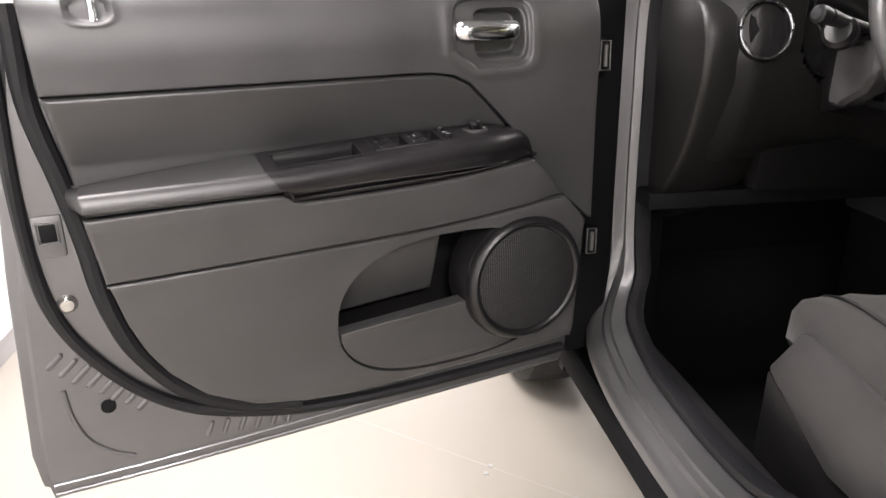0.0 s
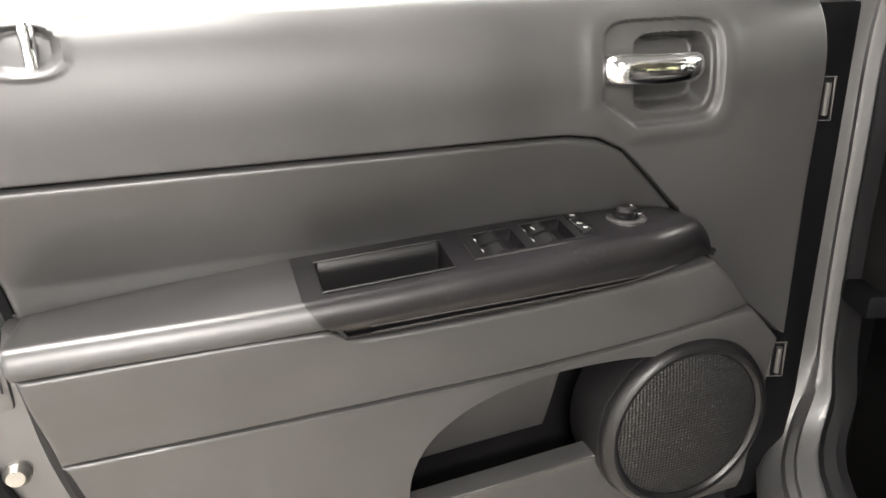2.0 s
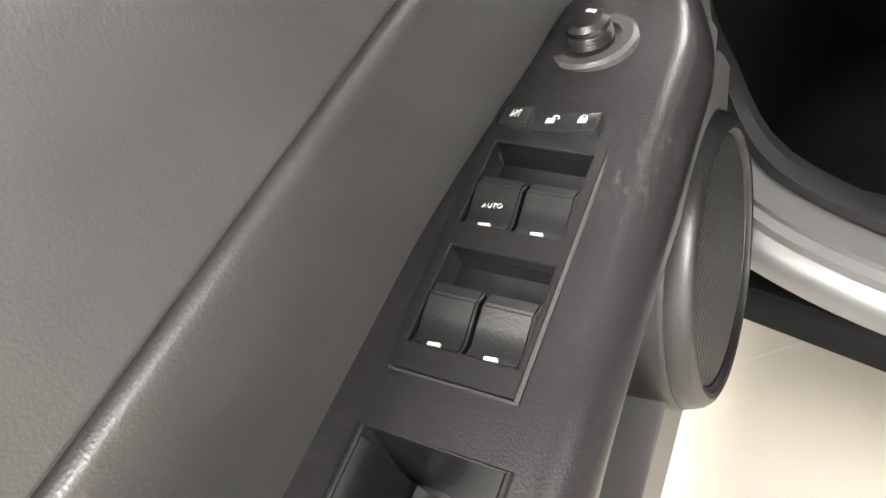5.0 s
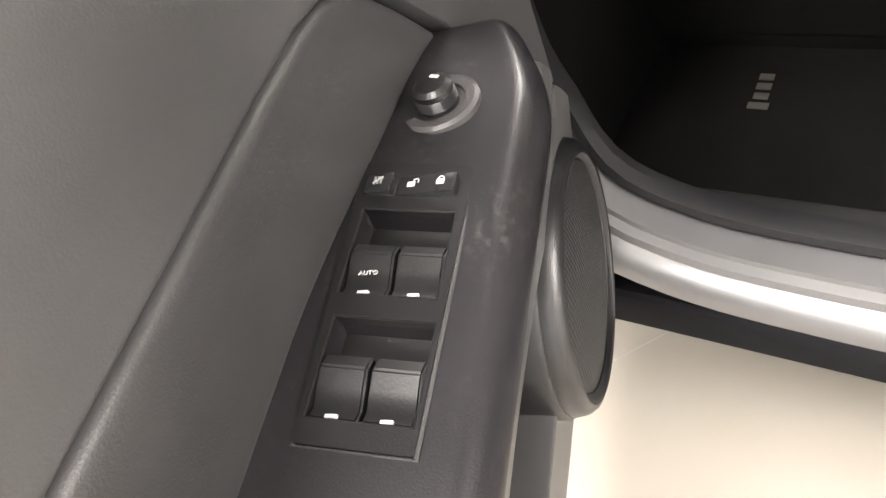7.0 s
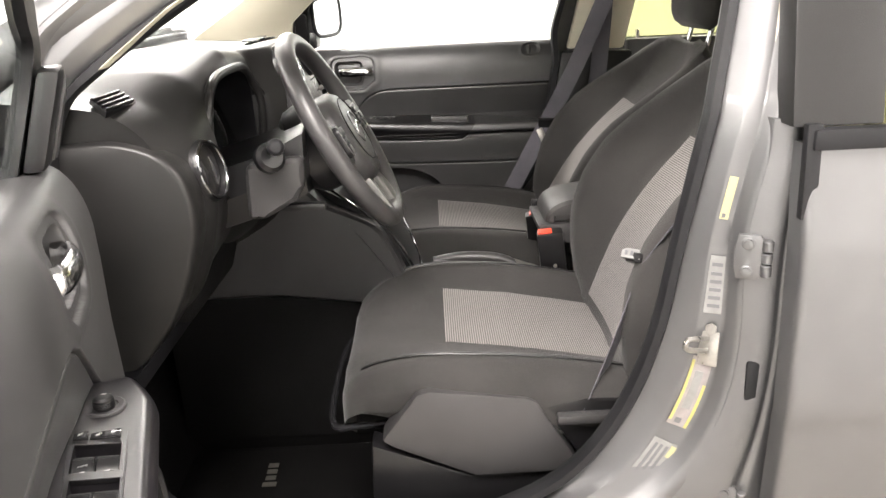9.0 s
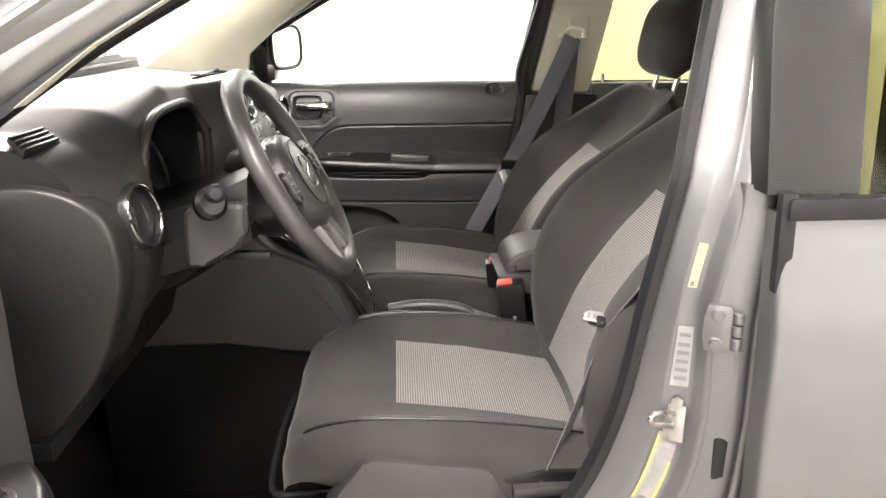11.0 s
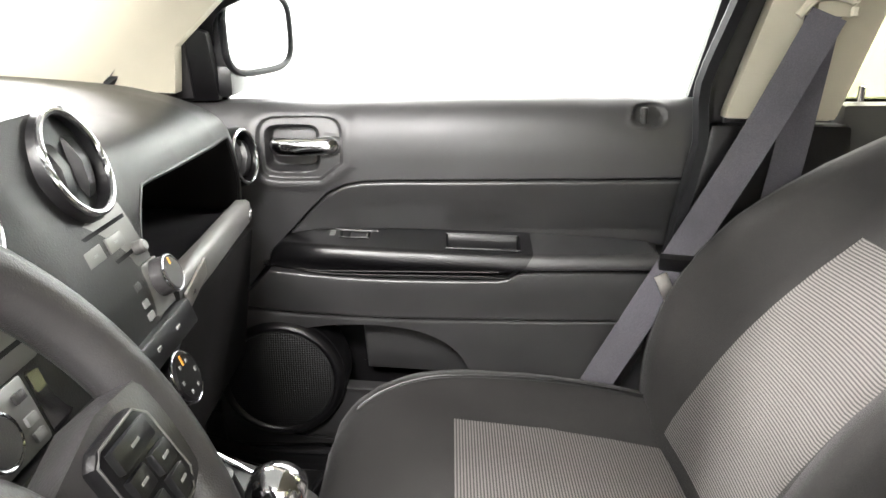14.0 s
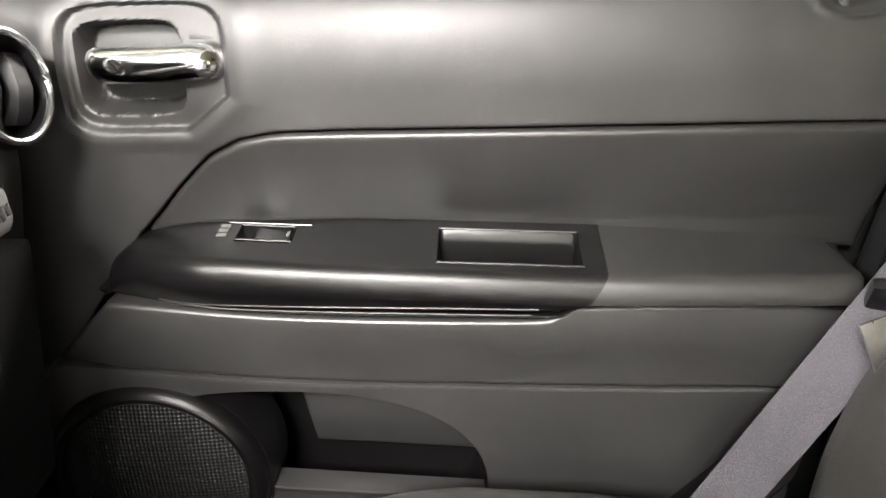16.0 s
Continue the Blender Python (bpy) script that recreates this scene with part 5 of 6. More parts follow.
part("badge_plate", prism([(0.0275 * math.cos(k * math.tau / 32), 0.0275 * math.sin(k * math.tau / 32) - 0.005) for k in range(32)], lambda p, q, w: on_wheel(p, q, w), 0.0345, 0.0375, 0), M_GREYPL, sw)
part("badge_bar", prism([(-0.018, -0.013), (0.018, -0.003), (0.018, 0.005), (-0.018, -0.005)], lambda p, q, w: on_wheel(p, q, w), 0.036, 0.0395, 0.001), M_CHROME, sw, "small chrome badge shape")
for sd in (-1, 1):
    part("spoke", prism([(sd * 0.072, 0.018), (sd * 0.125, 0.034), (sd * 0.176, 0.030), (sd * 0.178, -0.025), (sd * 0.13, -0.042), (sd * 0.075, -0.048)], lambda p, q, w: on_wheel(p, q, w), -0.012, 0.014, 0.006), M_GREYPL, sw, "dark grey spoke")
    pod = part("button_pod", prism([(sd * 0.099, 0.018), (sd * 0.106, 0.024), (sd * 0.137, 0.026), (sd * 0.145, 0.018), (sd * 0.147, -0.020), (sd * 0.139, -0.030), (sd * 0.108, -0.033), (sd * 0.099, -0.026)], lambda p, q, w: on_wheel(p, q, w), 0.010, 0.021, 0.004), M_BLACK, sw, "black button pod")
    part("pod_trim", tube([on_wheel(sd * p, q, 0.0205) for p, q in ((0.101, 0.017), (0.107, 0.022), (0.136, 0.024), (0.143, 0.017), (0.145, -0.019), (0.138, -0.028), (0.109, -0.031), (0.101, -0.025))], 0.0008, 6, True), M_SATIN, pod, "thin satin outline")
    for bx, by, bw in ((0.122, 0.013, 0.034), (0.113, -0.003, 0.016), (0.132, -0.003, 0.016), (0.113, -0.019, 0.015), (0.132, -0.018, 0.015)):
        mb = Matrix.Translation(on_wheel(sd * bx, by, 0.0215)) @ wheel_at.to_3x3().to_4x4()
        key = part("button", box((0, 0, 0), (0.0125, bw, 0.005), 0.0012, mb), M_KEY, pod)
        part("symbol", box((0, 0, 0.0026), (0.0016, min(0.008, bw * 0.4), 0.0004), 0, mb), M_PAPER, key)
    part("lower_spoke", prism([(sd * 0.020, -0.070), (sd * 0.050, -0.062), (sd * 0.058, -0.135), (sd * 0.055, -0.172), (sd * 0.030, -0.180)], lambda p, q, w: on_wheel(p, q, w), -0.010, 0.012, 0.004), M_SATIN, sw, "satin silver lower spoke")
part("rear_cover", lathe([(0.070, -0.005), (0.085, -0.03), (0.080, -0.075), (0.060, -0.10), (0.0, -0.10)], wheel_at, 40), M_BLACK, sw, "black wheel boss")

# ---- steering column ----
col = thing("steering_column", "dark grey steering column shroud with stalk", "steering column")
part("shroud", loft([[Vector((-0.298 + x, y, z + dz)) for x, z in ((-0.085, -0.05), (-0.10, 0.0), (-0.085, 0.05), (0, 0.075), (0.085, 0.05), (0.10, 0.0), (0.085, -0.05), (0, -0.06))] for y, dz in ((0.595, 1.002), (0.66, 0.97), (0.80, 0.93))]), M_BLACK, col, "black column shroud")
box_shape = [(0.592, 1.020), (0.690, 1.010), (0.695, 0.915), (0.665, 0.915), (0.612, 0.945), (0.594, 0.970)]
part("lower_housing", prism(box_shape, lambda p, q, w: Vector((w, p, q)), -0.412, -0.33, 0.018, 3), M_GREYPL, col, "dark grey column housing")
st = part("stalk", tube([(-0.40, 0.645, 1.030), (-0.445, 0.632, 1.042), (-0.475, 0.622, 1.050)], [0.010, 0.0095, 0.012], 14), M_BLACK, col, "black turn signal stalk")
part("stalk_knob", lathe([(0.0, -0.013), (0.011, -0.011), (0.0135, 0.0), (0.0125, 0.009), (0.008, 0.013), (0.0, 0.014)], axis_at((-0.487, 0.618, 1.052), (-0.9, -0.25, 0.2)), 20), M_RUBBER, st, "ribbed black stalk knob")
part("collar", lathe([(0.024, -0.004), (0.024, 0.008), (0.018, 0.014), (0.0, 0.014)], axis_at((-0.440, 0.640, 1.026), (-0.75, -0.55, 0.35)), 28), M_BLACK, col)
part("tilt_lever", box((-0.374, 0.606, 0.927), (0.020, 0.075, 0.012), 0.005), M_BLACK, col, "black tilt lever")

# ---- dashboard ----
DX = [-0.665, -0.60, -0.52, -0.44, -0.30, -0.16, -0.10, 0.0, 0.10, 0.16, 0.30, 0.45, 0.55, 0.62, 0.665]
# rear crest, upper edge, middle, lower edge of the face: y and z at each place across the car
P2Y = [0.86, 0.83, 0.80, 0.79, 0.78, 0.78, 0.74, 0.73, 0.74, 0.76, 0.77, 0.78, 0.79, 0.81, 0.84]
P2Z = [1.120, 1.128, 1.135, 1.165, 1.192, 1.178, 1.172, 1.175, 1.172, 1.160, 1.150, 1.145, 1.135, 1.125, 1.115]
P3Y = [0.815, 0.770, 0.735, 0.728, 0.722, 0.722, 0.682, 0.672, 0.675, 0.668, 0.670, 0.680, 0.690, 0.705, 0.74]
P3Z = [1.075, 1.080, 1.085, 1.125, 1.165, 1.150, 1.158, 1.165, 1.160, 1.125, 1.112, 1.104, 1.092, 1.072, 1.06]
P4Y = [0.785, 0.735, 0.705, 0.715, 0.720, 0.715, 0.615, 0.608, 0.612, 0.640, 0.655, 0.665, 0.676, 0.700, 0.73]
P4Z = [0.960, 0.965, 0.985, 1.000, 1.010, 1.000, 0.980, 0.980, 0.980, 0.975, 0.970, 0.968, 0.965, 0.960, 0.955]
P5Y = [0.835, 0.790, 0.760, 0.765, 0.770, 0.74, 0.67, 0.665, 0.67, 0.72, 0.735, 0.74, 0.745, 0.765, 0.79]
P5Z = [0.800, 0.810, 0.830, 0.845, 0.850, 0.84, 0.84, 0.84, 0.84, 0.83, 0.800, 0.795, 0.79, 0.785, 0.78]


def dash_point(x, v):
    keys = [(1.10, 1.155), (0.97, interp(DX, P2Z, x) * 0.5 + 0.5 * 1.168), (interp(DX, P2Y, x), interp(DX, P2Z, x)), (interp(DX, P3Y, x), interp(DX, P3Z, x)), (interp(DX, P4Y, x), interp(DX, P4Z, x)), (interp(DX, P5Y, x), interp(DX, P5Z, x)), (0.97, 0.70)]
    t = v * (len(keys) - 1)
    i = min(int(t), len(keys) - 2)
    f = t - i
    k = [keys[max(i - 1, 0)], keys[i], keys[i + 1], keys[min(i + 2, len(keys) - 1)]]
    out = []
    for c in (0, 1):
        m0, m1 = 0.38 * (k[2][c] - k[0][c]), 0.38 * (k[3][c] - k[1][c])
        out.append((2 * f ** 3 - 3 * f ** 2 + 1) * k[1][c] + (f ** 3 - 2 * f ** 2 + f) * m0 + (-2 * f ** 3 + 3 * f ** 2) * k[2][c] + (f ** 3 - f ** 2) * m1)
    return out


def shelf_left(z):
    return 0.190 - 0.070 * (1.092 - z) / 0.055 if z > 1.04 else 0.124


def shelf_right(z):
    return 0.532 + 0.034 * (1.076 - z) / 0.10


def shelf_top(x):
    return 1.093 - 0.018 * max(0.0, min(1.0, (x - 0.19) / 0.34))


SH_L, SH_R, SH_T, SH_B = 0.14, 0.55, 0.54, 0.70
V_TABLE = [0.42 + 0.42 * i / 80 for i in range(81)]
X_TABLE = [0.66 * i / 60 for i in range(61)]


def v_at(x, z):
    """Where the dashboard's section passes a height, between its crest and its lower edge."""
    zs = [dash_point(x, v)[1] for v in V_TABLE]
    return interp(zs[::-1], V_TABLE[::-1], z)


V_TOP, V_LOW = [v_at(x, shelf_top(x)) for x in X_TABLE], [v_at(x, 0.964) for x in X_TABLE]


def in_cluster(x, z):
    return rbox(x, z, -0.298, 1.045, 0.148, 0.103, 3.2) < 1


def dash_skin(u, v):
    x, vv = u, v
    if u > 0.0:  # the mesh lines bend to run along the shelf's edges
        for _ in range(2):
            vv = interp([0, 0.40, SH_T, SH_B, 1], [0, 0.40, interp(X_TABLE, V_TOP, x), interp(X_TABLE, V_LOW, x), 1], v)
            z = dash_point(x, vv)[1]
            zc = min(1.092, max(0.964, z))
            x = interp([0.0, SH_L, SH_R, 0.64], [0.0, shelf_left(zc), shelf_right(zc), 0.64], u)
        blend = sstep(0.0, 0.06, u)
        vv = v + (vv - v) * blend
    y, z = dash_point(x, vv)
    if SH_L < u < SH_R and SH_T < v < SH_B:
        y += 0.145
    elif v > 0.40 and in_cluster(x, z):
        y += 0.11
    return Vector((x, y, z))


us = sorted([-0.588 + 1.228 * i / 150 for i in range(151)] + [e + d for e in (SH_L, SH_R) for d in (-0.0006, 0.0006)])
vs = sorted([i / 130 for i in range(131)] + [e + d for e in (SH_T, SH_B) for d in (-0.0012, 0.0012)])
dash = thing("dashboard", "dark grey moulded dashboard with open shelf", "dashboard")
part("dash_shell", sheet(us, vs, dash_skin, lambda u, v: Vector((u, 1.10, 1.10 - 0.40 * v))), M_DASH, dash, "dark grey grained dashboard moulding", 38)


def face(p, n, up=(0, 0, 1)):
    """A pose on a panel: z out of it along n, y up, x to the side."""
    z = Vector(n).normalized()
    y = Vector(up)
    y = (y - z * y.dot(z)).normalized()
    x = y.cross(z)
    return Matrix.Translation(p) @ Matrix((x, y, z)).transposed().to_4x4()


def round_vent(p, n, r, parent, stretch=1.0, lean=0.0, ring_mat=M_RING):
    """A round air vent: bright ring, dark barrel and two curved vanes."""
    m = face(p, n) @ pose(0, 0, 0, 0, 0, lean) @ Matrix.Diagonal((1, stretch, 1, 1))
    v = part("air_vent", lathe([(r * 1.18, -0.055), (r * 1.16, 0.0), (r * 1.08, 0.006), (r * 1.02, 0.004), (r * 0.97, -0.004), (r * 0.95, -0.030), (0.0, -0.030)], m, 40), M_BLACK, parent, "round black air vent with a bright ring")
    part("ring", tube([m @ Vector((r * 1.04 * math.cos(k * math.tau / 48), r * 1.04 * math.sin(k * math.tau / 48), 0.005)) for k in range(48)], 0.0028, 8, True), ring_mat, v, "bright chrome ring" if ring_mat is M_RING else "dark chrome ring")
    for s_ in (-1, 1):
        vane = [[m @ Vector((s_ * r * 0.42 + dx, r * 0.82 * t * math.sqrt(1 - 0.2), -0.010 + 0.010 * (1 - t * t) + dz)) for dx, dz in ((-0.010, -0.004), (-0.006, 0.004), (0.008, 0.002), (0.010, -0.006))] for t in (-0.95, -0.6, 0, 0.6, 0.95)]
        part("vane", loft(vane), M_BLACK, v)
    return v


def knob_on(m, r, depth, parent, name, body=M_BLACK, label="", ring=True):
    k = part(name, lathe([(r * 1.1, 0.0), (r * 1.1, depth * 0.15), (r, depth * 0.2), (r * 0.95, depth * 0.85), (r * 0.8, depth), (0.0, depth)], m, 32), body, parent, label)
    if ring:
        part("ring", tube([m @ Vector((r * 0.93 * math.cos(j * math.tau / 32), r * 0.93 * math.sin(j * math.tau / 32), depth * 0.92)) for j in range(32)], 0.0013, 6, True), M_DIMCHROME, k)
        part("mark", box((0, r * 0.62, depth), (0.0022, r * 0.36, 0.0012), 0, m), M_ORANGE, k)
    return k


# left end of the dashboard and knee panel
kp = [(0.89, 1.090), (0.81, 1.092), (0.752, 1.072), (0.723, 1.035), (0.715, 0.985), (0.724, 0.930), (0.757, 0.845), (0.812, 0.770), (0.885, 0.705), (0.94, 0.670)]
rings = []
for x, sc in ((-0.600, 0.95), (-0.597, 0.975), (-0.588, 0.992), (-0.572, 1.0), (-0.52, 0.99), (-0.48, 0.95), (-0.44, 0.88)):
    cy, cz = 0.90, 0.92
    rings.append([Vector((x, cy + (p.y - cy) * sc, cz + (p.z - cz) * sc)) for p in curve_pts([(0, y, z) for y, z in kp], 5)] + [Vector((x, 0.96, 0.68)), Vector((x, 0.96, 1.06))])
part("end_panel", loft(rings), M_DASH, dash, "rounded dark end panel of the dashboard", 50)
round_vent((-0.512, 0.712, 1.028), (-0.18, -1, 0.22), 0.036, dash, 1.12, 0.0, M_DIMCHROME)
def dash_top(x, y):
    """Height of the dashboard's top at a place."""
    best = min((abs(dash_point(x, v / 400)[0] - y), v) for v in range(40, 190))
    return dash_point(x, best[1] / 400)[1]


# demister grille on the corner
dv = face((-0.549, 0.820, dash_top(-0.549, 0.820) + 0.001), (-0.12, -0.45, 1.0), (0.15, 1, 0.4))
gr = part("demister_vent", prism([(-0.046, -0.018), (0.030, -0.020), (0.048, 0.016), (-0.022, 0.020)], lambda p, q, w: dv @ Vector((p, q, w)), -0.004, 0.0045, 0.001), M_DARK, dash, "black slatted demister vent")
for i in range(4):
    t = -0.014 + i * 0.009
    part("slat", box((t * 0.35, t, 0.006), (0.066, 0.0028, 0.004), 0.0008, dv), M_DASH, gr)
# instrument cluster
part("instrument_lens", prism([(0.147 * math.copysign(abs(math.cos(k * math.tau / 40)) ** 0.6, math.cos(k * math.tau / 40)) - 0.298, 0.102 * math.copysign(abs(math.sin(k * math.tau / 40)) ** 0.6, math.sin(k * math.tau / 40)) + 1.045) for k in range(40)], lambda p, q, w: Vector((p, w + 0.35 * (q - 1.045), q)), 0.776, 0.784, 0.002), M_GLOSS, dash, "dark glossy instrument lens")
for cx_, r in ((-0.345, 0.048), (-0.245, 0.048)):
    part("dial", tube([(cx_ + r * math.cos(k * math.tau / 40), 0.7775 + 0.35 * r * math.sin(k * math.tau / 40), 1.05 + r * math.sin(k * math.tau / 40)) for k in range(40)], 0.0018, 6, True), M_GREYPL, dash, "dim gauge ring")
oval = [(-0.298 + 0.1462 * math.copysign(abs(math.cos(t)) ** 0.625, math.cos(t)), 1.045 + 0.1012 * math.copysign(abs(math.sin(t)) ** 0.625, math.sin(t))) for t in [k * math.tau / 64 for k in range(64)]]
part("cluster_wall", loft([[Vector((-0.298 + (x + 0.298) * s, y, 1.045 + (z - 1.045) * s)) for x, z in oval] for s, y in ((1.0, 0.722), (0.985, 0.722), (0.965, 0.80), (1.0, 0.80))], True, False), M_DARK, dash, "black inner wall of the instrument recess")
hood = [(-0.298 + 0.152 * math.copysign(abs(math.cos(t)) ** 0.62, math.cos(t)), 1.045 + 0.106 * math.copysign(abs(math.sin(t)) ** 0.62, math.sin(t))) for t in [math.pi * (1.06 - 1.12 * k / 40) for k in range(41)]]
part("binnacle_edge", tube([(x, dash_point(x, 0.56)[0] + 0.004 + 0.05 * max(0, 1.10 - z), z) for x, z in hood], 0.008, 10), M_DASH, dash, "rolled edge of the instrument hood")
# centre stack
CN = (0, -0.93, 0.36)


def on_stack(x, z, out=0.0):
    y = interp([0.83, 0.98, 1.165], [0.672, 0.616, 0.676], z) - 0.004
    return Vector((x, y, z)) + Vector(CN).normalized() * out


stack = thing("centre_stack", "satin silver centre stack with radio and climate knobs", "car radio")


def stack_plate(name, x0, x1, z0, z1, th, mat, label="", bev=0.004, slant=0.0):
    rows = [(x0 - slant, z1), (x1 + slant, z1), (x1, z0), (x0, z0)]
    return part(name, prism(rows, lambda p, q, w: on_stack(p, q, w), -0.015, th, bev), mat, stack, label)


stack_plate("fascia", -0.150, 0.150, 0.900, 1.100, 0.0005, M_GREYPL, "dark grey stack surround", slant=-0.030)
stack_plate("upper_bezel", -0.118, 0.118, 1.094, 1.176, 0.002, M_DASH, "dark grey vent surround", slant=-0.012)
stack_plate("bezel", -0.128, 0.128, 1.046, 1.098, 0.006, M_SATIN, "satin silver radio bezel", slant=-0.012)
stack_plate("display", -0.070, 0.070, 1.004, 1.045, 0.005, M_GLOSS, "glossy black display")
for sd in (-1, 1):
    x0, x1 = sorted((sd * 0.071, sd * 0.136))
    stack_plate("side_keys", x0, x1, 1.004, 1.046, 0.005, M_SATIN, "satin grey key panel")
stack_plate("key_panel", -0.140, 0.140, 0.980, 1.003, 0.013, M_BLACK, "black key panel")
stack_plate("climate_panel", -0.130, 0.130, 0.905, 0.979, 0.003, M_BLACK, "black climate panel")
for z_, w_ in ((1.060, 0.108), (1.086, 0.112)):
    stack_plate("slot", -w_, w_, z_ - 0.0015, z_ + 0.0015, 0.0068, M_DARK, "dark disc slot", 0)
part("slot_knob", lathe([(0.0055, 0), (0.0055, 0.008), (0.004, 0.010), (0.0, 0.010)], face(on_stack(0.106, 1.060, 0.006), CN), 16), M_SATIN, stack, "small satin slider knob")
for i in range(6):
    k_ = part("key", box((0, 0, 0), (0.026, 0.012, 0.003), 0.001, face(on_stack(-0.088 + i * 0.034, 1.073, 0.0065), CN)), M_SATIN, stack, "satin preset key")
    part("symbol", box((0, 0, 0.0017), (0.006, 0.0018, 0.0004), 0, face(on_stack(-0.088 + i * 0.034, 1.073, 0.0065), CN)), M_PAPER, k_)
    part("key", box((0, 0, 0), (0.007, 0.0030, 0.002), 0.0006, face(on_stack(-0.100 + i * 0.040, 0.992, 0.0132), CN)), M_PAPER, stack, "pale key mark")
for z_ in (1.012, 1.022, 1.036):
    for x_ in (-0.083, 0.083):
        part("key", box((0, 0, 0), (0.010, 0.006, 0.003), 0.0008, face(on_stack(x_, z_, 0.006), CN)), M_PAPER if z_ < 1.03 else M_GREYPL, stack)
for sd in (-1, 1):
    round_vent(tuple(on_stack(sd * 0.074, 1.134, 0.008)), CN, 0.0355, stack, 1.06)
    knob_on(face(on_stack(sd * 0.124, 1.029, -0.002), CN), 0.0165, 0.021, stack, "radio_knob", M_GREYPL, "grey radio knob with a bright rim")
for x_ in (-0.086, 0.0, 0.086):
    kn = face(on_stack(x_, 0.948, 0.002), CN)
    k_ = knob_on(kn, 0.0235, 0.030, stack, "climate_knob", M_BLACK, "black climate knob with a bright rim")
    for j in range(6):
        an = j * math.tau / 6
        part("mark", box((0.013 * math.cos(an), 0.013 * math.sin(an), 0.0302), (0.0030, 0.0030, 0.001), 0, kn), M_PAPER, k_)
# passenger side: grab bar with a plaque, vent, shelf liner
bar_pts = [(0.152, 0.619, 1.020, 0.982), (0.205, 0.622, 1.013, 0.981), (0.30, 0.631, 1.006, 0.974), (0.42, 0.644, 0.997, 0.965), (0.50, 0.653, 0.990, 0.958), (0.537, 0.658, 0.986, 0.954), (0.543, 0.661, 0.982, 0.957)]
rings = []
for x, y, zt, zb in bar_pts:
    rings.append([Vector((x, y + 0.020, zt)), Vector((x, y + 0.006, zt + 0.001)), Vector((x, y + 0.001, zt - 0.003)), Vector((x, y, zb + 0.006)), Vector((x, y + 0.004, zb)), Vector((x, y + 0.030, zb))])
bar_ob = part("grab_bar", loft(rings), M_SATIN, dash, "satin silver grab bar", 50)
part("plaque", box((0, 0, 0), (0.080, 0.018, 0.003), 0.0015, face((0.198, 0.6205, 0.9965), (0.10, -1, 0.02), (0.08, 0, -1))), M_STEEL, bar_ob, "small engraved silver plaque")
for i in range(4):
    part("badge_shape", box(((i - 1.5) * 0.0075, 0, 0.0), (0.005, 0.010 - 0.002 * (i % 2), 0.002), 0.0006, face((0.520, 0.6545, 0.971), (0.13, -1, 0.05))), M_CHROME, bar_ob)
round_vent((0.604, 0.682, 1.033), (-0.25, -1, 0.16), 0.031, dash, 1.18, -14)
def face_y(x, z):
    """Depth of the dashboard's face at a place."""
    best = min((abs(dash_point(x, v / 400)[1] - z), v) for v in range(175, 330))
    return dash_point(x, best[1] / 400)[0]


rim_z = [0.968, 0.99, 1.015, 1.040, 1.055, 1.072, 1.088]
edge_pts = [(shelf_left(z), z) for z in rim_z] + [(x, shelf_top(x)) for x in (0.20, 0.27, 0.36, 0.45, 0.52)] + [(shelf_right(z), z) for z in rim_z[::-1][1:]]
part("shelf_frame", tube(curve_pts([(x, face_y(x, z) + 0.0015, z) for x, z in edge_pts], 3), 0.0026, 10), M_DASH, dash, "rounded edge of the open shelf")
part("shelf_mat", box((0.35, 0.735, 0.9665), (0.36, 0.12, 0.005), 0.001), M_RUBBER, dash, "black rubber shelf mat")
# lid darkened for shade and drawn low to block footwell light
part("glovebox_lid", prism([(0.15, 0.945), (0.56, 0.940), (0.550, 0.745), (0.16, 0.735)], lambda p, q, w: Vector((p, interp([0.73, 0.80, 0.97], [0.700, 0.676, 0.668], q) + w, q)), -0.006, 0.02, 0.006), M_DASH_SHADE, dash, "dark grey glovebox lid with shade put into its colour")
part("top_slot", box((0.03, 0.745, 1.180), (0.15, 0.020, 0.004), 0.0015), M_GLOSS, dash, "glossy black sensor strip")
part("top_seam", tube(curve_pts([(-0.10, 0.735, 1.178), (-0.02, 0.705, 1.181), (0.06, 0.71, 1.180), (0.11, 0.75, 1.174)], 5), 0.0015, 6), M_DARK, dash)
part("knee_bolster", prism([(-0.46, 0.86), (-0.15, 0.85), (-0.15, 0.74), (-0.44, 0.75)], lambda p, q, w: Vector((p, 0.77 + w + 0.3 * (0.86 - q), q)), 0.0, 0.05, 0.012), M_DASH_SHADE, dash, "dark grey knee panel with shade put into its colour")
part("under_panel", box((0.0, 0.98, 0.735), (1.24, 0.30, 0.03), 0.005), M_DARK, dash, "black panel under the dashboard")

# ---- centre console ----
con = thing("centre_console", "dark grey centre console with gear selector", "centre console")
side = [(0.98, 0.88), (0.70, 0.93), (0.655, 0.905), (0.615, 0.862), (0.56, 0.836), (0.51, 0.808), (0.475, 0.752), (0.450, 0.690), (0.425, 0.645)]
part("console_body", prism([(p.y, p.z) for p in curve_pts([(0, y, z) for y, z in side], 3)] + [(0.425, 0.628), (0.54, 0.636), (0.64, 0.648), (0.72, 0.66), (0.98, 0.66)], lambda p, q, w: Vector((w, p, q)), -0.135, 0.145, 0.016, 3), M_SIDE, con, "dark grey console body")
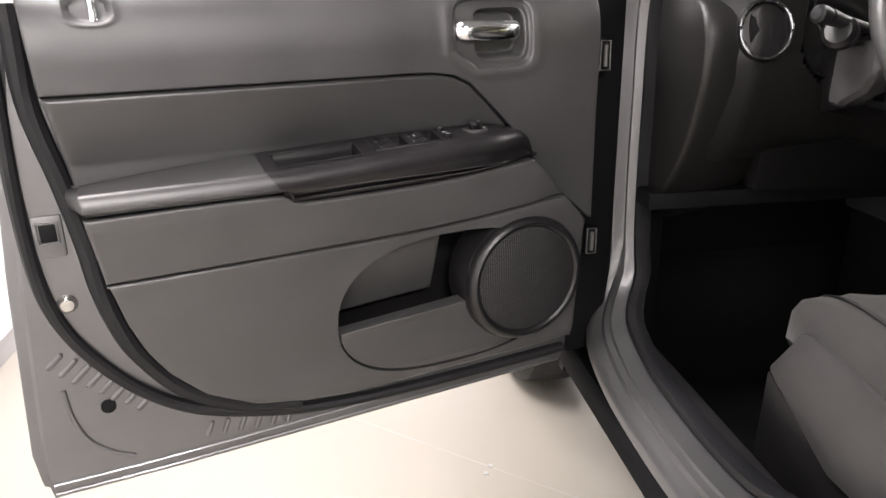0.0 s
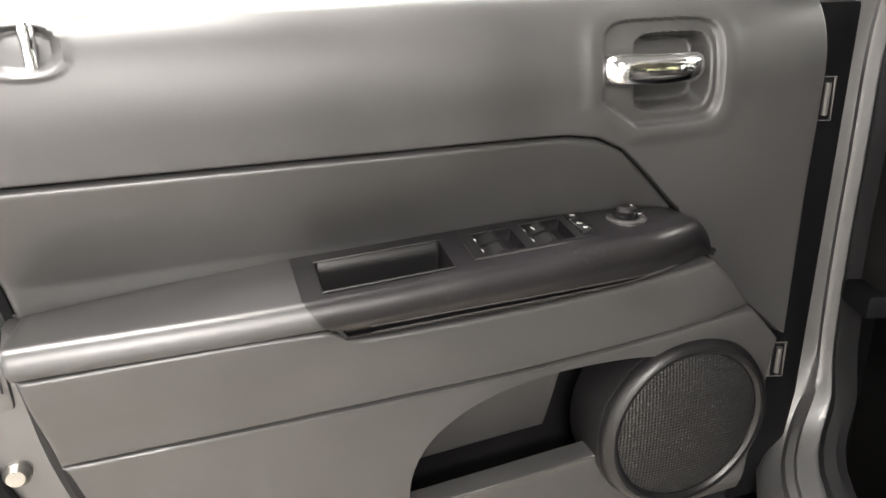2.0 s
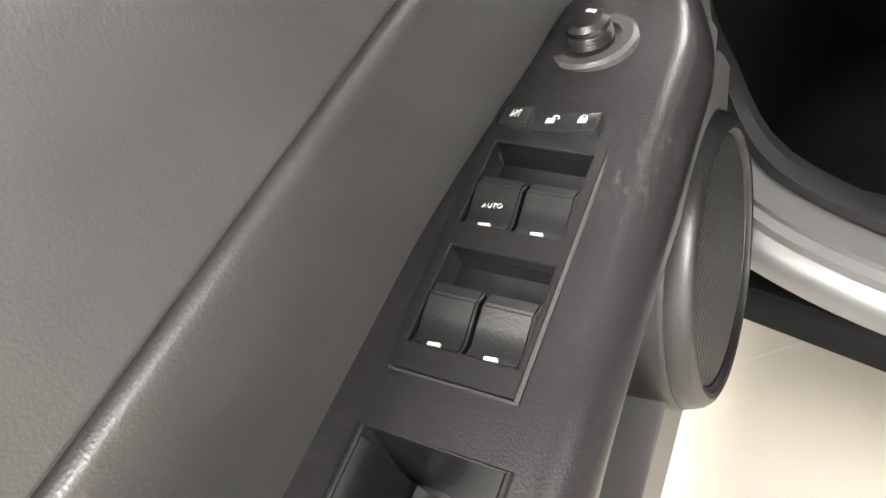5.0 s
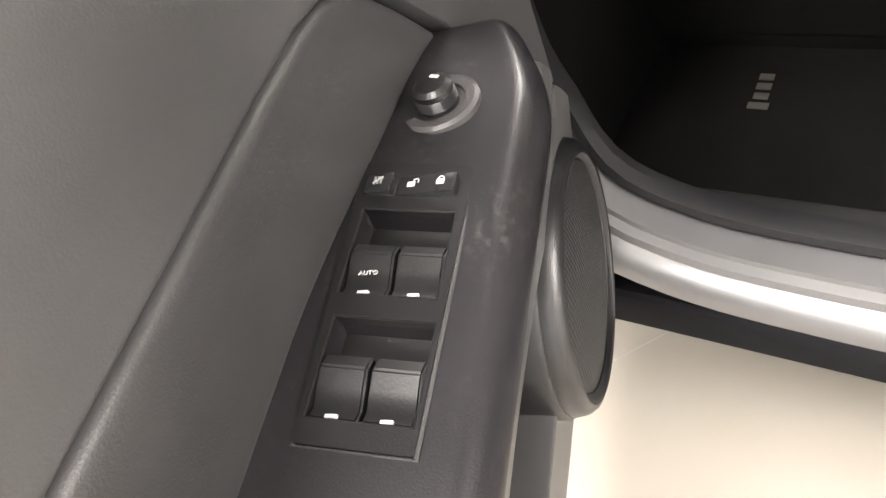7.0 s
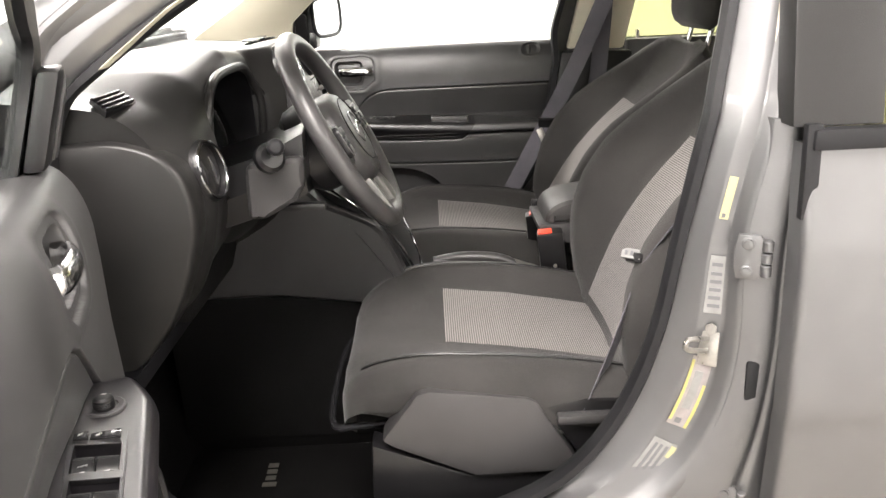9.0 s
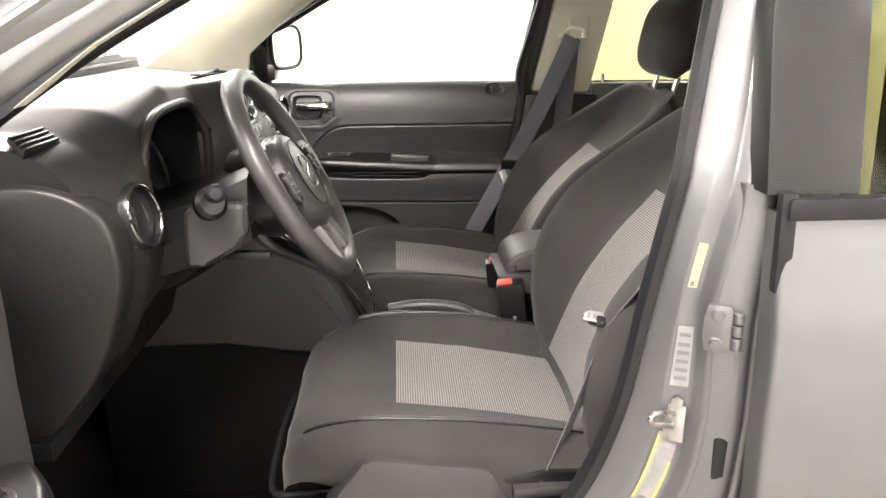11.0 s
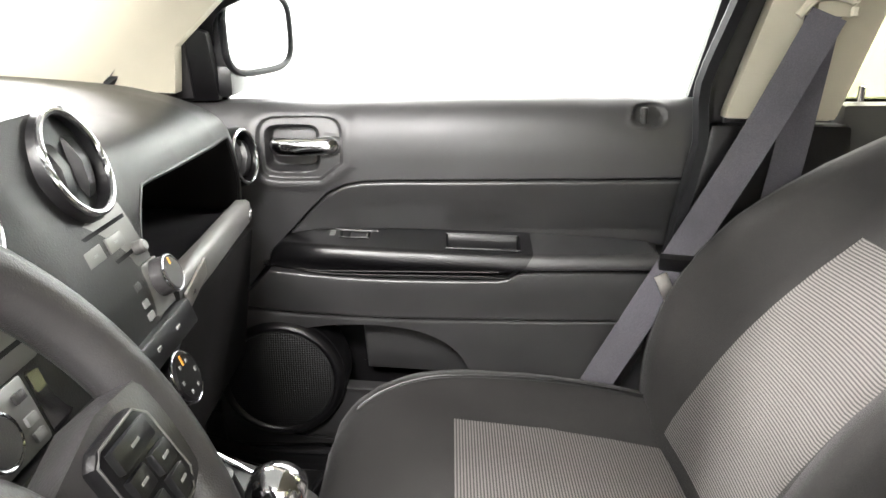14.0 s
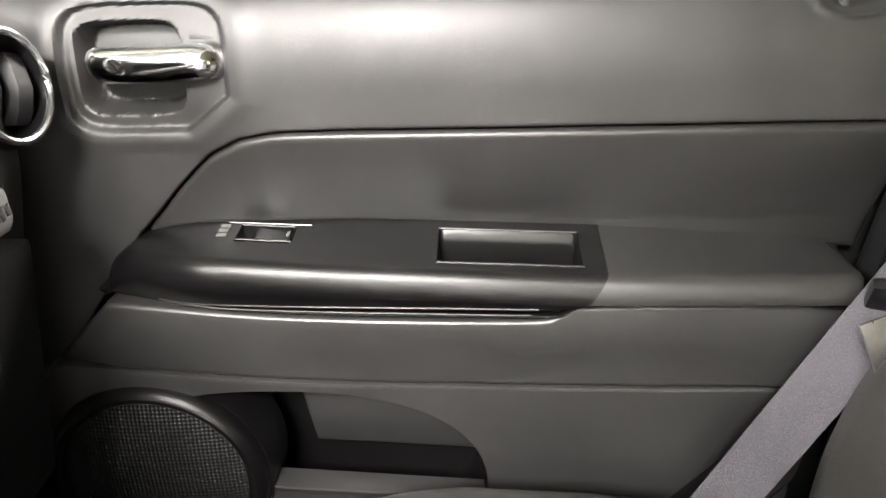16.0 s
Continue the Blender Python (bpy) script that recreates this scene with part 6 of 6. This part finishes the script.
part("console_foot", prism([(0.43, 0.64), (0.98, 0.67), (0.98, 0.30), (0.43, 0.30)], lambda p, q, w: Vector((w, p, q)), -0.115, 0.125, 0.012), M_CARPET, con, "black carpet under the console")
part("tunnel", box((0, 0.26, 0.40), (0.22, 1.44, 0.28), 0.04), M_CARPET, con, "black carpeted tunnel")


def on_plate(x, y, w):
    return Vector((x, y, interp([0.425, 0.45, 0.475, 0.51, 0.56, 0.615, 0.66], [0.650, 0.697, 0.757, 0.812, 0.840, 0.866, 0.905], y) + w))


def plate_fn(u, v):
    y = 0.43 + 0.235 * v
    hw = 0.085 + 0.022 * math.sin(math.pi * min(1, v * 1.15)) 
    return on_plate(0.004 + hw * (2 * u - 1), y, 0.012)


gate = part("selector_plate", sheet(10, 16, plate_fn, lambda u, v: plate_fn(u, v) - Vector((0, 0, 0.02))), M_KEY, con, "black selector plate")
part("plate_trim", tube(curve_pts([plate_fn(u, v) + Vector((0, 0, 0.002)) for u, v in ((0, 1), (0, 0.6), (0, 0.2), (0.12, 0), (0.88, 0), (1, 0.2), (1, 0.6), (1, 1))], 5), 0.0028, 8), M_DIMCHROME, gate, "dark chrome edge line")
for i in range(3):
    part("mark", box((0.058, 0.50 + i * 0.018, 0.0), (0.008, 0.005, 0.001), 0, Matrix.Translation((0, 0, on_plate(0, 0.50 + i * 0.018, 0.0128).z)) @ pose(0, 0, 0)), M_WHITE, gate, "white gear mark")
lever = part("gear_lever", tube([on_plate(0.015, 0.555, 0.0), (0.015, 0.530, 0.800), (0.015, 0.518, 0.872)], [0.011, 0.009, 0.010], 14), M_BLACK, con, "black gear lever")
part("lever_knob", lathe([(0.0, -0.032), (0.013, -0.030), (0.020, -0.012), (0.0235, 0.006), (0.021, 0.020), (0.012, 0.028), (0.0, 0.030)], Matrix.Translation((0.015, 0.513, 0.893)) @ pose(0, 0, 0, 12, 0, 0), 32), M_CHROME, lever, "bright chrome knob", 70)
part("gaiter", lathe([(0.036, 0.0), (0.030, 0.018), (0.020, 0.045), (0.012, 0.07)], Matrix.Translation(on_plate(0.015, 0.555, 0.008)), 24), M_BLACK, con, "black gaiter")
for i in range(3):
    part("slot", box((-0.03 + i * 0.034, 0.645, 0.905), (0.024, 0.05, 0.012), 0.003), M_DARK, con)
arm = thing("console_armrest", "grey padded armrest box between the seats", "armrest")
apts = [(0.150, 0.772), (0.147, 0.792), (0.130, 0.812), (0.09, 0.825), (0.0, 0.832), (-0.20, 0.836), (-0.22, 0.80), (-0.22, 0.776)]
part("lid", prism([(p.y, p.z) for p in curve_pts([(0, y, z) for y, z in apts], 4)], lambda p, q, w: Vector((w, p, q)), -0.068, 0.080, 0.018, 3), M_ARM, arm, "grey padded lid")
part("box", prism([(0.168, 0.774), (-0.22, 0.774), (-0.22, 0.73), (0.05, 0.722), (0.155, 0.735)], lambda p, q, w: Vector((w, p, q)), -0.072, 0.083, 0.008), M_GREYPL, arm, "dark grey armrest box")
part("stand", box((0.03, -0.06, 0.62), (0.13, 0.22, 0.22), 0.02), M_DARK, arm, "black armrest stand")
part("latch", box((0.084, 0.150, 0.765), (0.006, 0.020, 0.045), 0.002), M_BLACK, arm)
hb = thing("parking_brake", "dark grey parking brake lever on the console", "parking brake")
part("lever", tube(curve_pts([(0.031, 0.394, 0.662), (0.028, 0.33, 0.672), (0.020, 0.25, 0.668), (0.012, 0.20, 0.648)], 4), 0.0130, 14), M_GREYPL, hb, "dark grey lever grip")
part("tip", lathe([(0.0, 0.0), (0.010, 0.0), (0.010, 0.006), (0.0, 0.007)], axis_at((0.031, 0.394, 0.662), (0, 1, -0.1)), 18), M_DARK, hb)
part("boot", prism([(0.385, 0.640), (0.27, 0.652), (0.17, 0.640), (0.13, 0.58), (0.40, 0.575)], lambda p, q, w: Vector((w, p, q)), -0.02, 0.062, 0.012), M_GREYPL, hb, "dark grey lever boot")
part("surround", prism([(0.42, 0.625), (0.10, 0.600), (0.10, 0.54), (0.42, 0.54)], lambda p, q, w: Vector((w, p, q)), -0.085, 0.085, 0.010), M_BLACK, hb, "black console surround")
part("bracket", prism([(0.215, 0.690), (0.165, 0.672), (0.150, 0.610), (0.185, 0.610)], lambda p, q, w: Vector((w, p, q)), -0.052, -0.046, 0.001), M_STEEL, hb, "bright steel bracket")
for sx, bz in ((-0.089, 0.038), (0.108, 0.020)):
    bk = thing("seat_belt_buckle", "black seat belt buckle with a red button beside the seat", "belt buckle", group="belt buckles")
    mm = face((sx, 0.142, 0.705 + bz), (-0.1, 0.12, 1), (0.1, 1, 0))
    part("housing", box((0, 0, -0.025), (0.034, 0.056, 0.095), 0.006, mm), M_BLACK, bk)
    part("button", box((0, 0.010, 0.0225), (0.022, 0.030 if sx < 0 else 0.016, 0.006), 0.002, mm), M_RED, bk, "red release button")
    part("stem", box((0, -0.006, -0.085), (0.020, 0.030, 0.06), 0.004, mm), M_BLACK, bk)
    part("rivet", lathe([(0.0045, 0), (0.004, 0.003), (0.0, 0.0035)], axis_at((sx - 0.020, 0.135, 0.655 + bz), (-1, 0, 0)), 12), M_STEEL, bk)

# ---- centre pillars, belts, rear doors and what shows through the windows ----
for sd in (-1, 1):
    hi = [(-0.022, 1.075), (-0.19, 1.070), (-0.225, 1.30), (-0.235, 1.46), (-0.085, 1.46), (-0.062, 1.30)]
    part("centre_pillar_trim", prism(hi, lambda p, q, w: Vector((sd * (w - tumble(q)), p, q)), 0.655, 0.685, 0.010), M_CREAM, car_body, "cream upper centre pillar trim")
    lo = [(-0.005, 1.068), (-0.215, 1.065), (-0.24, 0.80), (-0.22, 0.50), (0.06, 0.50), (0.035, 0.80)]
    part("lower_pillar_trim", prism(lo, lambda p, q, w: Vector((sd * w, p, q)), 0.628 if sd < 0 else 0.652, 0.672 if sd < 0 else 0.690, 0.010), M_BLACK, car_body, "black lower centre pillar trim")
    part("anchor_slider", box((sd * 0.598, -0.135, 1.262), (0.014, 0.055, 0.085), 0.006), M_CREAM, car_body, "cream belt height slider")

pb = thing("seat_belt", "grey webbing seat belt hanging beside the passenger seat", "seat belt", group="front seat belts")
part("webbing", band(curve_pts([(0.578, -0.118, 1.225), (0.592, -0.040, 1.040), (0.598, 0.035, 0.890), (0.596, 0.055, 0.855), (0.592, 0.115, 0.745), (0.588, 0.172, 0.640)], 5), 0.047, 0.0014, (0.25, 1, 0.45)), M_WEB, pb, "grey webbing")
part("webbing", band(curve_pts([(0.588, -0.115, 1.222), (0.612, -0.110, 1.05), (0.625, -0.10, 0.90), (0.635, -0.09, 0.62)], 5), 0.047, 0.0014, (0.1, 1, 0.05)), M_WEB, pb, "grey webbing")
tongue = part("tongue", box((0, 0, 0), (0.054, 0.030, 0.012), 0.005, Matrix.Translation((0.590, 0.045, 0.872)) @ pose(0, 0, 0, 60, 0, 75)), M_BLACK, pb, "black belt tongue")
part("tongue_plate", box((0, 0, 0), (0.003, 0.020, 0.042), 0.001, Matrix.Translation((0.580, 0.062, 0.838)) @ pose(0, 0, 0, -24, 8, 0)), M_STEEL, tongue, "steel tongue plate")
part("loop", tube(curve_pts([(0.560, -0.142, 1.222), (0.565, -0.140, 1.242), (0.585, -0.105, 1.246), (0.588, -0.082, 1.222)], 4), 0.006, 8), M_CREAM, pb, "cream belt guide")
part("floor_anchor", box((0.590, 0.180, 0.630), (0.010, 0.055, 0.016), 0.004), M_STEEL, pb)

db = thing("seat_belt", "grey webbing seat belt hanging beside the driver seat", "seat belt", group="front seat belts")
part("webbing", band(curve_pts([(-0.585, -0.110, 1.24), (-0.600, -0.050, 1.10), (-0.585, 0.010, 0.98), (-0.545, 0.060, 0.875), (-0.535, 0.072, 0.845), (-0.545, 0.115, 0.72), (-0.560, 0.165, 0.600)], 5), 0.047, 0.0014, [(-0.9, 0.55, 0.25)] * 31), M_WEB, db, "grey webbing")
part("webbing", band(curve_pts([(-0.600, -0.115, 1.24), (-0.622, -0.085, 1.05), (-0.625, -0.03, 0.85), (-0.625, 0.02, 0.55)], 5), 0.047, 0.0014, (-0.1, 1, 0.05)), M_WEB, db, "grey webbing")
tg = part("tongue", box((0, 0, 0), (0.036, 0.052, 0.016), 0.006, Matrix.Translation((-0.538, 0.070, 0.862)) @ pose(0, 0, 0, 20, 20, 10)), M_BLACK, db, "black belt tongue")
tp = face((-0.545, 0.092, 0.8755), (-0.55, 0.10, 0.83), (0.026, 0.022, -0.023))
plate_t = part("tongue_plate", prism([(-0.009, -0.012), (0.009, -0.012), (0.009, 0.010), (0.004, 0.016), (-0.009, 0.016)], lambda p, q, w: tp @ Vector((p, q, w)), 0, 0.003, 0.0006), M_PAPER, tg, "pale steel tongue plate")
for q_ in (0.001, 0.009):
    part("slot", box((0, q_, 0.0032), (0.008, 0.004, 0.0008), 0, tp), M_INK, plate_t)
part("floor_anchor", box((-0.560, 0.155, 0.588), (0.014, 0.10, 0.014), 0.004), M_STEEL, db)


def rear_door(sd):
    name = "rear_door"
    door = thing(name, "closed silver rear door with black window frame" if sd < 0 else "closed rear door with tinted window", "car door", group="rear doors")

    def skin_x(z):
        return interp([0.35, 0.55, 0.72, 0.95, 1.07], [0.715, 0.752, 0.765, 0.758, 0.742], z)

    def sk(u, v):
        z = 0.40 + 0.675 * v
        y0 = -0.052 - 0.010 * (1 - v)
        y = y0 - 0.95 * u
        e = min(u * 0.95, 0.012) / 0.012
        return Vector((sd * (skin_x(z) - 0.010 * (1 - math.sqrt(max(0, 1 - (1 - e) ** 2))) - 0.0025 * math.exp(-((z - 0.70) / 0.008) ** 2)), y, z))

    part("outer_skin", sheet([0, 0.002, 0.005, 0.009, 0.014] + [0.03 + 0.97 * i / 30 for i in range(31)], 50, sk, lambda u, v: sk(u, v) - Vector((sd * 0.03, 0, 0))), M_SILVER, door, "silver painted door skin")
    part("belt_moulding", box((sd * 0.742, -0.53, 1.082), (0.022, 0.95, 0.026), 0.006), M_RUBBER, door, "black rubber belt moulding")
    part("edge_moulding", prism([(-0.052, 0.985), (-0.070, 0.985), (-0.066, 1.10), (-0.048, 1.10)], lambda p, q, w: Vector((sd * w, p, q)), 0.735, 0.748, 0.002), M_RUBBER, door)
    fr = [(-0.036, 1.095), (-0.142, 1.095), (-0.158, 1.28), (-0.175, 1.44), (-0.070, 1.475), (-0.046, 1.28)]
    part("window_pillar", prism(fr, lambda p, q, w: Vector((sd * (w - tumble(q) * 0.9), p, q)), 0.690, 0.736, 0.003), M_DASH, door, "dark grey window pillar cover")
    up = [(-0.09, 1.44), (-0.95, 1.40), (-1.0, 1.46), (-0.10, 1.50)]
    part("window_frame", prism(up, lambda p, q, w: Vector((sd * (w - tumble(q) * 0.9), p, q)), 0.700, 0.735, 0.004), M_BLACK, door, "black window frame")
    rr = [(-0.92, 1.095), (-1.01, 1.095), (-1.02, 1.44), (-0.95, 1.44)]
    part("window_frame", prism(rr, lambda p, q, w: Vector((sd * (w - tumble(q) * 0.9), p, q)), 0.700, 0.735, 0.004), M_BLACK, door, "black window frame")
    g = part("window_pane", prism([(-0.13, 1.09), (-0.93, 1.09), (-0.96, 1.42), (-0.16, 1.45)], lambda p, q, w: Vector((sd * (w - tumble(q) * 0.9), p, q)), 0.716, 0.720, 0), M_TINT, door, "tinted rear window glass")
    g.visible_shadow = False
    part("inner_panel", prism([(-0.20, 1.095), (-0.99, 1.095), (-0.97, 0.48), (-0.24, 0.48)], lambda p, q, w: Vector((sd * w, p, q)), 0.66, 0.70, 0.010), M_TRIM, door, "charcoal inner door panel")
    part("lock_pin", lathe([(0.006, 0.0), (0.005, 0.020), (0.006, 0.028), (0.0, 0.031)], Matrix.Translation((sd * 0.69, -0.238, 1.090)), 14), M_CHROME, door, "small chrome lock pin")
    return door


rear_l, rear_r = rear_door(-1), rear_door(1)
for sd in (-1, 1):
    part("quarter_panel", prism([(-1.02, 0.40), (-1.02, 1.48), (-1.72, 1.44), (-1.78, 0.40)], lambda p, q, w: Vector((sd * (w - tumble(q) * 0.8), p, q)), 0.68, 0.745, 0.01), M_SILVER, car_body, "silver rear quarter panel")
st_ = thing("window_sticker", "white paper sticker with a red border on the rear window", "sticker")
part("paper", box((-0.716, -0.29, 1.205), (0.002, 0.22, 0.17), 0, None), M_WHITE, st_)
part("border", box((-0.7175, -0.305, 1.21), (0.002, 0.19, 0.135), 0, None), M_PINKLAB, st_, "faded red border")

# stickers and fittings on the driver side centre pillar
REAR_RUN = sorted([(q, p) for q, p in zip(loop_points(), offset_loop(loop_points(), 1.0)) if q[0] < 0.30 and q[1] < 1.15], key=lambda e: e[0][1])


def on_frame(z, off, x):
    """A place on the frame's rear run: the height of the opening's edge there, the way out from it, and the depth."""
    zs = [q[1] for q, p in REAR_RUN]
    y0, y1, z1 = interp(zs, [q[0] for q, p in REAR_RUN], z), interp(zs, [p[0] - q[0] for q, p in REAR_RUN], z), interp(zs, [p[1] - q[1] for q, p in REAR_RUN], z)
    k = off * widen(y0, z)
    return Vector((-(x - tumble(z)), y0 + y1 * k, z + z1 * k))


def frame_label(name, z0, z1, o0, o1, mat, label, prints=()):
    """A thin label laid along the channel of the door frame between two heights of the opening's edge."""
    def strip(za, zb, oa, ob, x):
        return sheet(10, 2, lambda u, v: on_frame(za + (zb - za) * u, oa + (ob - oa) * v, x), lambda u, v: on_frame(za + (zb - za) * u, oa + (ob - oa) * v, x - 0.0008))
    t = thing(name, label, "label", group="labels on the door frame")
    part("sheet", strip(z0, z1, o0, o1, 0.6795), mat, t)
    for u0, u1, v0, v1, im in prints:
        part("print", strip(z0 + (z1 - z0) * u0, z0 + (z1 - z0) * u1, o0 + (o1 - o0) * v0, o0 + (o1 - o0) * v1, 0.6801), im, t)
    return t


frame_label("tyre_label", 0.975, 1.031, 0.0285, 0.0400, M_YELLOW, "narrow yellow label on the silver pillar", [(0.04, 0.14, 0.2, 0.6, M_INK)])
frame_label("pillar_label", 0.845, 0.925, 0.028, 0.046, M_PAPER, "white printed label on the silver pillar", [(u, u + 0.06, 0.15, 0.85, M_INK) for u in (0.1, 0.24, 0.38, 0.52, 0.66, 0.82)])
frame_label("warning_label", 0.690, 0.785, 0.028, 0.046, M_PINKLAB, "pale printed label with yellow edges", [(0.06, 0.95, 0.0, 0.14, M_YEDGE), (0.0, 0.62, 0.86, 1.0, M_YEDGE), (0.04, 0.11, 0.3, 0.6, M_INK), (0.25, 0.8, 0.3, 0.7, M_PAPER)])
frame_label("paint_label", 0.608, 0.668, 0.026, 0.050, M_PAPER, "white printed label near the sill", [(0.08, 0.9, 0.16, 0.26, M_INK), (0.08, 0.9, 0.36, 0.46, M_INK), (0.2, 0.9, 0.58, 0.68, M_INK), (0.7, 0.95, 0.75, 0.95, M_YELLOW)])
sk_ = thing("door_striker", "zinc steel door striker on the pillar", "door striker")
part("plate", box((0, 0, 0), (0.026, 0.050, 0.004), 0.002, face((-0.682, 0.020, 0.785), (-0.85, 0.50, 0.1))), M_STEEL, sk_)
part("bail", tube(curve_pts([(-0.684, 0.022, 0.800), (-0.694, 0.050, 0.806), (-0.697, 0.057, 0.799), (-0.694, 0.050, 0.790), (-0.684, 0.022, 0.782)], 4), 0.0038, 8), M_STEEL, sk_, "bright striker bail")
for z_ in (0.815, 0.772):
    part("bolt", lathe([(0.008, 0), (0.008, 0.004), (0.0, 0.005)], axis_at((-0.682, 0.018, z_), (-0.85, 0.50, 0.1)), 6), M_STEEL, sk_)
for z_ in (0.925, 0.545):
    leaf = face((-0.704, -0.016, z_), (-0.90, 0.42, 0.0))
    shape = [(-0.016, -0.030), (0.010, -0.030), (0.017, -0.018), (0.012, 0.0), (0.017, 0.018), (0.010, 0.030), (-0.016, 0.030), (-0.020, 0.012), (-0.020, -0.012)]
    hg = part("hinge", prism(shape, lambda p, q, w: leaf @ Vector((p, q, w)), -0.004, 0.004, 0.0015), M_SILVER, rear_l, "silver painted door hinge")
    for k0, k1 in ((-0.024, -0.008), (-0.006, 0.008), (0.010, 0.024)):
        part("knuckle", lathe([(0.0055, k0), (0.0068, k0 + 0.001), (0.0068, k1 - 0.001), (0.0055, k1)], Matrix.Translation((-0.715, -0.032, z_)), 16), M_SILVER, hg)
    for dz in (-0.019, 0.019):
        part("bolt", lathe([(0.0085, 0.003), (0.0085, 0.005), (0.0062, 0.006), (0.0062, 0.010), (0.0, 0.011)], leaf @ pose(-0.004, dz, 0), 12), M_SILVER, hg)
chk = thing("pillar_grommet", "black rubber grommet on the pillar", "grommet")
part("body", box((-0.702, -0.035, 0.745), (0.014, 0.022, 0.062), 0.008), M_RUBBER, chk)
# floor mat
mat_ob = thing("floor_mat", "black carpet floor mat with a small grey badge", "floor mat")
part("mat", box((-0.33, 0.72, 0.278), (0.40, 0.52, 0.014), 0.006), M_CARPET, mat_ob)
for i in range(4):
    part("badge_bar", box((-0.228 + (i - 1.5) * 0.022, 0.768 + (i - 1.5) * 0.001, 0.286), (0.014, 0.022 if i else 0.030, 0.002), 0.001), M_BADGE, mat_ob, "grey badge shape")
pm = thing("floor_mat", "black carpet floor mat on the passenger side", "floor mat")
part("mat", box((0.33, 0.72, 0.278), (0.40, 0.52, 0.014), 0.006), M_CARPET, pm)
# door mirror on the passenger side
mir = thing("door_mirror", "silver passenger door mirror with black rim", "door mirror")
m0 = face((0.784, 0.690, 1.197), (-0.30, -1, 0.02))
ring = [(0.104 * math.copysign(abs(math.cos(t)) ** 0.55, math.cos(t)), 0.062 * math.copysign(abs(math.sin(t)) ** 0.55, math.sin(t))) for t in [k * math.tau / 40 for k in range(40)]]
part("housing", loft([[m0 @ Vector((x * s, y * s, z)) for x, y in ring] for s, z in ((0.93, 0.0), (1.0, -0.004), (1.02, -0.03), (0.9, -0.07), (0.5, -0.10))]), M_SILVER, mir, "silver mirror housing")
part("rim", tube([m0 @ Vector((x * 0.97, y * 0.97, 0.002)) for x, y in ring], 0.006, 8, True), M_RUBBER, mir, "black mirror rim")
part("mirror_glass", prism([(x * 0.93, y * 0.93) for x, y in ring], lambda p, q, w: m0 @ Vector((p, q, w)), 0.0, 0.003, 0), M_CHROME, mir, "mirror glass")
part("foot", box((0.735, 0.735, 1.130), (0.09, 0.05, 0.05), 0.015), M_BLACK, mir, "black mirror foot")
# things outside the windscreen
ant = thing("aerial", "thin grey aerial on the front wing", "aerial")
part("rod", tube([(0.72, 1.20, 1.0), (0.80, 1.18, 1.75)], 0.0035, 8), M_INK, ant)
wp = thing("wiper", "black windscreen wiper resting on the glass", "wiper")
part("arm", tube(curve_pts([(-0.10, 1.115, 1.150), (0.20, 1.090, 1.180), (0.50, 1.075, 1.188)], 5), 0.007, 8), M_RUBBER, wp)
part("blade", tube(curve_pts([(0.05, 1.085, 1.176), (0.40, 1.075, 1.182), (0.66, 1.070, 1.178)], 5), 0.005, 8), M_RUBBER, wp, "black wiper blade")
stk = thing("screen_sticker", "faded green oval sticker on the windscreen", "sticker")
part("oval", prism([(0.028 * math.cos(k * math.tau / 28), 0.017 * math.sin(k * math.tau / 28)) for k in range(28)], lambda p, q, w: Vector((0.590 + p * 0.9, 1.005 - q * 0.88 - p * 0.35, 1.207 + q * 0.47 + w)), 0, 0.001, 0), M_GREEN, stk)
